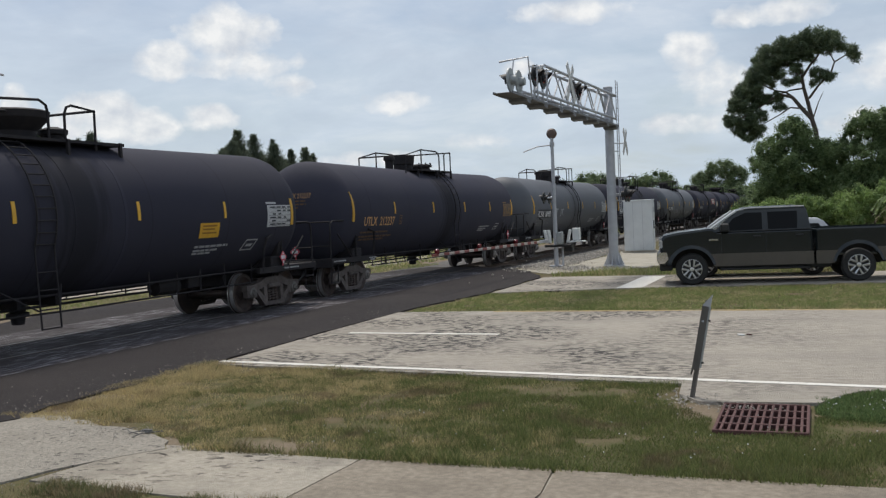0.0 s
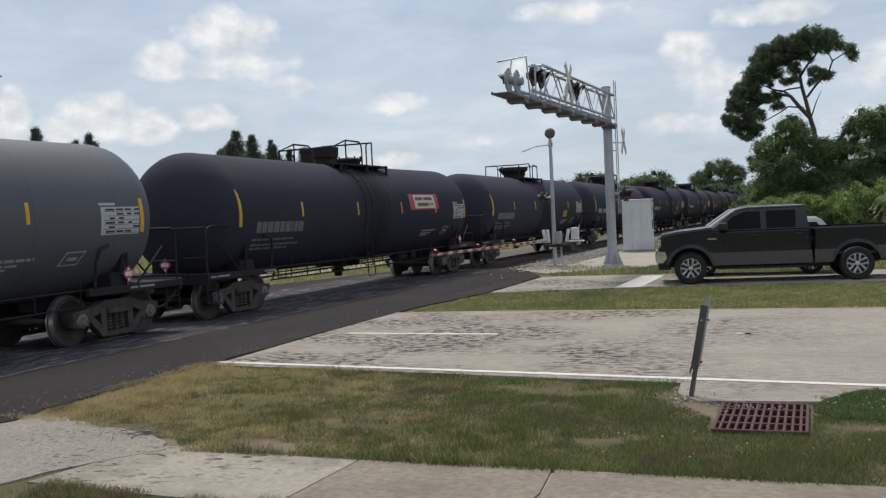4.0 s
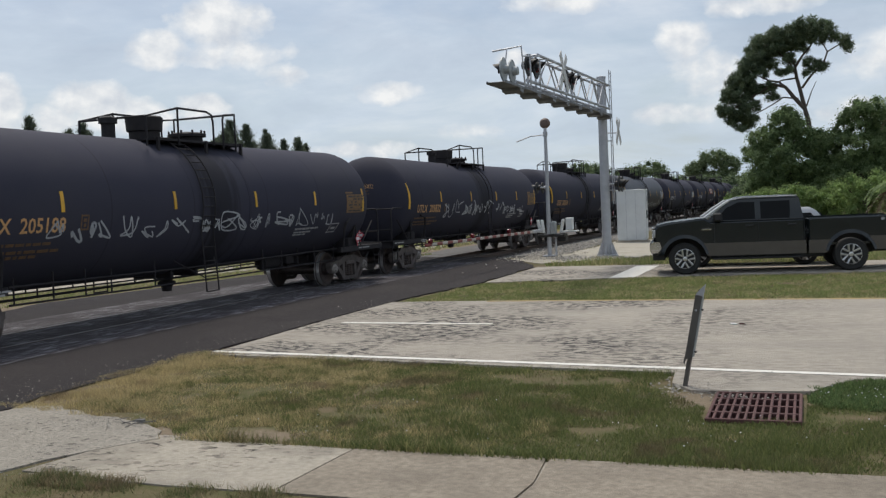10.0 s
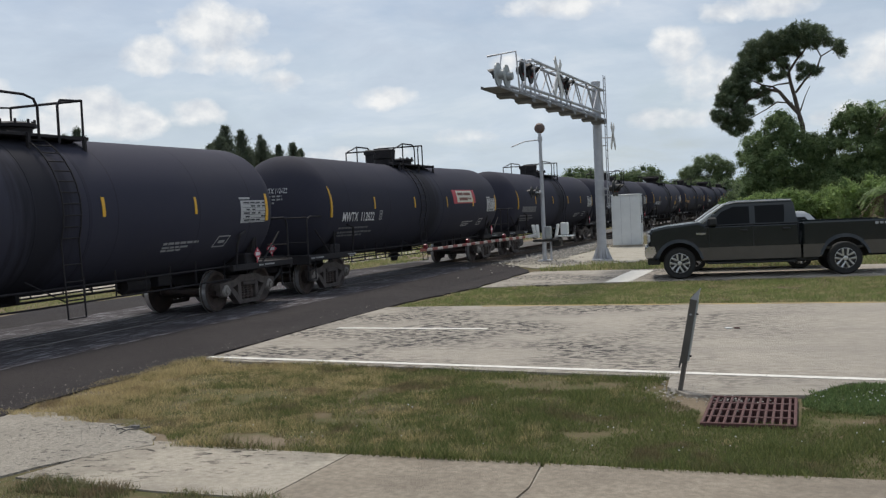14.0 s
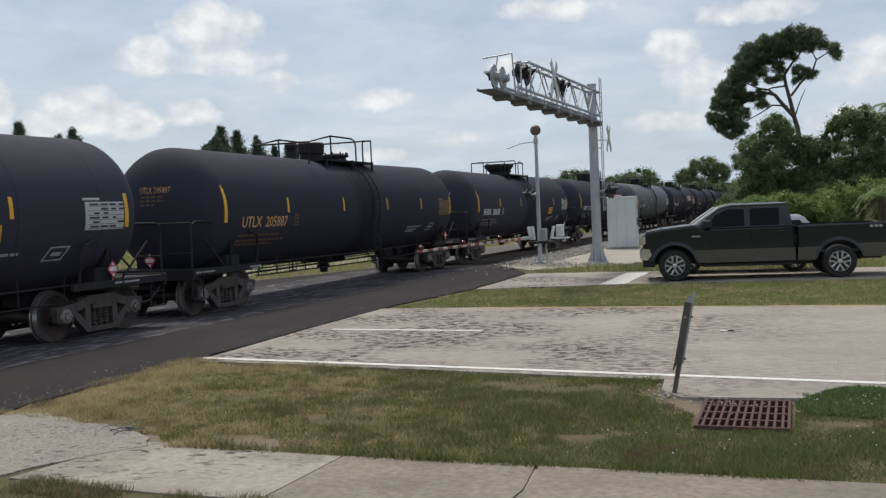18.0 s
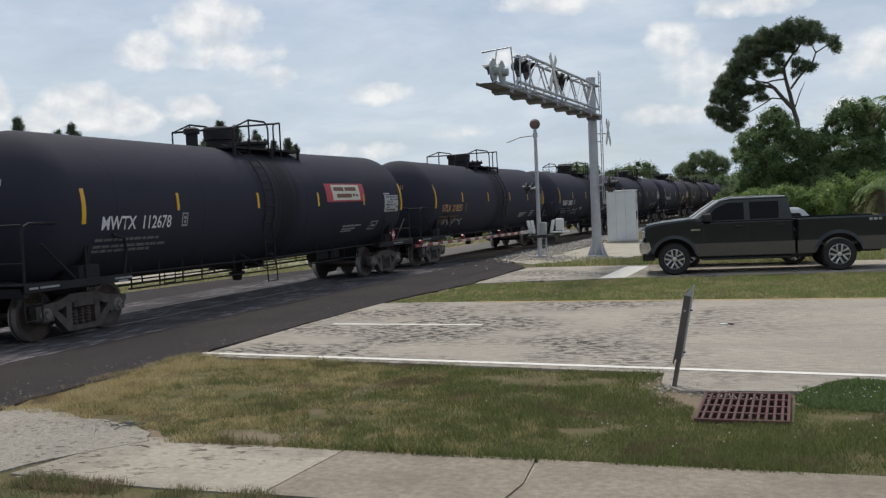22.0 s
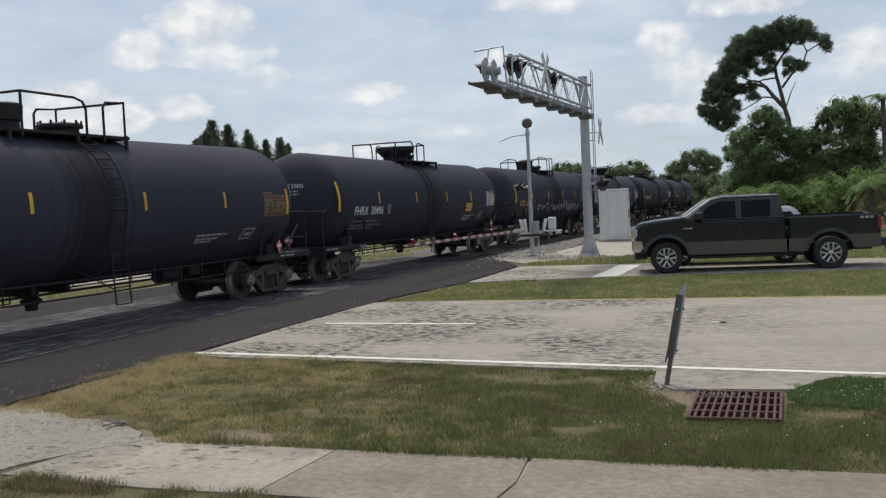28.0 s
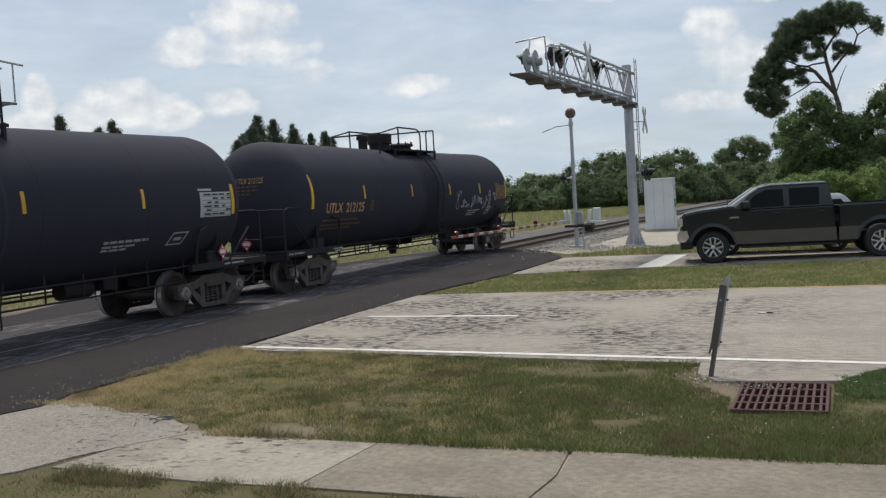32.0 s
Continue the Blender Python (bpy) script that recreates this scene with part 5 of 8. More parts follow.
def build_train():
    F, U, C, K, W = "FHRX %d", "UTLX %d", "CTCX %d", "KLRX %d", "MWTX %d"
    tank_car(0, "", fit="b", plate=1)
    tank_car(1, U % 212237, ink="orange")
    tank_car(2, K % 30982, "grey", scrawl=(-4.2, -3.2, -0.5, 0.5))
    tank_car(3, C % 731201, plate=0)
    tank_car(4, K % 30920, "grey", scrawl=(-4.2, 1.5, -0.75, 0.6))
    tank_car(5, "", banner=True)
    tank_car(6, "", fit="b", plate=1)
    tank_car(7, F % 30020, fit="b", plate=1)
    tank_car(8, F % 30091, fit="b", plate=1)
    tank_car(9, F % 30744, fit="b", plate=1)
    tank_car(10, U % 206041, ink="orange")
    tank_car(11, U % 205188, ink="orange", scrawl=(-5.4, 5.0, -0.6, 0.4))
    tank_car(12, U % 205832, ink="orange", scrawl=(-4.6, 5.6, -0.62, 0.5))
    tank_car(13, U % 212134, ink="orange")
    tank_car(14, C % 731211, "gloss", scrawl=(-7.0, 6.6, -0.95, 0.55))
    tank_car(15, C % 731117)
    tank_car(16, W % 112622, banner=True)
    tank_car(17, "", "black")
    tank_car(18, C % 731189)
    tank_car(19, F % 30385, fit="b", plate=1)
    tank_car(20, U % 205887, ink="orange")
    tank_car(21, F % 30658, fit="b", plate=1)
    tank_car(22, W % 112612, banner=True)
    tank_car(23, K % 30955, "grey", scrawl=(-4.2, -3.0, -0.5, 0.35))
    tank_car(24, W % 112678, banner=True)
    tank_car(25, U % 210253, ink="orange", scrawl=(-6.8, -4.9, -1.05, 0.3))
    tank_car(26, K % 30855, plate=2, scrawl=(-4.6, -3.2, -0.95, 0.45))
    tank_car(27, C % 732124)
    tank_car(28, F % 30513, fit="b", plate=1)
    tank_car(29, "", "faded")
    tank_car(30, U % 206114, ink="orange")
    tank_car(31, F % 30496, fit="b", plate=1)
    tank_car(32, U % 205800, ink="orange", scrawl=(-4.8, 5.2, -0.72, 0.45))
    tank_car(33, F % 30240, fit="b", plate=1, scrawl=(1.5, 3.8, -0.85, 0.5))
    tank_car(34, C % 732163)
    tank_car(35, U % 212125, ink="orange", scrawl=(1.8, 5.6, -0.6, 0.6))


build_train()

# ---------------------------------------------------------------- crossing signals


def flasher(parent, x, y, z, face, size=1.0, back=None):
    """A round flashing lamp with target disc and visor, facing plus or minus X."""
    d = part("target_disc", Mesh().turned([(0.02, 0.02), (0.29, 0.02), (0.295, 0.0), (0.29, -0.02), (0.12, -0.03), (0.10, -0.16), (0.03, -0.18)], 24, "x").data("target_disc", back or (M_HOOD if face > 0 else M_GALVD), True),
             parent, m=pose(x, y, z, 0, 0, 0 if face > 0 else 180) @ Matrix.Scale(size, 4))
    v = Mesh()
    n = 14
    vs, fs = [], []
    for i in range(n + 1):
        a = radians(-35 + 250 * i / n)
        for r in (0.155, 0.165):
            vs.append((0.02, r * math.cos(a), r * math.sin(a)))
            vs.append((0.10 + 0.17 * max(0.0, math.sin(a)), r * math.cos(a), r * math.sin(a) - 0.02))
    for i in range(n):
        for o in (0, 2):
            fs.append((4 * i + o, 4 * i + o + 1, 4 * i + 5 + o, 4 * i + 4 + o))
        fs.append((4 * i + 1, 4 * i + 3, 4 * i + 7, 4 * i + 5))
    part("visor", v.add(vs, fs).data("visor", M_HOOD, True), d)
    part("lens", Mesh().turned([(0.15, 0.022), (0.13, 0.05), (0.08, 0.07), (0.01, 0.08)], 20, "x").data("lens", M_LENS, True), d, "dark red lens")
    return d


M_GALVD = mat("grey_disc", (0.36, 0.38, 0.38), (0.30, 0.32, 0.32), 0.55, 0.3, scale=8)
M_TRAY = mat("dull_tray_steel", (0.21, 0.215, 0.225), (0.15, 0.155, 0.16), 0.6, 0.2, scale=7, bump=0.05)
M_CROSSB = mat("crossbuck_white", (0.62, 0.62, 0.60), (0.52, 0.52, 0.50), 0.6, scale=6)
M_REDSTRIPE = mat("gate_red", (0.24, 0.05, 0.04), (0.19, 0.045, 0.04), 0.6, scale=8)
M_GATEWHITE = mat("gate_white", (0.50, 0.46, 0.42), (0.42, 0.39, 0.35), 0.6, scale=8)


def crossbuck(parent, x, y, z, size=1.22):
    for a in (40, -40):
        m = Mesh().box(-0.012, 0.012, -0.115, 0.115, -size / 2, size / 2, 0.004)
        part("board", m.data("board", M_CROSSB), parent, "white crossbuck board", pose(x + (0.014 if a > 0 else -0.014), y, z, a, 0, 0))


def cantilever(x0, y0, reach, m, label, up=0.0, long_cage=False):
    """A galvanised cantilever that carries flashing lamps over the road; the arm runs to minus Y."""
    g = new("signal_gantry")
    g.matrix_basis = m @ Matrix.Translation((x0, y0, 0))
    tagged(g, label, "signal gantry", "crossing signals")
    pole = Mesh().turned([(0.175, 0.0), (0.17, 2.0), (0.16, 6.48 + up), (0.17, 6.49 + up), (0.17, 6.54 + up), (0.02, 6.58 + up)], 20)
    part("pole", pole.data("pole", M_GALV, True), g)
    base = Mesh().turned([(0.40, -0.01), (0.40, 0.05), (0.30, 0.06)], 16)
    plate = part("base_plate", base.data("base_plate", M_GALV), g, "bolted flared steel base")
    web = Mesh().slab([(0.19, 0.05), (0.37, 0.05), (0.30, 0.22), (0.21, 0.50)], -0.012, 0.012, "y").data("gusset", M_GALV)
    bolt = Mesh().tube((0.34, 0, 0.05), (0.34, 0, 0.12), 0.022, n=6).data("bolt", M_GALV)
    for k in range(8):
        part("gusset", web, plate, m=Matrix.Rotation(radians(45 * k), 4, "Z"))
        part("bolt", bolt, plate, m=Matrix.Rotation(radians(45 * k + 22), 4, "Z"))
    z_top = lambda y: 6.21 + up + 0.021 * y
    z_bot = lambda y: 5.36 + up + 0.014 * y
    end = -(reach - 3.3)
    for x in (-0.05, 0.27):
        part("top_chord", Mesh().tube((x, 0, z_top(0)), (x, end, z_top(end)), 0.042, n=8).data("top_chord", M_GALV, True), g)
        part("bottom_chord", Mesh().tube((x, 0, z_bot(0)), (x, -reach + 2.2, z_bot(-reach + 2.2)), 0.045, n=8).data("bottom_chord", M_GALV, True), g)
        n = 10
        for k in range(n):
            ya, yb = end * k / n, end * (k + 1) / n
            za, zb = (z_bot, z_top) if k % 2 == 0 else (z_top, z_bot)
            part("diagonal", Mesh().tube((x, ya, za(ya)), (x, yb, zb(yb)), 0.022, n=6).data("diagonal", M_GALV), g)
    for k in range(n + 1):
        y = end * k / n
        part("cross_tie", Mesh().tube((-0.05, y, z_top(y)), (0.27, y, z_top(y)), 0.02, n=6).data("cross_tie", M_GALV), g)
    for k in range(8):
        ya, yb = -reach * k / 8 - 0.02, -reach * (k + 1) / 8 + 0.02
        ym = (ya + yb) / 2
        tray = Mesh().box(-0.22, 0.22, yb, ya, -0.02, 0.0, 0.005)
        for x in (-0.24, 0.24):
            tray.box(x - 0.012, x + 0.012, yb, ya, -0.04, 0.03, 0.004)
        tray.slab([(ya - 0.05, -0.02), (ya - 0.42, -0.02), (ya - 0.40, -0.10), (ya - 0.10, -0.14)], -0.24, 0.24, "x")
        ob = part("walkway_tray", tray.data("walkway_tray", M_TRAY), g, "dull grey grating tray")
        ob.matrix_basis = Matrix.Translation((0.11, 0, z_bot(ym) - 0.24))
    cage = Mesh()
    zw = z_bot(-reach) - 0.24
    cage.pipe([(-0.42, -11.7, zw + 0.98), (0.34, -11.7, zw + 1.04), (0.34, -11.45, zw)], 0.024)
    cage.pipe([(-0.02, -11.75, zw + 1.0), (-0.02, -11.95, zw + 0.6)], 0.02)
    cage.pipe([(0.34, -11.6, zw + 0.80), (0.34, -9.9, zw + 1.02)], 0.02)
    for y in (-10.9, -9.95):
        cage.tube((0.34, y, zw), (0.34, y, zw + 0.95), 0.024, n=6)
    for y in (-11.0, -8.2, -5.4, -2.6):
        for x in (-0.05, 0.27):
            cage.tube((x, y, z_bot(y) - 0.24), (x, y, z_bot(y)), 0.02, n=6)
    part("end_railing", cage.data("end_railing", M_GALV), g)
    if long_cage:
        for x in (-0.42, 0.34):
            part("cage_rail", Mesh().pipe([(x, -11.2, zw + 1.10), (x, -13.2, zw + 1.0)], 0.03).data("cage_rail", M_GALV), g)
            part("cage_post", Mesh().tube((x, -12.85, zw), (x, -12.85, zw + 1.02), 0.022, n=6).data("cage_post", M_GALV), g)
    lad = Mesh()
    for y in (-0.17, 0.17):
        lad.tube((0.30, y + 0.1, 1.9), (0.30, y + 0.1, 6.75), 0.018, n=6)
    for k in range(17):
        lad.tube((0.30, -0.07, 2.0 + 0.29 * k), (0.30, 0.27, 2.0 + 0.29 * k), 0.013, n=5)
    for z in (2.4, 4.2, 6.2):
        lad.tube((0.15, 0.1, z), (0.30, 0.1, z), 0.02, n=5)
    part("ladder", lad.data("ladder", M_GALV), g)
    ys = [(-12.5, -1, 5.32), (-11.78, -1, 5.36), (-10.25, 1, 5.70), (-9.45, 1, 5.72), (-5.9, 1, 5.82), (-5.1, 1, 5.84)]
    for y, f, z in ys:
        part("lamp_post", Mesh().tube((0.08, y, z_bot(y) - 0.24), (0.08, y, z + up + 0.25), 0.03, n=8).data("lamp_post", M_GALV), g)
        flasher(g, 0.10, y, z + up, f)
    crossbuck(g, 0.30, -7.05, 5.86 + up, 1.36)
    crossbuck(g, 0.50, 0.35, 4.54, 1.12)
    part("bracket", Mesh().tube((0.1, 0.2, 4.5), (0.50, 0.55, 4.5), 0.02, n=6).tube((0.1, 0.1, 2.62), (0.55, 0.3, 2.62), 0.04, n=8).data("bracket", M_GALV), g)
    for y in (-0.02, 0.55):
        flasher(g, 0.52, y + 0.05, 2.62, 1)
    return g


cantilever(-6.96, 35.1, 13.2, I4, "galvanised steel cantilever with flashing lamps over the road")
# its twin across the track faces the other way
cantilever(0, 0, 13.2, pose(-20.3, 6.42, 0, 0, 0, 180), "galvanised steel cantilever beyond the track, end cage in view", 0.36, True)


def gate():
    """Bell mast with side lamps, drive box and lowered barrier arm."""
    g = new("crossing_gate")
    g.matrix_basis = Matrix.Translation((-9.26, 35.6, 0))
    tagged(g, "galvanised crossing mast with bell and lowered striped barrier", "crossing gate", "crossing signals")
    part("mast", Mesh().turned([(0.09, 0), (0.08, 1.6), (0.06, 4.9)], 14).data("mast", M_GALV, True), g)
    part("base_plate", Mesh().box(-0.24, 0.24, -0.24, 0.24, -0.02, 0.05, 0.01).data("base_plate", M_GALV), g)
    bell = Mesh().turned([(0.02, -0.12), (0.14, -0.10), (0.20, -0.02), (0.20, 0.03), (0.12, 0.08), (0.02, 0.09)], 18, "y", (0, 0, 5.05))
    part("bell", bell.data("bell", M_BELL, True), g, "brown cast bell")
    part("collar", Mesh().turned([(0.08, 4.55), (0.09, 4.57), (0.09, 4.72), (0.08, 4.74)], 12).data("collar", M_GALV), g)
    part("bracket_arm", Mesh().pipe([(0, 0, 4.62), (-0.55, -0.15, 4.58), (-1.05, -0.3, 4.40)], 0.022).data("bracket_arm", M_GALV), g)
    part("lamp_arm", Mesh().pipe([(-0.1, -0.55, 2.62), (-0.1, 0.55, 2.62)], 0.03, 8).tube((0, 0, 2.62), (-0.12, 0, 2.62), 0.06, n=8).data("lamp_arm", M_GALV), g)
    for y in (-0.50, 0.30):
        flasher(g, -0.26, y, 2.62, -1, 0.75, M_HOOD)
    part("drive_box", Mesh().box(0.08, 0.28, -0.15, 0.15, 0.84, 1.32, 0.03).data("drive_box", M_GALVD), g, "grey cast drive box")
    part("support", Mesh().box(-0.42, 0.62, -0.12, 0.12, 0.74, 0.84, 0.02).data("support", M_HOOD), g, "dark support bracket")
    for x, a in ((-0.44, -10), (-0.30, -6), (0.46, 12)):
        part("counterweight", Mesh().box(-0.03, 0.03, -0.12, 0.20, -0.26, 0.26, 0.02).data("counterweight", M_ALU), g, "pale upright counterweight plate", pose(x, 0.2, 1.14, 0, a, 0))
    part("side_box", Mesh().box(0.60, 0.86, 0.2, 0.5, 0.98, 1.44, 0.02).data("side_box", M_ALU), g, "small pale switch box")
    part("shelf", Mesh().box(0.45, 1.05, 0.1, 0.6, 0.90, 0.95, 0.01).data("shelf", M_ALU), g)
    part("lower_box", Mesh().box(0.30, 0.62, 0.1, 0.45, 0.55, 0.86, 0.03).data("lower_box", M_HOOD), g, "dark box under the drive")
    part("side_box_post", Mesh().tube((0.22, 0.15, 0), (0.22, 0.15, 0.76), 0.04, n=8).data("side_box_post", M_GALV), g)
    arm = part("barrier_arm", Mesh().box(-0.34, -0.28, -1.2, 0.4, 0.93, 1.05, 0.01).data("barrier_arm", M_GALV), g)
    y, k = -1.2, 0
    while y > -11.7:
        w = 0.41
        part("red_band" if k % 2 else "white_band", Mesh().box(-0.335, -0.285, y - w + 0.002, y, 0.945 + 0.006 * k * 0.4, 1.035 + 0.004 * k * 0.4, 0.006).data("band", M_REDSTRIPE if k % 2 else M_GATEWHITE), arm)
        y -= w
        k += 1
    for y in (-4.2, -8.0, -11.5):
        part("arm_lamp", Mesh().turned([(0.05, 1.06), (0.07, 1.08), (0.07, 1.17), (0.03, 1.2)], 10, at=(-0.31, y, 0)).data("arm_lamp", M_LENS, True), arm, "small red lamp")


M_BELL = mat("bell_brown", (0.12, 0.085, 0.07), (0.16, 0.11, 0.09), 0.6, 0.2, scale=8)
gate()


def cabinet():
    c = thing("signal_cabinet", None, pose(-7.90, 46.35, 0), "tall pale aluminium signal cabinet on a slab", "cabinet")
    part("body", Mesh().box(-0.70, 0.66, -0.32, 0.32, 0.08, 2.44, 0.02).data("body", M_ALU), c)
    part("roof", Mesh().box(-0.73, 0.69, -0.35, 0.35, 2.44, 2.50, 0.015).data("roof", M_ALU), c)
    part("plinth", Mesh().box(-0.78, 0.74, -0.42, 0.42, -0.05, 0.08, 0.01).data("plinth", M_SIDEWALK), c, "low concrete plinth")
    part("door", Mesh().box(0.66, 0.685, -0.28, 0.28, 0.16, 2.36, 0.01).data("door", M_ALU), c)
    part("door_handle", Mesh().box(0.685, 0.73, -0.20, -0.15, 1.1, 1.5, 0.01).data("door_handle", M_HOOD), c, "dark lever handle")
    for x in (-0.25, 0.2):
        part("panel_seam", Mesh().box(x - 0.008, x + 0.008, -0.325, -0.32, 0.12, 2.42).data("panel_seam", M_GALV), c)
    part("vent", Mesh().box(0.685, 0.695, -0.15, 0.2, 1.9, 2.15, 0.004).data("vent", M_GALV), c)
    t = thing("signal_case", None, pose(-6.55, 47.0, 0), "small grey metal equipment case beside the cabinet", "equipment case")
    part("body", Mesh().box(-0.2, 0.2, -0.2, 0.2, 0.0, 0.68, 0.02).data("body", M_GALV), t)
    part("lid", Mesh().box(-0.23, 0.23, -0.23, 0.23, 0.68, 0.73, 0.015).data("lid", M_GALV), t)


cabinet()


def marker_post():
    """A leaning steel marker post by the drain."""
    lean = pose(-1.30, 10.43, -0.05, 1, 12.3, -20)
    p = thing("marker_post", None, lean, "leaning grey steel marker post beside the road", "marker post")
    part("post", Mesh().slab([(-0.02, -0.02), (0.02, -0.02), (0.02, 0.015), (0.010, 0.015), (0.010, -0.008), (-0.010, -0.008), (-0.010, 0.015), (-0.02, 0.015)], 0.0, 1.12).data("post", M_POST), p)
    sheet = [(-0.048, 0.315), (-0.036, 0.30), (-0.022, 0.36), (0.036, 0.36), (0.042, 0.42), (0.042, 1.06), (-0.036, 1.06), (-0.040, 0.42)]
    part("marker_panel", Mesh().slab(sheet, -0.040, -0.028, "y").data("marker_panel", M_POST), p)
    part("panel_edge", Mesh().slab([(0.043, 0.40), (0.052, 0.40), (0.052, 1.06), (0.043, 1.06)], -0.046, -0.012, "y").data("panel_edge", M_GALVD), p, "pale folded edge of the sheet")
    part("cap_strip", Mesh().slab([(-0.036, 1.063), (0.052, 1.063), (0.056, 1.20)], -0.040, -0.028, "y").data("cap_strip", M_GALV), p, "pale bent tip of the sheet")
    for z in (0.46, 0.92):
        part("bolt", Mesh().tube((0.055, -0.03, z), (0.075, -0.03, z), 0.010, n=6).data("bolt", M_HOOD), p)
    part("bolt", Mesh().tube((0, -0.028, 0.9), (0, -0.052, 0.9), 0.012, n=6).data("bolt", M_GALV), p)


M_POST = mat("dull_post_steel", (0.115, 0.105, 0.095), (0.165, 0.15, 0.135), 0.7, 0.2, scale=9, bump=0.15, stretch=(1, 1, 0.3), color3=(0.085, 0.078, 0.07), scale3=3, amount3=0.4)
marker_post()


def drain():
    """Cast-iron drain grate in its frame."""
    x0, x1, y0, y1 = -0.94, -0.11, 8.88, 10.14
    d = thing("drain_grate", None, Matrix.Translation((0, 0, 0.0)), "rust-red cast iron drain grate set in concrete", "drain grate")
    f = Mesh()
    for a in ((x0, x1, y0, y0 + 0.03), (x0, x1, y1 - 0.03, y1), (x0, x0 + 0.03, y0 + 0.03, y1 - 0.03), (x1 - 0.03, x1, y0 + 0.03, y1 - 0.03)):
        f.box(*a, -0.12, 0.012, 0.006)
    part("frame", f.data("frame", M_RUST), d)
    pit = Mesh().box(x0 - 0.03, x1 + 0.03, y0 - 0.03, y1 + 0.03, -0.75, -0.70)
    for a in ((x0 - 0.03, x1 + 0.03, y0 - 0.03, y0 + 0.01), (x0 - 0.03, x1 + 0.03, y1 - 0.01, y1 + 0.03), (x0 - 0.03, x0 + 0.01, y0 + 0.01, y1 - 0.01), (x1 - 0.01, x1 + 0.03, y0 + 0.01, y1 - 0.01)):
        pit.box(*a, -0.70, -0.045)
    part("pit", pit.data("pit", M_RUST), d, "rust-stained drain pit")
    n = 12
    for k in range(1, n):
        x = x0 + (x1 - x0) * k / n
        part("bar", Mesh().box(x - 0.013, x + 0.013, y0 + 0.03, y1 - 0.03, -0.10, 0.006, 0.004).data("bar", M_RUST), d)
    for k in range(1, 4):
        y = y0 + (y1 - y0) * k / 4
        part("cross_bar", Mesh().box(x0 + 0.03, x1 - 0.03, y - 0.020, y + 0.020, -0.10, 0.009, 0.004).data("cross_bar", M_RUST), d)


drain()


def litter(x, y, w, material, label, seed):
    """A flattened scrap on the ground."""
    r = random.Random(seed)
    out = [(w * math.cos(a) * r.uniform(0.6, 1.1), 0.6 * w * math.sin(a) * r.uniform(0.6, 1.1)) for a in [k * math.pi / 4 for k in range(8)]]
    thing("litter", Mesh().slab(out, 0.0, 0.018).data("litter", material), pose(x, y, 0.006, 0, 0, r.uniform(0, 180)), label, "litter", group="litter")


litter(-1.15, 15.52, 0.10, M_CROSSB, "flattened pale scrap lying on the road", 3)
litter(-1.03, 15.56, 0.06, M_RUST, "small brown scrap lying on the road", 4)
litter(-6.35, 7.85, 0.06, M_WOOD, "grey twig end on crushed stone", 5)


def twig(x, y, a, n):
    m = Mesh()
    m.pipe([(0, 0, 0.01), (0.10, 0.01, 0.03), (0.22, -0.01, 0.02), (0.34, 0.03, 0.012)], 0.005, 5)
    m.pipe([(0.10, 0.01, 0.03), (0.16, 0.08, 0.04)], 0.004, 5)
    thing("twig", m.data("twig", M_WOOD), pose(x, y, -0.012, 0, 0, a), "dry grey twig lying on crushed stone", "twig", group="twigs")


twig(-6.5, 7.75, 20, 0)
twig(-6.35, 7.62, 65, 1)
twig(-6.7, 7.9, -30, 2)

# ---------------------------------------------------------------- vehicles


def arch(cx, r, z0, n=10):
    """Points of a wheel arch, from left to right over the top."""
    a0 = math.asin(max(-1, min(1, (z0 - 0.40) / r)))
    return [(cx - r * math.cos(a0 + (math.pi - 2 * a0) * k / n), 0.40 + r * math.sin(a0 + (math.pi - 2 * a0) * k / n)) for k in range(n + 1)]


def layered(outline, layers):
    """A body lofted across its width: layers of (y, inset in x, drop of the top)."""
    m = Mesh()
    n = len(outline)
    cx = sum(p[0] for p in outline) / n
    cz = sum(p[1] for p in outline) / n
    for y, inset in layers:
        for a, b in outline:
            m.v.append((a + (inset if a < cx else -inset) * min(1, abs(a - cx)), y, b - (inset if b > cz else -inset) * min(1, 2.5 * abs(b - cz))))
    for k in range(len(layers) - 1):
        for i in range(n):
            j = (i + 1) % n
            m.f.append((k * n + i, k * n + j, (k + 1) * n + j, (k + 1) * n + i))
    m.f += [tuple(range(n - 1, -1, -1)), tuple(range((len(layers) - 1) * n, len(layers) * n))]
    return m


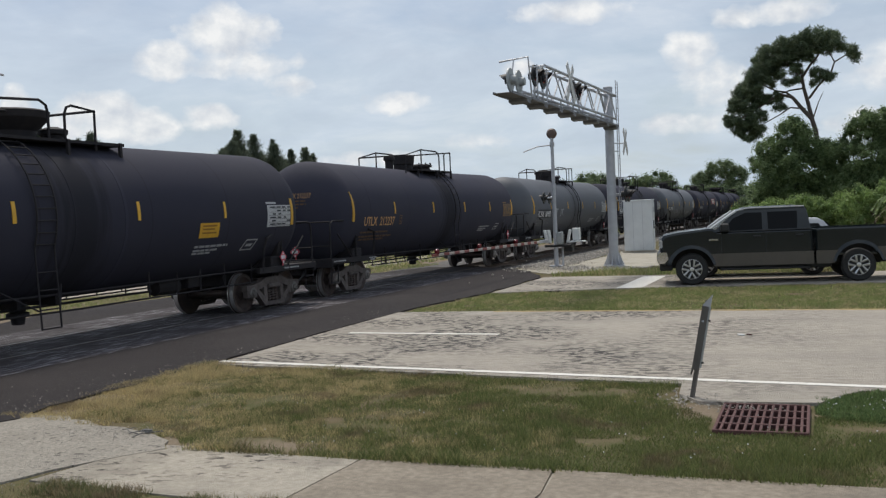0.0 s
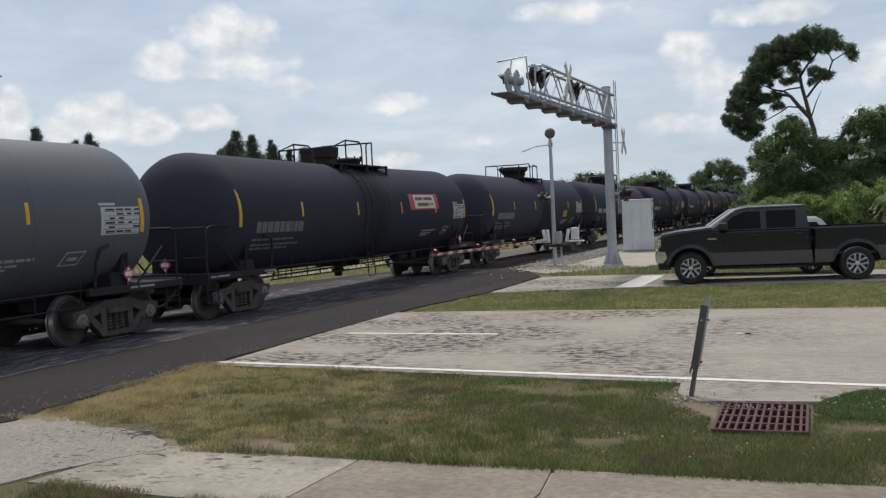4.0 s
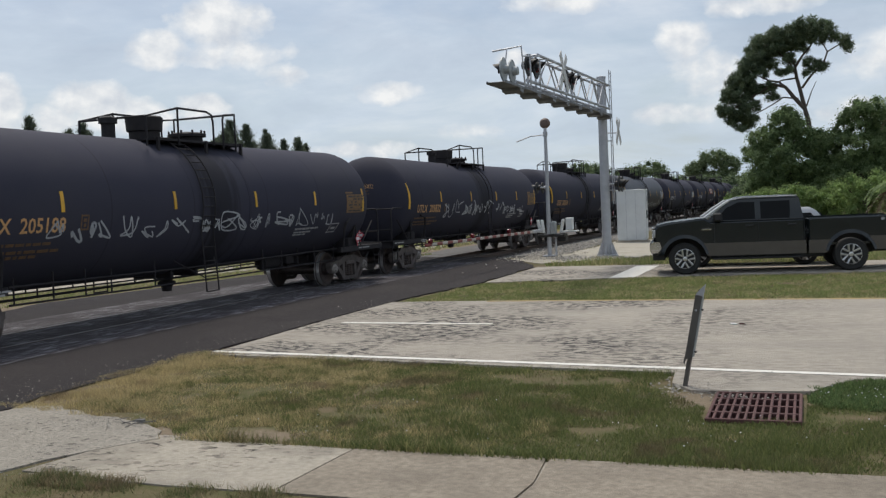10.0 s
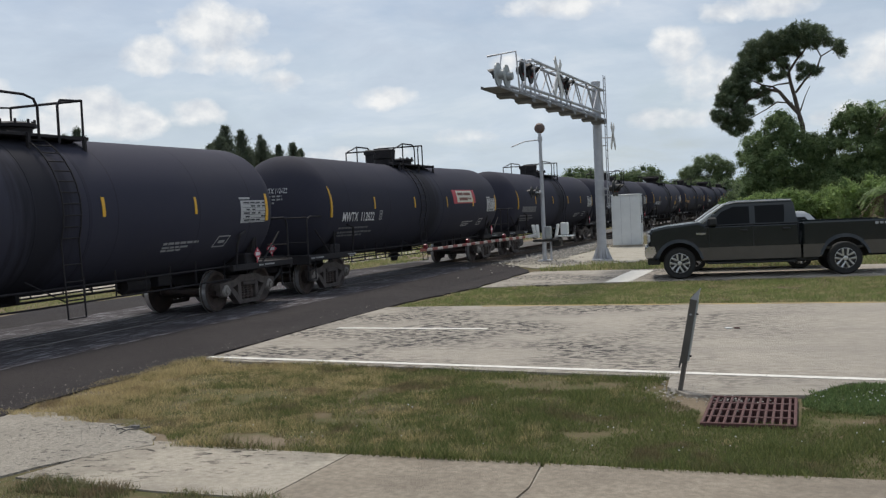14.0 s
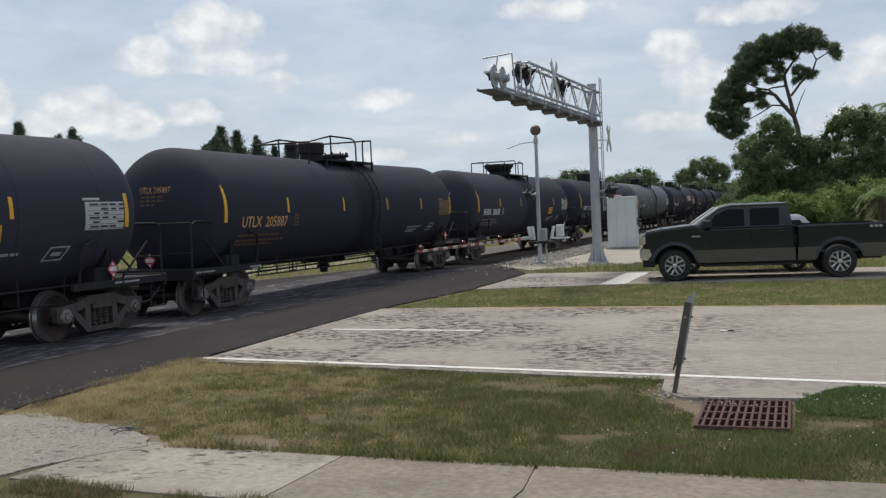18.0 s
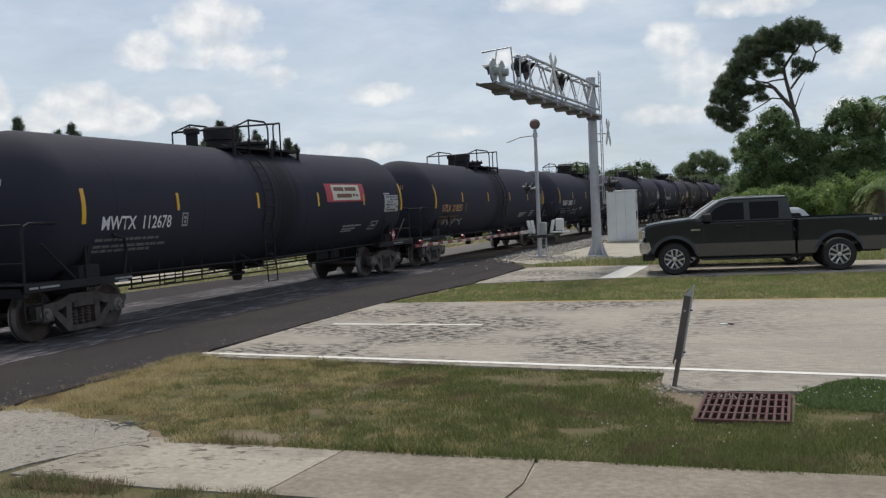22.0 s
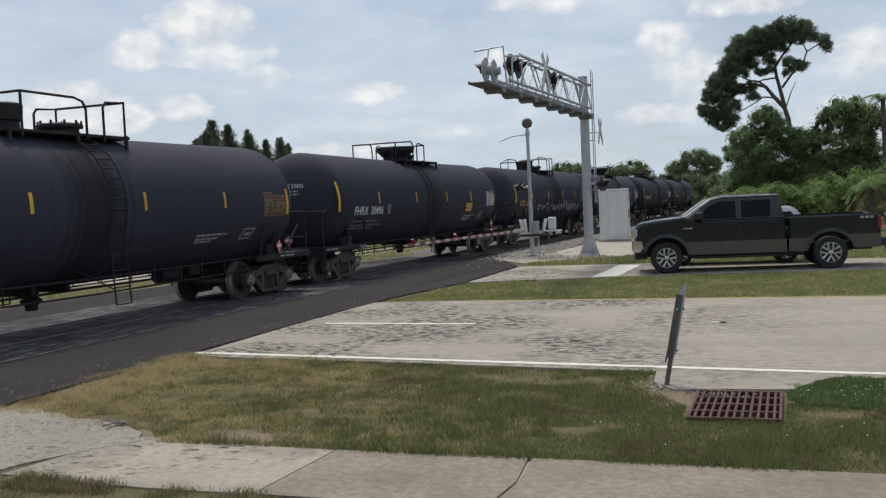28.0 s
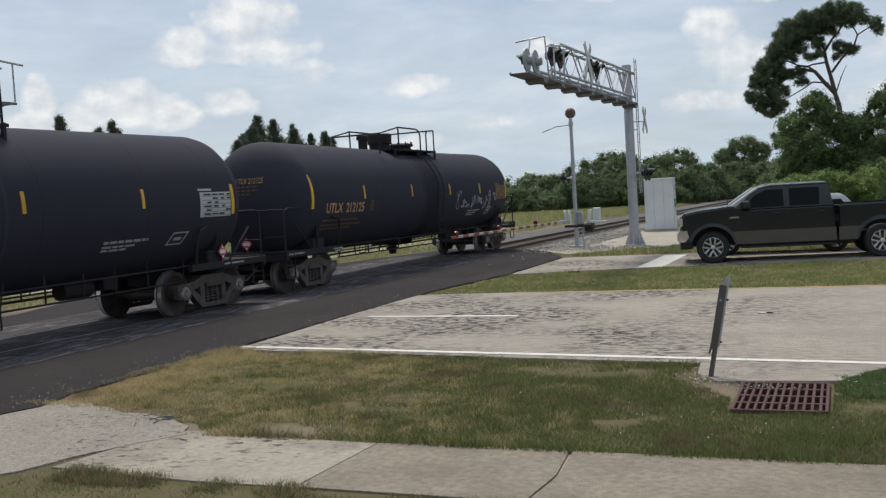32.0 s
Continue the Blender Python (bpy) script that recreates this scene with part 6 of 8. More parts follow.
def road_wheel(parent, x, y, side, r=0.40, w=0.27, rim=M_ALLOY):
    t = part("tyre", Mesh().turned([(r * 0.60, -w / 2), (r * 0.9, -w / 2), (r * 0.97, -w * 0.42), (r, -w * 0.3), (r, w * 0.3), (r * 0.97, w * 0.42), (r * 0.9, w / 2), (r * 0.60, w / 2)], 32, "y").data("tyre", M_RUBBER, True),
             parent, "black tyre", pose(x, y, r))
    m = Mesh()
    face = side
    m.turned([(r * 0.56, face * w * 0.10), (r * 0.60, face * w * 0.12), (r * 0.625, face * w * 0.50), (r * 0.60, face * w * 0.51), (r * 0.565, face * w * 0.40)], 28, "y")
    for k in range(5):
        a = 2 * math.pi * k / 5 + 0.3
        ca, sa = math.cos(a), math.sin(a)
        for off in (-0.045, 0.045):
            p0 = (0.06 * ca - off * sa, 0.06 * sa + off * ca)
            p1 = (r * 0.58 * ca - off * 1.5 * sa, r * 0.58 * sa + off * 1.5 * ca)
            m.tube((p0[0], face * w * 0.40, p0[1]), (p1[0], face * w * 0.44, p1[1]), 0.036, 0.034, n=6)
    m.turned([(0.10, face * w * 0.30), (0.10, face * w * 0.44), (0.06, face * w * 0.50), (0.02, face * w * 0.51)], 16, "y")
    part("rim", m.data("rim", rim, True), t, "bright alloy rim")
    part("brake_drum", Mesh().turned([(r * 0.5, face * w * 0.05), (r * 0.5, face * w * 0.09)], 18, "y").data("brake_drum", M_BLACKPL), t)


def pickup():
    """Crew-cab pickup; local x runs backwards from the nose, near side at minus y."""
    m0 = pose(-4.02, 26.46, 0.0, 0, 0, 8.0)
    p = new("pickup_truck")
    p.matrix_basis = m0
    tagged(p, "dark green crew-cab pickup with tan lower panels, waiting", "pickup truck")
    FW, RW, B = 0.84, 4.90, 0.97
    zb = 0.52
    body = [(0.10, zb), (0.06, 0.80), (0.07, 1.20), (0.14, 1.31), (0.50, 1.38), (1.36, 1.46), (1.46, 1.40), (1.50, 1.36), (3.82, 1.36), (3.84, zb)] + [(x, z) for x, z in reversed(arch(FW, 0.56, zb))]
    part("cab_body", layered(body, [(-B, 0.05), (-B + 0.05, 0.0), (B - 0.05, 0.0), (B, 0.05)]).data("cab_body", M_PAINT, True, 30), p)
    house = Mesh()
    low, high = [(1.36, -B + 0.05), (3.80, -B + 0.05), (3.80, B - 0.05), (1.36, B - 0.05)], [(2.12, -0.76), (3.70, -0.76), (3.70, 0.76), (2.12, 0.76)]
    mid = [(a[0] * 0.12 + b[0] * 0.88, a[1] * 0.12 + b[1] * 0.88) for a, b in zip(low, high)]
    house.v = [(x, y, 1.34) for x, y in low] + [(x, y, 1.88) for x, y in mid] + [(x + (0.10 if x < 3 else -0.06), y * 0.9, 1.965) for x, y in high] + [((x - 2.9) * 0.6 + 2.9, y * 0.6, 1.985) for x, y in high]
    for k in range(3):
        for i in range(4):
            j = (i + 1) % 4
            house.f.append((4 * k + i, 4 * k + j, 4 * k + 4 + j, 4 * k + 4 + i))
    house.f += [(3, 2, 1, 0), (12, 13, 14, 15)]
    part("cab_roof", house.data("cab_roof", M_PAINT, True, 40), p)

    def side_glass(name, pts, label):
        for s in (-1, 1):
            m = Mesh()
            out = []
            for x, z in pts:
                y = (B - 0.05) + (0.76 - (B - 0.05)) * 0.88 * (z - 1.34) / 0.54
                out.append((x, s * (y + 0.006), z))
            inn = [(x, y - s * 0.02, z) for x, y, z in out]
            n = len(out)
            m.add(out + inn, [tuple(range(n)), tuple(range(2 * n - 1, n - 1, -1))] + [(i, (i + 1) % n, n + (i + 1) % n, n + i) for i in range(n)])
            part(name, m.data(name, M_GLASS), p, label)

    side_glass("front_side_window", [(1.62, 1.38), (2.62, 1.39), (2.62, 1.82), (2.22, 1.83), (1.92, 1.70)], "dark tinted glass")
    side_glass("rear_side_window", [(2.76, 1.39), (3.46, 1.39), (3.48, 1.56), (3.48, 1.83), (2.76, 1.83)], "dark tinted glass")
    wind = Mesh()
    a, b = (1.34, 1.42), (2.00, 1.87)
    wind.add([(a[0] - 0.012, -0.86, a[1]), (a[0] - 0.012, 0.86, a[1]), (b[0] - 0.012, 0.72, b[1]), (b[0] - 0.012, -0.72, b[1]), (a[0] + 0.02, -0.86, a[1]), (a[0] + 0.02, 0.86, a[1]), (b[0] + 0.02, 0.72, b[1]), (b[0] + 0.02, -0.72, b[1])],
             [(0, 1, 2, 3), (7, 6, 5, 4), (0, 4, 5, 1), (1, 5, 6, 2), (2, 6, 7, 3), (3, 7, 4, 0)])
    part("windscreen", wind.data("windscreen", M_SCREEN), p, "windscreen with its sky reflection painted pale")
    bed = [(3.90, zb), (3.90, 1.34), (3.96, 1.37), (6.05, 1.37), (6.10, 1.32), (6.10, zb)] + [(x, z) for x, z in reversed(arch(RW, 0.56, zb))]
    bm_ = layered(bed, [(-B, 0.04), (-B + 0.04, 0.0), (-B + 0.09, 0.0)])
    bm2 = layered(bed, [(B - 0.09, 0.0), (B - 0.04, 0.0), (B, 0.04)])
    bm_.add(bm2.v, bm2.f)
    bm_.box(3.90, 3.96, -B + 0.09, B - 0.09, 0.7, 1.34).box(6.04, 6.10, -B + 0.09, B - 0.09, 0.62, 1.34).box(3.96, 6.04, -B + 0.09, B - 0.09, 0.66, 0.72)
    part("bed", bm_.data("bed", M_PAINT, True, 30), p)
    for s in (-1, 1):
        y0, y1 = sorted((s * (B - 0.01), s * (B + 0.012)))
        tan = Mesh()
        tan.slab([(FW + 0.575, 0.47), (3.84, 0.47), (3.84, 0.80), (FW + 0.46, 0.80)], y0, y1, "y")
        part("rocker_panel", tan.data("rocker_panel", M_TAN), p, "tan lower panel")
        tan = Mesh().slab([(3.90, 0.47), (RW - 0.575, 0.47), (RW - 0.46, 0.80), (3.90, 0.80)], y0, y1, "y")
        part("bed_panel", tan.data("bed_panel", M_TAN), p, "tan lower panel")
        tan = Mesh().slab([(RW + 0.575, 0.52), (6.08, 0.52), (6.10, 0.86), (RW + 0.44, 0.86)], y0, y1, "y")
        part("bed_panel", tan.data("bed_panel", M_TAN), p, "tan lower panel")
        for x in (1.60, 2.70, 3.80):
            part("door_seam", Mesh().box(x - 0.006, x + 0.006, *sorted((s * B, s * (B + 0.003))), 0.50, 1.40).data("door_seam", M_BLACKPL), p)
        for x in (2.48, 3.52):
            part("door_handle", Mesh().box(x - 0.11, x + 0.09, *sorted((s * B, s * (B + 0.035))), 1.20, 1.245, 0.012).data("door_handle", M_BLACKPL), p, "dark door handle")
        part("belt_line", Mesh().box(1.5, 3.8, *sorted((s * (B - 0.05), s * (B - 0.02))), 1.35, 1.368, 0.003).data("belt_line", M_BLACKPL), p)
        part("mirror", Mesh().box(1.58, 1.80, *sorted((s * (B - 0.02), s * (B + 0.20))), 1.36, 1.58, 0.04).data("mirror", M_BLACKPL, True), p, "black door mirror")
        part("badge", Mesh().box(1.28, 1.52, *sorted((s * B, s * (B + 0.005))), 1.14, 1.18, 0.002).data("badge", M_CHROME), p)
        dec = Mesh()
        for x in (5.62, 5.73, 5.84):
            dec.box(x, x + 0.08, *sorted((s * B, s * (B + 0.003))), 1.25, 1.31)
        part("decal", dec.data("decal", M_DIMWHITE), p)
        part("headlight", Mesh().box(0.045, 0.22, *sorted((s * 0.62, s * (B - 0.01))), 0.98, 1.20, 0.03).data("headlight", M_LAMPGLASS, True), p, "clear headlamp")
        part("tail_light", Mesh().box(6.02, 6.115, *sorted((s * (B - 0.14), s * (B + 0.004))), 0.98, 1.30, 0.02).data("tail_light", M_TAIL, True), p, "red tail lamp")
        for cx in (FW, RW):
            y0, y1 = sorted((s * 0.10, s * (B - 0.31)))
            part("wheel_well", Mesh().slab(arch(cx, 0.565, 0.44), y0, y1, "y").data("wheel_well", M_PIT), p, "dark wheel well")
            road_wheel(p, cx, s * (B - 0.14), s, 0.415, 0.28)
            inner, outer = arch(cx, 0.555, zb, 14), arch(cx, 0.66, zb, 14)
            n = len(inner)
            lip = Mesh()
            lip.v = [(a, s * (B - 0.01), b) for a, b in outer] + [(a, s * (B + 0.05), b) for a, b in inner] + [(a, s * (B - 0.06), b) for a, b in inner]
            lip.f = [(r * n + i, r * n + i + 1, (r + 1) * n + i + 1, (r + 1) * n + i) for r in (0, 1) for i in range(n - 1)]
            part("arch_flare", lip.data("arch_flare", M_PAINT, True, 50), p, "flared wheel arch")
    for s in (-1, 1):
        # pale rod added for the sky's highlight along the windscreen edge
        part("screen_edge", Mesh().pipe([(1.34, s * 0.885, 1.45), (1.64, s * 0.845, 1.665), (1.98, s * 0.775, 1.885)], 0.036).data("screen_edge", M_ALU), p, "pale strip for the sky glint on the windscreen edge")
        # thinner pale rod: the same highlight as colour, up the pillar and roof
        part("pillar_trim", Mesh().pipe([(1.30, s * 0.90, 1.42), (1.62, s * 0.86, 1.64), (2.0, s * 0.785, 1.885), (2.3, s * 0.77, 1.945), (3.66, s * 0.77, 1.945)], 0.017).data("pillar_trim", M_LAMPGLASS), p, "thin pale strip for the glint along pillar and roof")
    part("bumper", layered([(0.0, 0.55), (-0.05, 0.66), (-0.05, 0.80), (0.02, 0.90), (0.22, 0.90), (0.26, 0.70), (0.16, 0.56)], [(-B - 0.01, 0.06), (-B + 0.06, 0.0), (B - 0.06, 0.0), (B + 0.01, 0.06)]).data("bumper", M_CHROME, True, 40), p, "chrome front bumper")
    part("valance", Mesh().box(0.02, 0.35, -0.8, 0.8, 0.38, 0.56, 0.03).data("valance", M_BLACKPL), p, "black lower valance")
    grille = part("grille", Mesh().box(0.05, 0.10, -0.60, 0.60, 0.92, 1.22, 0.02).data("grille", M_BLACKPL), p, "black grille with chrome bars")
    for z in (0.94, 1.03, 1.12, 1.21):
        part("grille_bar", Mesh().box(0.01, 0.06, -0.61, 0.61, z - 0.02, z + 0.02, 0.008).data("grille_bar", M_CHROME), grille, "chrome bar")
    part("hitch", Mesh().box(6.20, 6.45, -0.06, 0.06, 0.50, 0.60, 0.02).data("hitch", M_BLACKPL), p, "black tow hitch")
    part("rear_bumper", Mesh().box(6.08, 6.26, -0.92, 0.92, 0.55, 0.74, 0.03).data("rear_bumper", M_BLACKPL), p, "dark rear bumper")
    part("chassis", Mesh().box(1.5, 4.3, -0.75, 0.75, 0.36, 0.60, 0.03).box(0.3, 6.0, -0.42, 0.42, 0.44, 0.66, 0.02).data("chassis", M_BLACKPL), p)
    part("axle", Mesh().tube((FW, -0.8, 0.40), (FW, 0.8, 0.40), 0.06).tube((RW, -0.8, 0.40), (RW, 0.8, 0.40), 0.07).data("axle", M_BLACKPL), p)
    part("running_board", Mesh().box(1.55, 3.75, -B + 0.02, -B + 0.14, 0.36, 0.42, 0.015).data("running_board", M_BLACKPL), p)
    part("aerial", Mesh().tube((1.30, 0.80, 1.40), (1.36, 0.80, 2.0), 0.006, n=5).data("aerial", M_BLACKPL), p)


# sky reflection put into the glass as a pale base colour
M_SCREEN = mat("windscreen_sky_glint", (0.30, 0.31, 0.29), (0.34, 0.35, 0.32), 0.08, scale=2, spec=0.9, rough_var=0.0)
pickup()


def trailer():
    """Boat on a trailer behind the pickup: only its bow comes into view."""
    t = new("boat_trailer")
    t.matrix_basis = pose(2.05, 27.33, 0.0, 0, 0, 8.0)
    tagged(t, "dark boat with a white edge on a trailer behind the pickup", "boat trailer")
    hull = Mesh()
    rows = ((0.30, 0.04, 1.02, 1.30), (0.8, 0.45, 0.80, 1.36), (1.6, 0.78, 0.66, 1.41), (3.0, 0.92, 0.60, 1.44), (5.4, 0.92, 0.60, 1.42))
    for x, w, z0, z1 in rows:
        hull.v += [(x, -w, z1), (x, -w * 0.8, (z0 + z1) / 2 - 0.06), (x, 0, z0), (x, w * 0.8, (z0 + z1) / 2 - 0.06), (x, w, z1)]
    for k in range(len(rows) - 1):
        hull.f += [(5 * k + i, 5 * k + i + 1, 5 * k + 6 + i, 5 * k + 5 + i) for i in range(4)]
    hull.f += [(0, 1, 2, 3, 4), tuple(range(24, 19, -1))]
    hull.f += [(5 * k, 5 * k + 5, 5 * k + 9, 5 * k + 4) for k in range(len(rows) - 1)]
    part("hull", hull.data("hull", M_HULL, True, 40), t, "dark grey hull")
    for s in (-1, 1):
        part("gunwale", Mesh().pipe([(x, s * w, z1) for x, w, z0, z1 in rows], 0.035, 8).data("gunwale", M_WHITECAR, True), t, "white edge")
        part("frame_rail", Mesh().box(1.2, 5.2, min(s * 0.62, s * 0.70), max(s * 0.62, s * 0.70), 0.44, 0.56, 0.01).data("frame_rail", M_GALV), t)
        part("wheel", Mesh().turned([(0.12, -0.09), (0.28, -0.10), (0.31, -0.06), (0.31, 0.06), (0.28, 0.10), (0.12, 0.09)], 24, "y", (3.9, s * 0.88, 0.31)).data("wheel", M_RUBBER, True), t, "black tyre")
    part("axle", Mesh().tube((3.9, -0.85, 0.31), (3.9, 0.85, 0.31), 0.04).data("axle", M_GALV), t)
    part("tongue", Mesh().box(0.32, 1.4, -0.05, 0.05, 0.48, 0.58, 0.01).box(1.2, 1.3, -0.7, 0.7, 0.46, 0.56, 0.01).data("tongue", M_GALV), t)
    part("winch_post", Mesh().box(0.62, 0.70, -0.04, 0.04, 0.56, 1.10, 0.01).data("winch_post", M_GALV), t)
    part("safety_chain", Mesh().pipe([(0.22, -0.08, 0.56), (0.28, -0.12, 0.36), (0.42, -0.13, 0.26), (0.60, -0.12, 0.36), (0.70, -0.06, 0.50)], 0.016, 8).data("safety_chain", M_BLACKPL), t, "dark hanging chain")
    part("wheel_chock", Mesh().slab([(3.45, 0.0), (3.62, 0.0), (3.60, 0.14)], -0.95, -0.80, "y").data("wheel_chock", M_BLACKPL), t)


M_HULL = mat("boat_hull", (0.10, 0.095, 0.09), (0.13, 0.12, 0.115), 0.35, scale=3)
trailer()


def hatchback():
    """White car in the next lane, mostly behind the pickup."""
    p = new("hatchback_car")
    p.matrix_basis = pose(-3.95, 29.2, 0.0, 0, 0, 4.0) @ Matrix.Diagonal((1.1, 1.0, 1.06, 1))
    tagged(p, "white hatchback car waiting in the far lane", "car")
    B, z0 = 0.87, 0.30
    body = [(0.02, z0), (0.0, 0.62), (0.12, 0.74), (1.05, 0.92), (4.15, 0.98), (4.28, 0.90), (4.30, 0.50), (4.24, z0)] + [(x, z - 0.07) for x, z in reversed(arch(3.42, 0.38, z0 + 0.07))] + [(x, z - 0.07) for x, z in reversed(arch(0.82, 0.38, z0 + 0.07))]
    part("body", layered(body, [(-B, 0.06), (-B + 0.07, 0.0), (B - 0.07, 0.0), (B, 0.06)]).data("body", M_WHITECAR, True, 35), p)
    h = Mesh()
    low = [(0.95, -B + 0.05), (4.12, -B + 0.05), (4.12, B - 0.05), (0.95, B - 0.05)]
    high = [(1.85, -0.62), (3.72, -0.62), (3.72, 0.62), (1.85, 0.62)]
    h.v = [(x, y, 0.93) for x, y in low] + [(x, y, 1.42) for x, y in high] + [((x - 2.8) * 0.86 + 2.8, y * 0.85, 1.50) for x, y in high]
    for k in range(2):
        for i in range(4):
            j = (i + 1) % 4
            h.f.append((4 * k + i, 4 * k + j, 4 * k + 4 + j, 4 * k + 4 + i))
    h.f += [(3, 2, 1, 0), (8, 9, 10, 11)]
    part("cabin", h.data("cabin", M_WHITECAR, True, 35), p)
    for s in (-1, 1):
        g = Mesh()
        pts = [(1.45, 0.99), (3.85, 1.0), (3.60, 1.36), (1.98, 1.36)]
        out = [(x, s * ((B - 0.05) + (0.62 - B + 0.05) * (z - 0.93) / 0.49 + 0.006), z) for x, z in pts]
        inn = [(x, y - s * 0.02, z) for x, y, z in out]
        g.add(out + inn, [(0, 1, 2, 3), (7, 6, 5, 4), (0, 4, 5, 1), (1, 5, 6, 2), (2, 6, 7, 3), (3, 7, 4, 0)])
        part("side_window", g.data("side_window", M_GLASS), p, "dark glass")
        part("tail_light", Mesh().box(4.18, 4.30, *sorted((s * 0.62, s * (B - 0.02))), 0.72, 0.95, 0.02).data("tail_light", M_TAIL), p, "red tail lamp")
        for cx in (0.82, 3.42):
            road_wheel(p, cx, s * (B - 0.11), s, 0.315, 0.2)
    r = Mesh().add([(4.08, -0.70, 1.02), (4.08, 0.70, 1.02), (3.76, 0.56, 1.40), (3.76, -0.56, 1.40), (4.04, -0.70, 1.0), (4.04, 0.70, 1.0), (3.72, 0.56, 1.38), (3.72, -0.56, 1.38)],
                   [(0, 1, 2, 3), (7, 6, 5, 4), (0, 4, 5, 1), (1, 5, 6, 2), (2, 6, 7, 3), (3, 7, 4, 0)])
    r.v = [(x + 0.02, y, z) for x, y, z in r.v]
    part("rear_window", r.data("rear_window", M_GLASS), p, "dark glass")


hatchback()

# ---------------------------------------------------------------- plants
rng = np.random.default_rng(7)


def leaf_mesh(name, centres, radii, per, size, material, squash=1.0, up=0.8, tri=False, long=1.0):
    """Small leaves strewn through the outer part of many clumps."""
    centres, radii = np.asarray(centres, float), np.asarray(radii, float)
    n = len(centres)
    c = np.repeat(centres, per, axis=0)
    r = np.repeat(radii, per)
    d = rng.normal(size=(n * per, 3))
    d /= np.linalg.norm(d, axis=1)[:, None] + 1e-9
    k = rng.uniform(0.45, 1.08, n * per)[:, None]
    pos = c + d * k * r[:, None] * np.array([1, 1, squash])
    nrm = d + rng.normal(size=d.shape) * 0.7 + np.array([0, 0, up])
    nrm /= np.linalg.norm(nrm, axis=1)[:, None] + 1e-9
    t = np.cross(nrm, rng.normal(size=d.shape))
    t /= np.linalg.norm(t, axis=1)[:, None] + 1e-9
    b = np.cross(nrm, t)
    s = size * rng.uniform(0.6, 1.4, n * per)[:, None]
    if tri:
        v = np.stack([pos - t * s * 0.5, pos + t * s * 0.5, pos + b * s * long], 1)
        q = 3
    else:
        v = np.stack([pos - b * s * 0.5 * long, pos + t * s * 0.42 + nrm * s * 0.1, pos + b * s * 0.5 * long, pos - t * s * 0.42 + nrm * s * 0.1], 1)
        q = 4
    me = bpy.data.meshes.new(name)
    me.from_pydata(v.reshape(-1, 3).tolist(), [], np.arange(len(pos) * q).reshape(-1, q).tolist())
    me.materials.append(material)
    return me


def core_mesh(name, centres, radii, material, squash=1.0, k=0.36):
    """Dim inner foliage of the clumps, rough and low."""
    m = Mesh()
    for (x, y, z), r in zip(centres, radii):
        r = r * k
        prof = [(0.05 * r, -r * squash), (0.7 * r, -0.7 * r * squash), (r, 0), (0.7 * r, 0.7 * r * squash), (0.05 * r, r * squash)]
        m.turned([(a, b) for a, b in prof], 7, at=(x, y, z))
    m.v = [(x + random.uniform(-0.1, 0.1), y + random.uniform(-0.1, 0.1), z + random.uniform(-0.1, 0.1)) for x, y, z in m.v]
    return raw(name, m.v, m.f, material)


def clumps_in(blobs, n, rmin, rmax):
    """Random clumps inside ellipsoids (x, y, z, rx, ry, rz), towards their shells."""
    cs, rs = [], []
    w = np.array([b[3] * b[5] for b in blobs])
    for i in rng.choice(len(blobs), n, p=w / w.sum()):
        x, y, z, rx, ry, rz = blobs[i]
        d = rng.normal(size=3)
        d /= np.linalg.norm(d)
        k = rng.uniform(0.35, 1.0) ** 0.6
        cs.append((x + d[0] * rx * k, y + d[1] * ry * k, max(0.15, z + d[2] * rz * k)))
        rs.append(rng.uniform(rmin, rmax))
    return cs, rs


def limb(m, pts, r0, r1, n=7):
    """A tapered limb through points."""
    k = len(pts) - 1
    for i in range(k):
        a, b = r0 + (r1 - r0) * i / k, r0 + (r1 - r0) * (i + 1) / k
        m.tube(pts[i], pts[i + 1], a, b, n=n, caps=(i == 0 or i == k - 1))
    return m


def bush(name, at, blobs, n, rmin, rmax, per, size, material, label, category, trunk=True, squash=0.85):
    """A leafy tree or shrub: short stems and a crown of clumps."""
    cs, rs = clumps_in(blobs, n, rmin, rmax)
    t = thing(name, None, Matrix.Translation(at), label, category, group="trees and shrubs")
    m = Mesh()
    cx = sum(b[0] for b in blobs) / len(blobs)
    top = max(b[2] for b in blobs)
    h = max(0.4, min(b[2] for b in blobs))
    if trunk:
        r = 0.03 + 0.025 * top
        limb(m, [(cx, 0, -0.1), (cx + 0.1, 0.05, h * 0.6), (cx - 0.05, 0.1, h)], r * 1.3, r)
        for c in cs[:: max(1, len(cs) // 9)]:
            limb(m, [(cx, 0.05, h * 0.75), ((cx + c[0]) / 2, c[1] / 2, (h * 0.75 + c[2]) / 2 + 0.1), c], r * 0.6, r * 0.15, 5)
        part("trunk", m.data("trunk", M_BARK), t)
    crown = part("crown", leaf_mesh("crown", cs, rs, per, size, material, squash), t)
    part("inner_leaves", core_mesh("inner_leaves", cs, rs, material, squash), t)
    return t


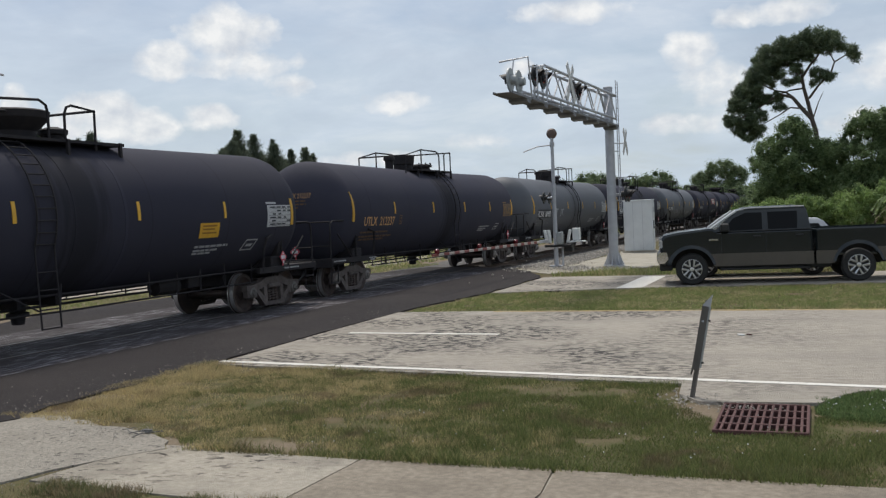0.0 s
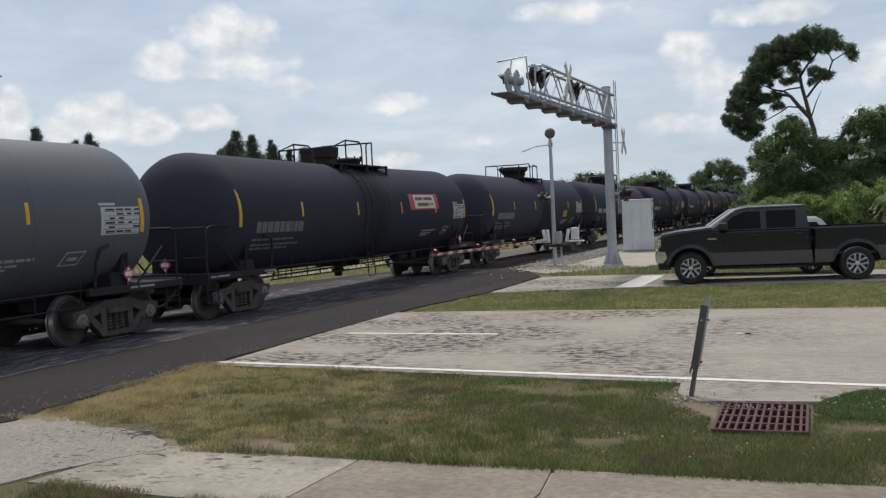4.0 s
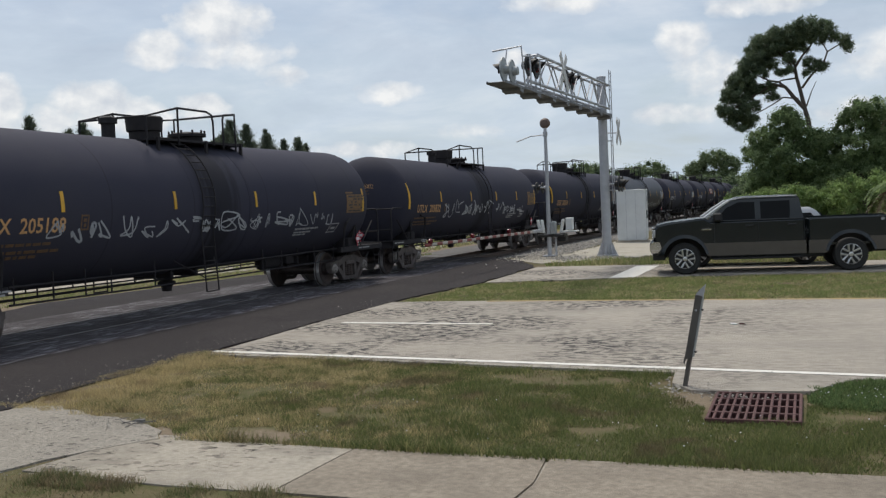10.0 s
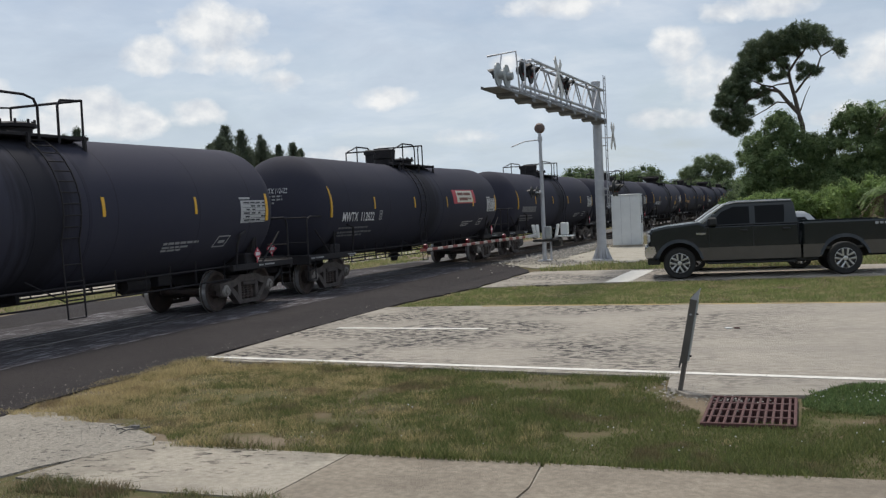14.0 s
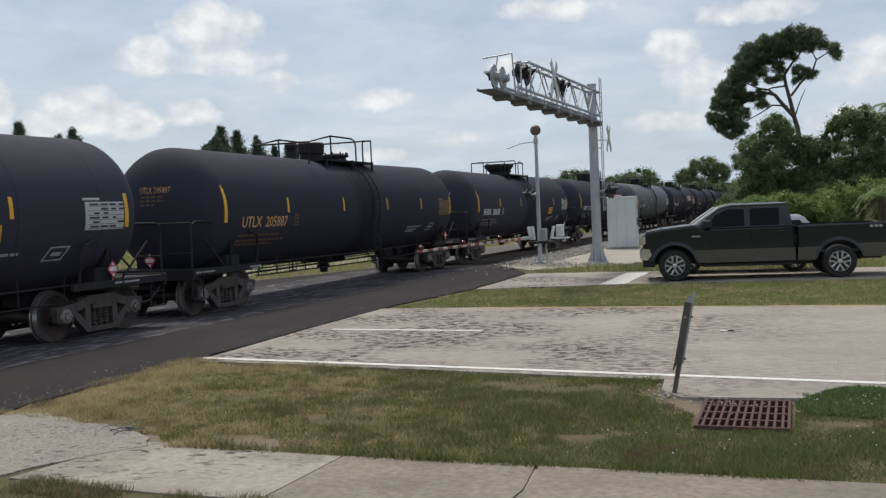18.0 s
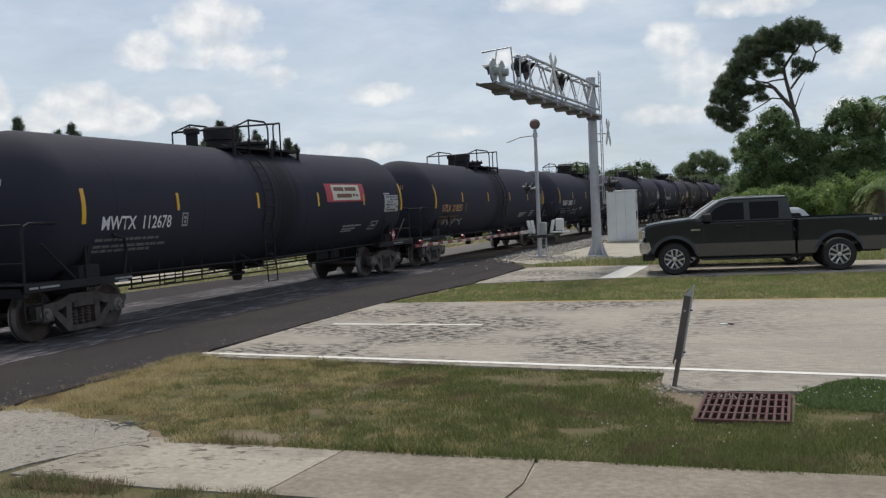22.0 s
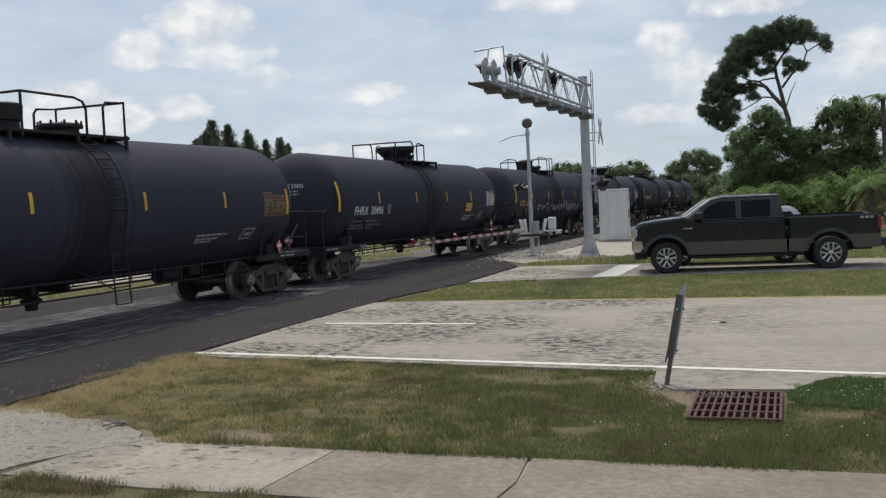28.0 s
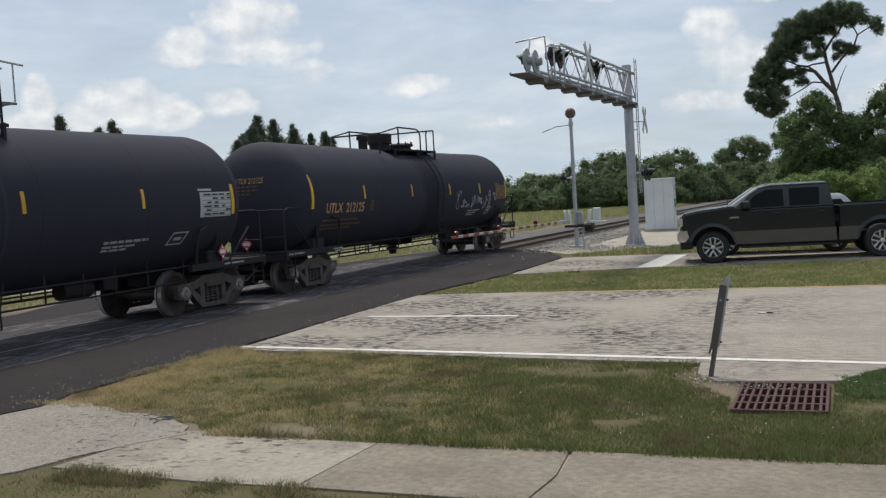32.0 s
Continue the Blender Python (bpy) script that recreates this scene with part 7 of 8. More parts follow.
def pine():
    """Tall slash pine with a forked trunk and a one-sided crown of needle tufts."""
    t = thing("pine_tree", None, Matrix.Translation((0.12, 70, 0)), "tall pine tree with forked trunk and clumped needles", "tree", group="trees and shrubs")
    P = lambda u, v, y=0.0: ((u - 535) * 0.0164, y, 7.02 - (v - 450) * 0.01744)
    m = Mesh()
    limb(m, [P(560, 820), P(548, 600), P(536, 460), P(525, 420), P(510, 350), P(495, 290), P(490, 250), P(520, 205, 0.3), P(552, 170, 0.4), P(575, 120, 0.4)], 0.202, 0.040, 10)
    limb(m, [P(521, 410), P(485, 370, -0.2), P(450, 325, -0.4), P(400, 312, -0.5), P(340, 345, -0.7), P(285, 375, -0.8), P(240, 400, -0.8)], 0.151, 0.032, 8)
    limb(m, [P(450, 325, -0.4), P(425, 300, 0.3), P(385, 290, 0.5), P(335, 262, 0.8), P(290, 250, 0.9)], 0.086, 0.024)
    limb(m, [P(497, 292), P(440, 292, 0.6), P(390, 305, 0.8), P(330, 300, 1.0)], 0.065, 0.024)
    limb(m, [P(493, 280), P(470, 235, -0.5), P(430, 195, -0.7), P(380, 160, -0.8)], 0.072, 0.024)
    limb(m, [P(490, 250), P(480, 200, 0.4), P(465, 140, 0.5)], 0.058, 0.024)
    limb(m, [P(515, 332), P(550, 290, -0.3), P(600, 245, -0.5), P(615, 205, -0.5), P(650, 186, -0.4), P(682, 172, -0.4)], 0.086, 0.024)
    limb(m, [P(615, 205, -0.5), P(600, 165, 0.3), P(578, 140, 0.4)], 0.050, 0.016)
    limb(m, [P(530, 405), P(550, 350, 0.2), P(570, 310, 0.2)], 0.050, 0.016)
    limb(m, [P(500, 372), P(440, 360, 0.5), P(395, 385, 0.7), P(340, 410, 0.9), P(290, 430, 0.9)], 0.058, 0.024)
    part("trunk", m.data("trunk", M_BARK, True, 60), t, "bare forked trunk and limbs")
    cs, rs = [], []                              # tufts: middle and half sizes across the crown
    spec = ((540, 95, 45, 26), (600, 105, 38, 26), (480, 110, 45, 28), (420, 125, 45, 28), (368, 142, 42, 28), (330, 168, 30, 26), (648, 146, 24, 14), (685, 165, 22, 18), (690, 190, 14, 12),
            (350, 205, 48, 28), (420, 175, 45, 24), (480, 160, 40, 24), (300, 240, 42, 28), (262, 272, 32, 26), (352, 258, 36, 18), (402, 228, 30, 14), (462, 215, 34, 14),
            (560, 240, 36, 20), (597, 262, 16, 16), (540, 268, 18, 12), (248, 312, 42, 28), (302, 302, 38, 22), (222, 348, 32, 26), (280, 352, 44, 24), (342, 328, 38, 18), (385, 318, 26, 12),
            (208, 402, 36, 22), (260, 400, 44, 26), (312, 388, 36, 18), (250, 438, 40, 24), (278, 470, 26, 16), (312, 440, 30, 22), (402, 358, 26, 12), (470, 258, 26, 10), (520, 140, 38, 20), (572, 145, 34, 20), (440, 150, 38, 22), (522, 176, 22, 12), (622, 128, 24, 16), (390, 182, 38, 20), (320, 205, 34, 22), (430, 262, 24, 10), (300, 275, 30, 18))
    for u, v, ru, rv in spec:
        for _ in range(max(4, int(ru * rv / 50))):
            a = rng.uniform(0, 2 * math.pi)
            q = math.sqrt(rng.uniform(0, 1))
            cs.append(P(u + (ru - 4) * q * math.cos(a), v + (rv - 4) * q * math.sin(a), rng.uniform(-1.5, 1.5)))
            rs.append(rng.uniform(0.20, 0.36))
    part("crown", leaf_mesh("crown", cs, rs, 150, 0.042, M_NEEDLE, 0.8, 0.5, True, 5.5), t, "clumps of dark green needles")


pine()
dark, lite = "dense dark green broadleaf tree", "bright green shrub of the thicket"
bush("broadleaf_tree", (-1.4, 67, 0), [(0.0, 0, 6.5, 1.1, 1.2, 1.0), (0.6, 0.2, 6.7, 0.7, 1.0, 0.9), (-1.2, 0, 5.6, 1.0, 1.3, 1.0), (1.6, 0, 5.6, 0.9, 1.2, 0.7), (2.3, 0, 5.3, 0.8, 1.2, 0.8), (-1.9, 0, 4.7, 0.7, 1.2, 0.8), (0.2, -0.3, 4.2, 2.5, 1.5, 1.6), (0, -0.3, 2.6, 2.6, 1.5, 1.6)], 380, 0.35, 0.65, 120, 0.105, M_LEAF, dark, "tree")
bush("broadleaf_tree", (3.2, 66.5, 0), [(-0.3, 0, 6.7, 0.8, 1.1, 1.0), (0.7, 0.2, 6.8, 0.9, 1.2, 0.9), (-1.0, 0, 5.9, 0.6, 1.0, 0.8), (-2.0, 0.3, 4.9, 0.9, 1.2, 1.1), (1.7, 0, 6.2, 1.0, 1.2, 1.2), (0.2, -0.3, 4.6, 1.9, 1.5, 1.5), (0, -0.4, 2.9, 2.6, 1.5, 1.7)], 380, 0.35, 0.65, 120, 0.105, M_LEAF, dark, "tree")
bush("broadleaf_tree", (8.6, 66, 0), [(0, 0, 6.0, 2.0, 1.6, 2.0), (2.6, 0, 5.0, 2.4, 1.6, 2.4), (0, -0.4, 3.2, 2.8, 1.6, 2.4)], 130, 0.4, 0.8, 90, 0.15, M_LEAF, dark, "tree")
for x, y, h, w in ((-3.4, 61, 2.3, 1.6), (-1.2, 60, 2.7, 1.8), (1.0, 60.5, 2.5, 1.7), (3.0, 59, 3.0, 1.9), (5.2, 58.5, 3.4, 2.0), (7.6, 58, 3.7, 2.2), (10.2, 57.5, 3.6, 2.2), (13.0, 57, 3.6, 2.4)):
    bush("shrub", (x, y, 0), [(0, 0, h * 0.42, w * 0.85, 1.1, h * 0.42), (0.3 * w, 0.2, h * 0.66, w * 0.55, 0.9, h * 0.34), (-0.4 * w, -0.2, h * 0.55, w * 0.5, 0.9, h * 0.36)], 70, 0.28, 0.55, 110, 0.085, M_LEAF2, lite, "shrub")
for x, y, h, w in ((-4.9, 72, 1.5, 1.2), (-4.2, 64, 1.3, 0.9), (-5.4, 78, 2.0, 1.2)):
    bush("shrub", (x, y, 0), [(0, 0, h * 0.45, w, 0.8, h * 0.45)], 22, 0.22, 0.42, 60, 0.11, M_LEAF2, lite, "shrub")
bush("broadleaf_tree", (-16.4, 185, 0), [(0.2, 0, 8.9, 2.6, 2.4, 1.7), (-2.9, 0, 6.6, 2.0, 2.2, 1.9), (3.0, 0, 7.1, 2.0, 2.2, 1.9), (0, 0, 3.6, 5.2, 2.6, 3.2)], 300, 0.7, 1.2, 120, 0.20, M_LEAF3, dark, "tree")


def palm(x, y, h, live=False):
    """A palm: low with drooping dead fronds, or tall and green."""
    t = thing("palm", None, Matrix.Translation((x, y, 0)), "tall dark green fan palm above the thicket" if live else "low palm with brown drooping dead fronds", "palm", group="trees and shrubs")
    part("trunk", limb(Mesh(), [(0, 0, -0.05), (0.05, 0, h * 0.5), (0, 0, h)], 0.16, 0.13, 9).data("trunk", M_BARK), t)
    rnd = random.Random(int(x * 10))
    for k in range(26):
        a = rnd.uniform(0, 2 * math.pi)
        dead = k < (3 if live else 15)
        m = Mesh()
        L, droop = rnd.uniform(0.9, 1.5), (rnd.uniform(1.2, 1.9) if dead else rnd.uniform(0.2, 0.9))
        pts = [(L * s, 0, h + 0.25 * math.sin(3 * s) * (0 if dead else 1.6) - droop * s * s) for s in (0, 0.35, 0.7, 1.0)]
        for (xa, _, za), (xb, _, zb) in zip(pts, pts[1:]):
            for q in range(4):
                f = q / 4
                px, pz = xa + (xb - xa) * f, za + (zb - za) * f
                for s in (-1, 1):
                    w = 0.42 * (1 - 0.5 * px / L)
                    m.add([(px - 0.03, 0, pz), (px + 0.03, 0, pz), (px + 0.16, s * w, pz - 0.18)], [(0, 1, 2)])
        ob = part("frond", raw("frond", m.v, m.f, M_DEAD if dead else M_LEAF), t, "dead brown frond" if dead else "")
        ob.matrix_basis = Matrix.Rotation(a, 4, "Z")


M_DEAD = leaf_mat("dead_fronds", (0.07, 0.045, 0.03), (0.17, 0.115, 0.075), through=0.1)
palm(3.7, 50, 2.0)
palm(4.6, 50.6, 2.3)
palm(7.4, 52.4, 1.9)
palm(5.6, 65.0, 7.4, True)
palm(6.9, 65.6, 7.0, True)


def conifer(x, y, h, w, seed):
    """A narrow dark casuarina-like conifer."""
    rnd = random.Random(seed)
    t = thing("conifer_tree", None, Matrix.Translation((x, y, 0)), "dark feathery conifer beyond the train", "tree", group="trees and shrubs")
    part("trunk", limb(Mesh(), [(0, 0, -0.1), (0.1, 0, h * 0.5), (0, 0, h * 0.96)], 0.22, 0.03, 7).data("trunk", M_BARK), t)
    g = np.random.default_rng(seed)
    n, m = int(200 * w), 26
    f = np.repeat(g.uniform(0.06, 0.97, n) ** 0.85, m)
    a = np.repeat(g.uniform(0, 2 * np.pi, n), m)
    lobe = np.repeat(g.uniform(0.45, 1.15, n), m)
    L = 1.75 * w * (1.0 - f) ** 0.8 * lobe
    s = g.uniform(0.15, 1.0, n * m)
    pos = np.stack([L * s * np.cos(a), L * s * np.sin(a), h * f + L * s * 0.75], 1) + g.normal(0, 0.10, (n * m, 3))
    tip = np.stack([np.cos(a), np.sin(a), np.full(n * m, 1.5)], 1) + g.normal(0, 0.55, (n * m, 3))
    tip *= (0.16 + 0.22 * g.uniform(0, 1, n * m))[:, None] / np.linalg.norm(tip, axis=1)[:, None]
    side = np.cross(tip, g.normal(size=(n * m, 3)))
    side *= 0.032 / (np.linalg.norm(side, axis=1)[:, None] + 1e-9)
    v = np.stack([pos - side, pos + side, pos + tip], 1)
    me = bpy.data.meshes.new("crown")
    me.from_pydata(v.reshape(-1, 3).tolist(), [], np.arange(3 * n * m).reshape(-1, 3).tolist())
    me.materials.append(M_CONIFER)
    part("crown", me, t)


for k, (y, h, w) in enumerate(((60.0, 9.4, 1.3), (61.3, 10.9, 1.4), (62.8, 9.0, 1.3), (65.0, 9.6, 1.4), (66.4, 10.2, 1.3), (67.7, 11.0, 1.2), (69.0, 9.7, 1.3), (70.4, 10.4, 1.3),
                               (89.6, 11.4, 2.2), (91.6, 12.8, 2.2), (93.8, 12.3, 2.3), (95.8, 12.6, 2.2), (98.0, 11.6, 2.3), (100.2, 11.0, 2.0), (101.6, 12.6, 1.3), (103.2, 11.2, 1.6), (105.6, 11.4, 1.8), (108.6, 11.9, 1.7), (110.8, 11.2, 1.6),
                               (86.8, 9.8, 1.6), (52.5, 9.4, 1.3), (47.0, 9.8, 1.4), (41.0, 9.5, 1.4), (35.0, 9.6, 1.4))):
    conifer(-60 + 1.2 * math.sin(k * 1.7), y, h, w, 30 + k)


rnd_c = random.Random(77)
for k in range(15):
    conifer(-61 + rnd_c.uniform(-1.5, 1.5), 88.6 + 1.15 * k, rnd_c.uniform(8.8, 11.2) - (0.6 if k > 10 else 0), rnd_c.uniform(2.3, 3.2), 90 + k)
for k in range(11):
    conifer(-60 + rnd_c.uniform(-1.2, 1.2), 53.0 + 1.15 * k, rnd_c.uniform(7.9, 9.0), rnd_c.uniform(1.5, 2.0), 120 + k)


def tree_line():
    """The far wood's edge beyond the field."""
    rnd = random.Random(11)
    prof = ((-48, 4.2), (-44, 4.8), (-40, 5.0), (-36, 5.0), (-32.5, 6.8), (-29, 7.4), (-26, 7.2), (-22.5, 6.6), (-19.5, 7.2), (-16.5, 5.2), (-13, 5.0), (-9, 5.0), (-5, 5.2), (-1, 6), (4, 7), (9, 7.5), (14, 8), (20, 8), (26, 8))
    rows = [(x, h, 0) for x, h in prof] + [(x + 1.9, h * 0.62, -6) for x, h in prof if x < 12] + [(x - 1.0, h * 1.02, 9) for x, h in prof if x < 12]
    for i, (x, h, back) in enumerate(rows):
        y = 128 + back + rnd.uniform(-4, 5) + (14 if -16 < x < -6 else 0)
        w = 2.6
        bush("broadleaf_tree", (x, y, 0), [(0, 0, h * 0.66, w, 1.8, h * 0.32), (w * 0.5, -0.6, h * 0.28, w * 1.1, 1.8, h * 0.30), (-w * 0.6, -0.6, h * 0.3, w, 1.8, h * 0.32)],
             130, 0.55, 1.0, 75, 0.17, M_LEAF3, "dark green tree at the far wood's edge", "tree")


tree_line()


def far_wood():
    """Distant woods that close the horizon."""
    cs, rs = [], []
    for k in range(520):
        a = 2 * math.pi * k / 520 + rng.uniform(-0.01, 0.01)
        d = rng.uniform(300, 380)
        for _ in range(2):
            h = rng.uniform(2, 6.5)
            cs.append((d * math.sin(a) + rng.uniform(-3, 3), d * math.cos(a) + rng.uniform(-3, 3), h))
            rs.append(rng.uniform(2.2, 4.0))
    thing("far_wood", leaf_mesh("far_wood", cs, rs, 34, 1.1, M_LEAF, 0.9), I4, "distant dark green woods along the horizon", "woods", kind="stuff")
    core = core_mesh("far_wood_shade", cs, rs, M_LEAF, 0.95, 0.85)
    thing("far_wood", core, I4, "distant dark green woods along the horizon", "woods", kind="stuff")


far_wood()



def far_house():
    h = thing("house", None, pose(-41, 139, 0, 0, 0, 12), "small white house half hidden by trees", "house")
    part("wall", Mesh().box(-3.5, 3.5, -2.5, 2.5, -0.1, 3.1, 0.02).data("wall", M_BUILD), h)
    part("roof", Mesh().slab([(-3.9, 3.1), (3.9, 3.1), (2.6, 4.5), (-2.6, 4.5)], -2.9, 2.9, "y").data("roof", M_ALU), h, "pale metal roof")
    for x in (-2.0, 1.2):
        part("window", Mesh().box(x, x + 1.0, -2.53, -2.5, 1.1, 2.3, 0.01).data("window", M_GLASS), h, "dark window")


far_house()
# ---------------------------------------------------------------- grass


def grass_mat(name, green, green2, straw, bias=0.0, slope=-0.062, dead=0.75):
    m = bpy.data.materials.new(name)
    m.use_nodes = True
    t = m.node_tree
    b = t.nodes["Principled BSDF"]
    geo = t.nodes.new("ShaderNodeNewGeometry")
    co = t.nodes.new("ShaderNodeTexCoord")
    f = mth(t, "ADD", mth(t, "MULTIPLY", noise_tex(t, co.outputs["Object"], 0.8, 5, 0.65), 1.1), mth(t, "MULTIPLY", mth(t, "SUBTRACT", noise_tex(t, co.outputs["Object"], 3.2, 5, 0.65), 0.5), 0.9))
    sep = t.nodes.new("ShaderNodeSeparateXYZ")
    t.links.new(co.outputs["Object"], sep.inputs[0])
    dry = mth(t, "MULTIPLY_ADD", sep.outputs[0], slope, -0.30 + bias)          # drier towards the asphalt
    k = mth(t, "ADD", mth(t, "ADD", f, dry), mth(t, "MULTIPLY", mth(t, "SUBTRACT", geo.outputs["Random Per Island"], 0.5), 0.34))
    g = mixc(t, geo.outputs["Random Per Island"], green, green2)
    col = mixc(t, ramp(t, k, [(0.30, 0.0), (0.60, 1.0)]), g, straw)
    tuft = ramp(t, noise_tex(t, co.outputs["Object"], 1.25, 5, 0.62, 0.4), [(0.545, 0.0), (0.645, 1.0)])
    col = mixc(t, mth(t, "MULTIPLY", tuft, dead), col, (0.165, 0.118, 0.080))
    hsv = t.nodes.new("ShaderNodeHueSaturation")
    t.links.new(col, hsv.inputs["Color"])
    t.links.new(mth(t, "MULTIPLY_ADD", mth(t, "FRACT", mth(t, "MULTIPLY", geo.outputs["Random Per Island"], 17.0)), 0.7, 0.65), hsv.inputs["Value"])
    col = hsv.outputs[0]
    t.links.new(col, b.inputs["Base Color"])
    b.inputs["Roughness"].default_value = 0.7
    b.inputs["Specular IOR Level"].default_value = 0.25
    tr = t.nodes.new("ShaderNodeBsdfTranslucent")
    t.links.new(col, tr.inputs[0])
    mx = t.nodes.new("ShaderNodeMixShader")
    mx.inputs[0].default_value = 0.45
    t.links.new(b.outputs[0], mx.inputs[1])
    t.links.new(tr.outputs[0], mx.inputs[2])
    t.links.new(mx.outputs[0], t.nodes["Material Output"].inputs[0])
    return m


M_GRASS = grass_mat("lawn_blades", (0.098, 0.128, 0.044), (0.205, 0.225, 0.085), (0.50, 0.41, 0.220), -0.225, -0.076, 0.65)
M_GRASS3 = grass_mat("rough_verge_blades", (0.105, 0.135, 0.052), (0.20, 0.22, 0.095), (0.30, 0.235, 0.15), 0.16, 0.0, 0.6)
M_CLOVER = grass_mat("clover_leaves", (0.085, 0.140, 0.050), (0.18, 0.24, 0.095), (0.20, 0.21, 0.09), -0.25, 0.0, 0.1)
M_GRASS2 = grass_mat("median_blades", (0.180, 0.235, 0.078), (0.30, 0.335, 0.130), (0.46, 0.40, 0.22), 0.12, 0.0, 0.3)


def inside(x, y, poly):
    r = np.zeros(len(x), bool)
    n = len(poly)
    for i in range(n):
        (x0, y0), (x1, y1) = poly[i], poly[(i + 1) % n]
        if y0 == y1:
            continue
        c = ((y0 > y) != (y1 > y)) & (x < (x1 - x0) * (y - y0) / (y1 - y0) + x0)
        r ^= c
    return r


def value_noise(x, y, s, seed):
    """Smooth random field for patchiness."""
    g = np.random.default_rng(seed).uniform(0, 1, (64, 64))
    u, v = x * s + 31.7, y * s + 17.3
    i, j = np.floor(u).astype(int), np.floor(v).astype(int)
    fu, fv = u - i, v - j
    fu, fv = fu * fu * (3 - 2 * fu), fv * fv * (3 - 2 * fv)
    a, b, c, d = g[i % 64, j % 64], g[(i + 1) % 64, j % 64], g[i % 64, (j + 1) % 64], g[(i + 1) % 64, (j + 1) % 64]
    return (a * (1 - fu) + b * fu) * (1 - fv) + (c * (1 - fu) + d * fu) * fv


def lawn(name, poly, count, h0, h1, width, material, holes=(), bare=0.25, label="short mown grass, green with dry patches"):
    xs, ys = [p[0] for p in poly], [p[1] for p in poly]
    x = rng.uniform(min(xs), max(xs), count)
    y = rng.uniform(min(ys), max(ys), count)
    keep = inside(x, y, poly)
    for h in holes:
        keep &= ~inside(x, y, h)
    thick = 0.5 * value_noise(x, y, 0.9, 3) + 0.5 * value_noise(x, y, 3.1, 4)
    keep &= rng.uniform(0, 1, count) < np.clip((thick - bare) * 3.2, 0.03, 1)
    x, y, thick = x[keep], y[keep], thick[keep]
    n = len(x)
    h = rng.uniform(h0, h1, n) * (0.35 + 1.3 * value_noise(x, y, 2.3, 9) ** 1.3 + 0.4 * thick)
    a = rng.uniform(0, 2 * np.pi, n)
    lean = rng.uniform(0.15, 1.1, n) * h
    b = rng.uniform(0, 2 * np.pi, n)
    w = width * rng.uniform(0.6, 1.4, n)
    z0 = np.full(n, -0.03)
    v = np.stack([np.stack([x - w * np.cos(a), y - w * np.sin(a), z0], 1), np.stack([x + w * np.cos(a), y + w * np.sin(a), z0], 1),
                  np.stack([x + lean * np.cos(b), y + lean * np.sin(b), z0 + h], 1)], 1)
    me = bpy.data.meshes.new(name)
    me.from_pydata(v.reshape(-1, 3).tolist(), [], np.arange(3 * n).reshape(-1, 3).tolist())
    me.materials.append(material)
    thing(name, me, I4, label, "grass", kind="stuff")


DRAIN = [(-0.98, 8.97), (-0.08, 8.97), (-0.06, 10.25), (-1.02, 10.25)]
BARE = [rough_edge(o, 0.08, 0.05, 40 + i) for i, o in enumerate((
    [(-7.15, 8.25), (-6.72, 8.38), (-6.1, 7.75), (-5.8, 7.4), (-6.2, 7.4), (-6.6, 7.55)], [(-5.35, 7.85), (-4.95, 8.0), (-4.55, 7.75), (-4.4, 7.36), (-5.0, 7.36)],
    [(-4.95, 8.9), (-4.68, 8.95), (-4.4, 8.5), (-4.6, 8.35)], [(-2.1, 8.45), (-1.7, 8.5), (-1.6, 8.3), (-2.0, 8.25)]))]
SHOULDER = rough_edge([(-1.7, 10.35), (-1.5, 11.3), (0.30, 11.3), (0.12, 10.6), (0.0, 10.2), (-0.05, 9.7), (-1.0, 9.5), (-1.2, 9.9)], 0.1, 0.08, 22)
lawn("lawn_grass", rough_edge([(-8.75, 8.3), (-8.7, 12.0), (-8.4, 12.15), (-4.7, 11.68), (-1.4, 11.3), (1.0, 11.15), (8, 10.95), (8, 7.38), (-5.2, 7.40), (-6.0, 7.75), (-7.0, 8.0), (-7.9, 8.2)], 0.12, 0.09, 21), 520000, 0.015, 0.062, 0.0036, M_GRASS, (DRAIN, SHOULDER, *BARE), 0.13)
lawn("verge_grass", [(-6.3, 3.5), (-6.2, 6.08), (-4.7, 5.98), (1.0, 6.0), (8, 6.0), (8, 3.5)], 90000, 0.015, 0.05, 0.0036, M_GRASS3, (), 0.24, "tufted grass along the pavement's edge")
lawn("edge_grass", [(-6.0, 5.80), (8, 5.82), (8, 6.10), (-4.7, 6.08), (-6.0, 6.16)], 34000, 0.02, 0.08, 0.0036, M_GRASS3, (), 0.26, "grass creeping over the pavement's edge")
lawn("edge_grass", [(-6.0, 7.30), (8, 7.26), (8, 7.48), (-5.6, 7.50)], 20000, 0.03, 0.10, 0.0045, M_GRASS, (DRAIN,), 0.30, "grass creeping over the pavement's edge")
lawn("median_grass", [(-8.5, 19.35), (-6.5, 19.42), (20, 19.6), (20, 25.9), (2.0, 25.72), (-4.8, 24.8), (-8.0, 24.0)], 230000, 0.02, 0.055, 0.009, M_GRASS2, (), 0.12, "median strip of short green grass")
lawn("verge_grass", [(-8.0, 30.0), (-8.2, 31.4), (-5.4, 33.6), (-4.6, 36.0), (-5.2, 39), (-3, 44), (20, 44), (20, 30.1)], 90000, 0.05, 0.16, 0.014, M_GRASS2, (), 0.2, "rough grass beside the far carriageway")
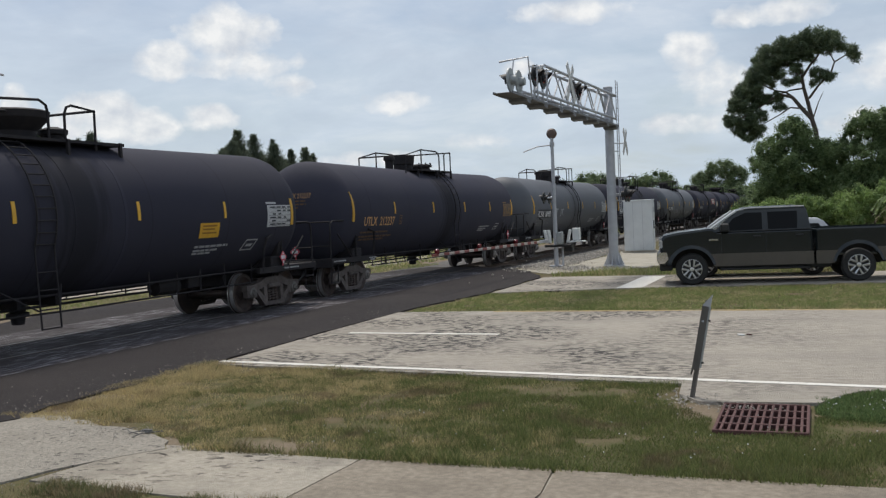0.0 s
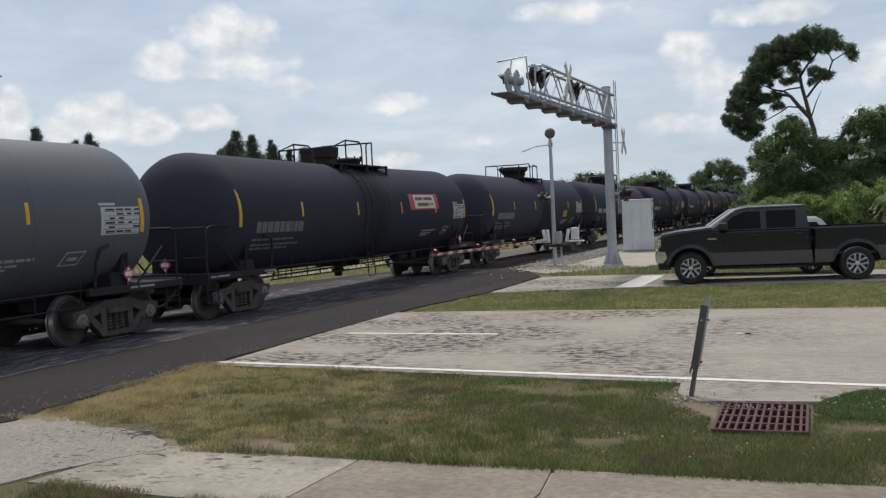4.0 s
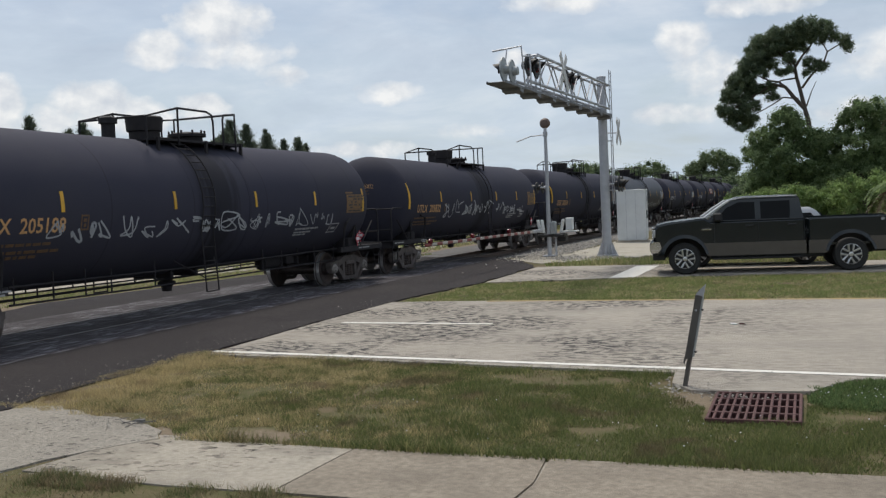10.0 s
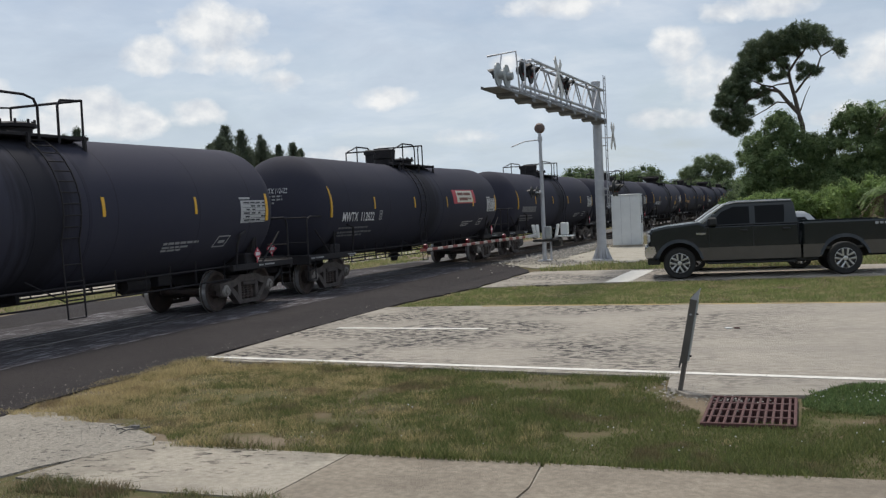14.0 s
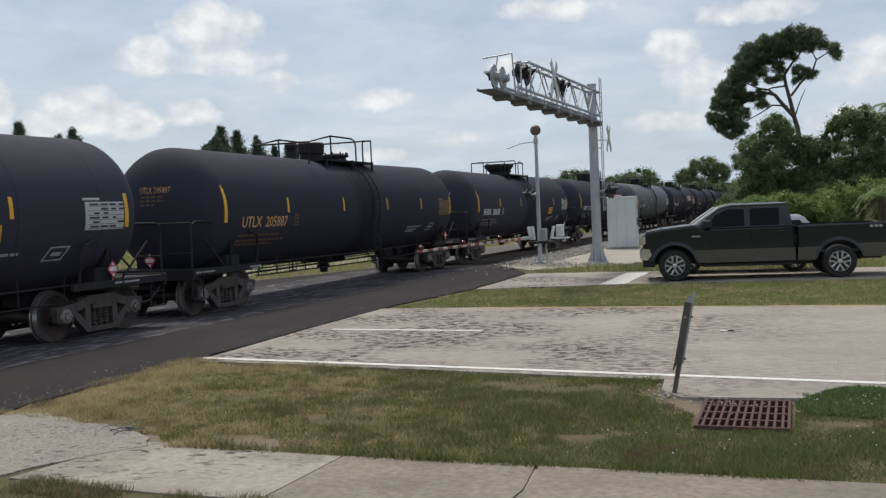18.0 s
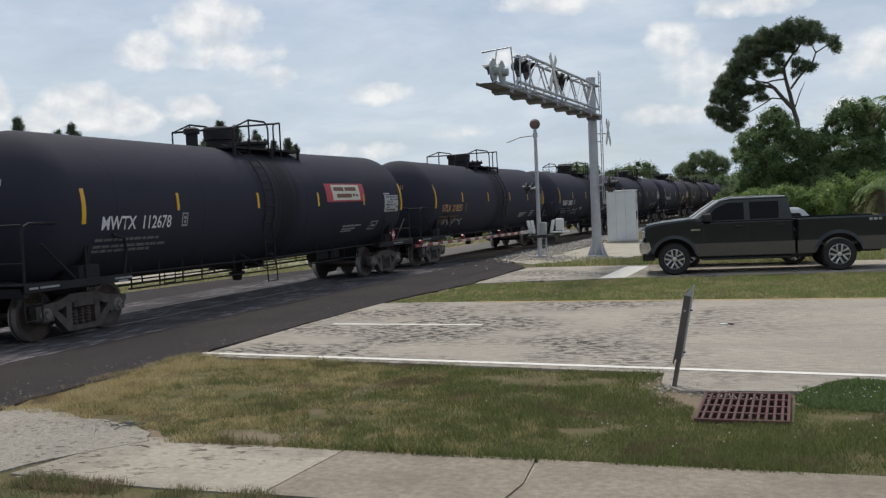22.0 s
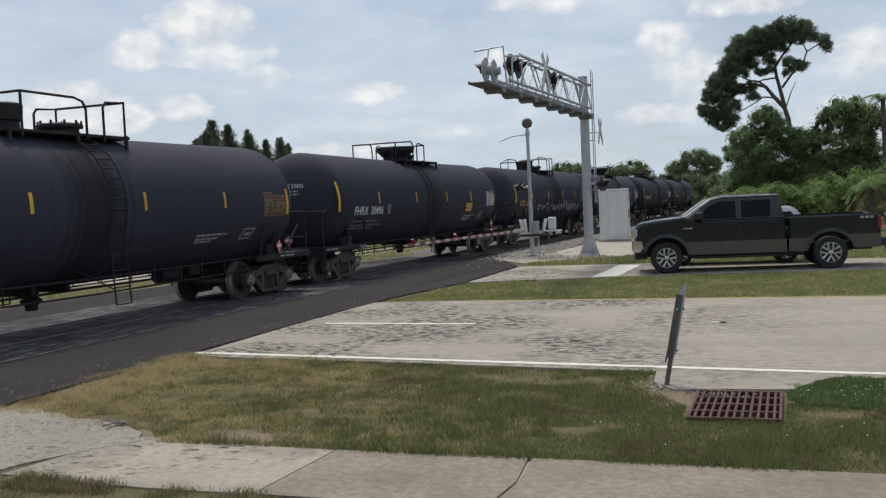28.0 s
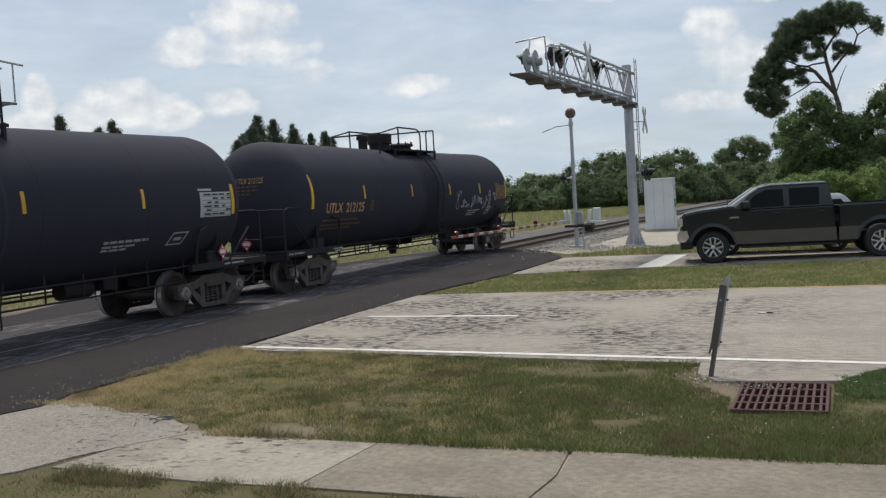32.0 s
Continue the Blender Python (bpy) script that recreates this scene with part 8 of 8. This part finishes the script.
lawn("verge_grass", [(-18.6, 8), (-18.9, 20), (-18.4, 24), (-17.9, 28), (-16.3, 34), (-15.6, 40), (-18, 40), (-19.2, 33), (-21.4, 24.5), (-24.6, 14)], 60000, 0.04, 0.12, 0.010, M_GRASS2, (), 0.1, "strip of grass beyond the track")
lawn("field_grass", [(-19.5, 31), (-17, 40), (-17, 120), (-50, 120), (-60, 31)], 120000, 0.06, 0.20, 0.03, M_GRASS2, (), 0.1, "mown green field beyond the track")

lawn("clover", rough_edge([(-0.05, 9.7), (-0.1, 10.2), (0.1, 10.6), (0.45, 10.95), (2.6, 10.85), (2.2, 9.9), (1.0, 9.5)], 0.12, 0.09, 27), 30000, 0.03, 0.075, 0.011, M_CLOVER, (DRAIN,), 0.1, "dark green clover beside the drain")


def clover_flowers():
    """Tiny white flower heads over the clover and in the lawn."""
    r = np.random.default_rng(83)
    vs, fs = [], []
    lump = np.array([(1, 0, 0), (0, 1, 0), (-1, 0, 0), (0, -1, 0), (0, 0, 1), (0, 0, -1)], float)
    tri = np.array([(0, 1, 4), (1, 2, 4), (2, 3, 4), (3, 0, 4), (1, 0, 5), (2, 1, 5), (3, 2, 5), (0, 3, 5)])
    spots = [(r.uniform(0.05, 2.4), r.uniform(9.75, 10.8)) for _ in range(130)] + [(r.uniform(-5.5, 2.5), r.uniform(7.6, 9.4)) for _ in range(60)]
    for x, y in spots:
        k = r.uniform(0.004, 0.008)
        fs += (tri + len(vs)).tolist()
        vs += [(x + a * k, y + b * k, r.uniform(0.03, 0.032) + c * k) for a, b, c in lump]
    thing("clover_flowers", raw("clover_flowers", vs, fs, M_STENCIL), I4, "tiny white clover flowers in the grass", "flowers", kind="stuff")


clover_flowers()


def motions():
    """The train rolls by, a little slower towards the end, its wheels turning while they are near."""
    for car, n in TRAIN:
        walk(car, [(t, place(n, t)) for t in range(33)])
    for wheel, n, y in WHEELS:
        f0 = max(0, min(960, math.floor(30 * (LENGTH * n - 45) / SPEED)))
        f1 = max(0, min(960, math.ceil(30 * (LENGTH * n + 28) / SPEED)))
        rows = [(f / 30, pose(0, y, 0.46, math.degrees((along(n, f0 / 30) - along(n, f / 30)) / 0.457) % 360)) for f in range(f0, f1 + 1)]
        if f0 > 0:
            rows.insert(0, (0.0, rows[0][1]))
        if f1 < 960:
            rows.append((32.0, rows[-1][1]))
        walk(wheel, rows)


motions()
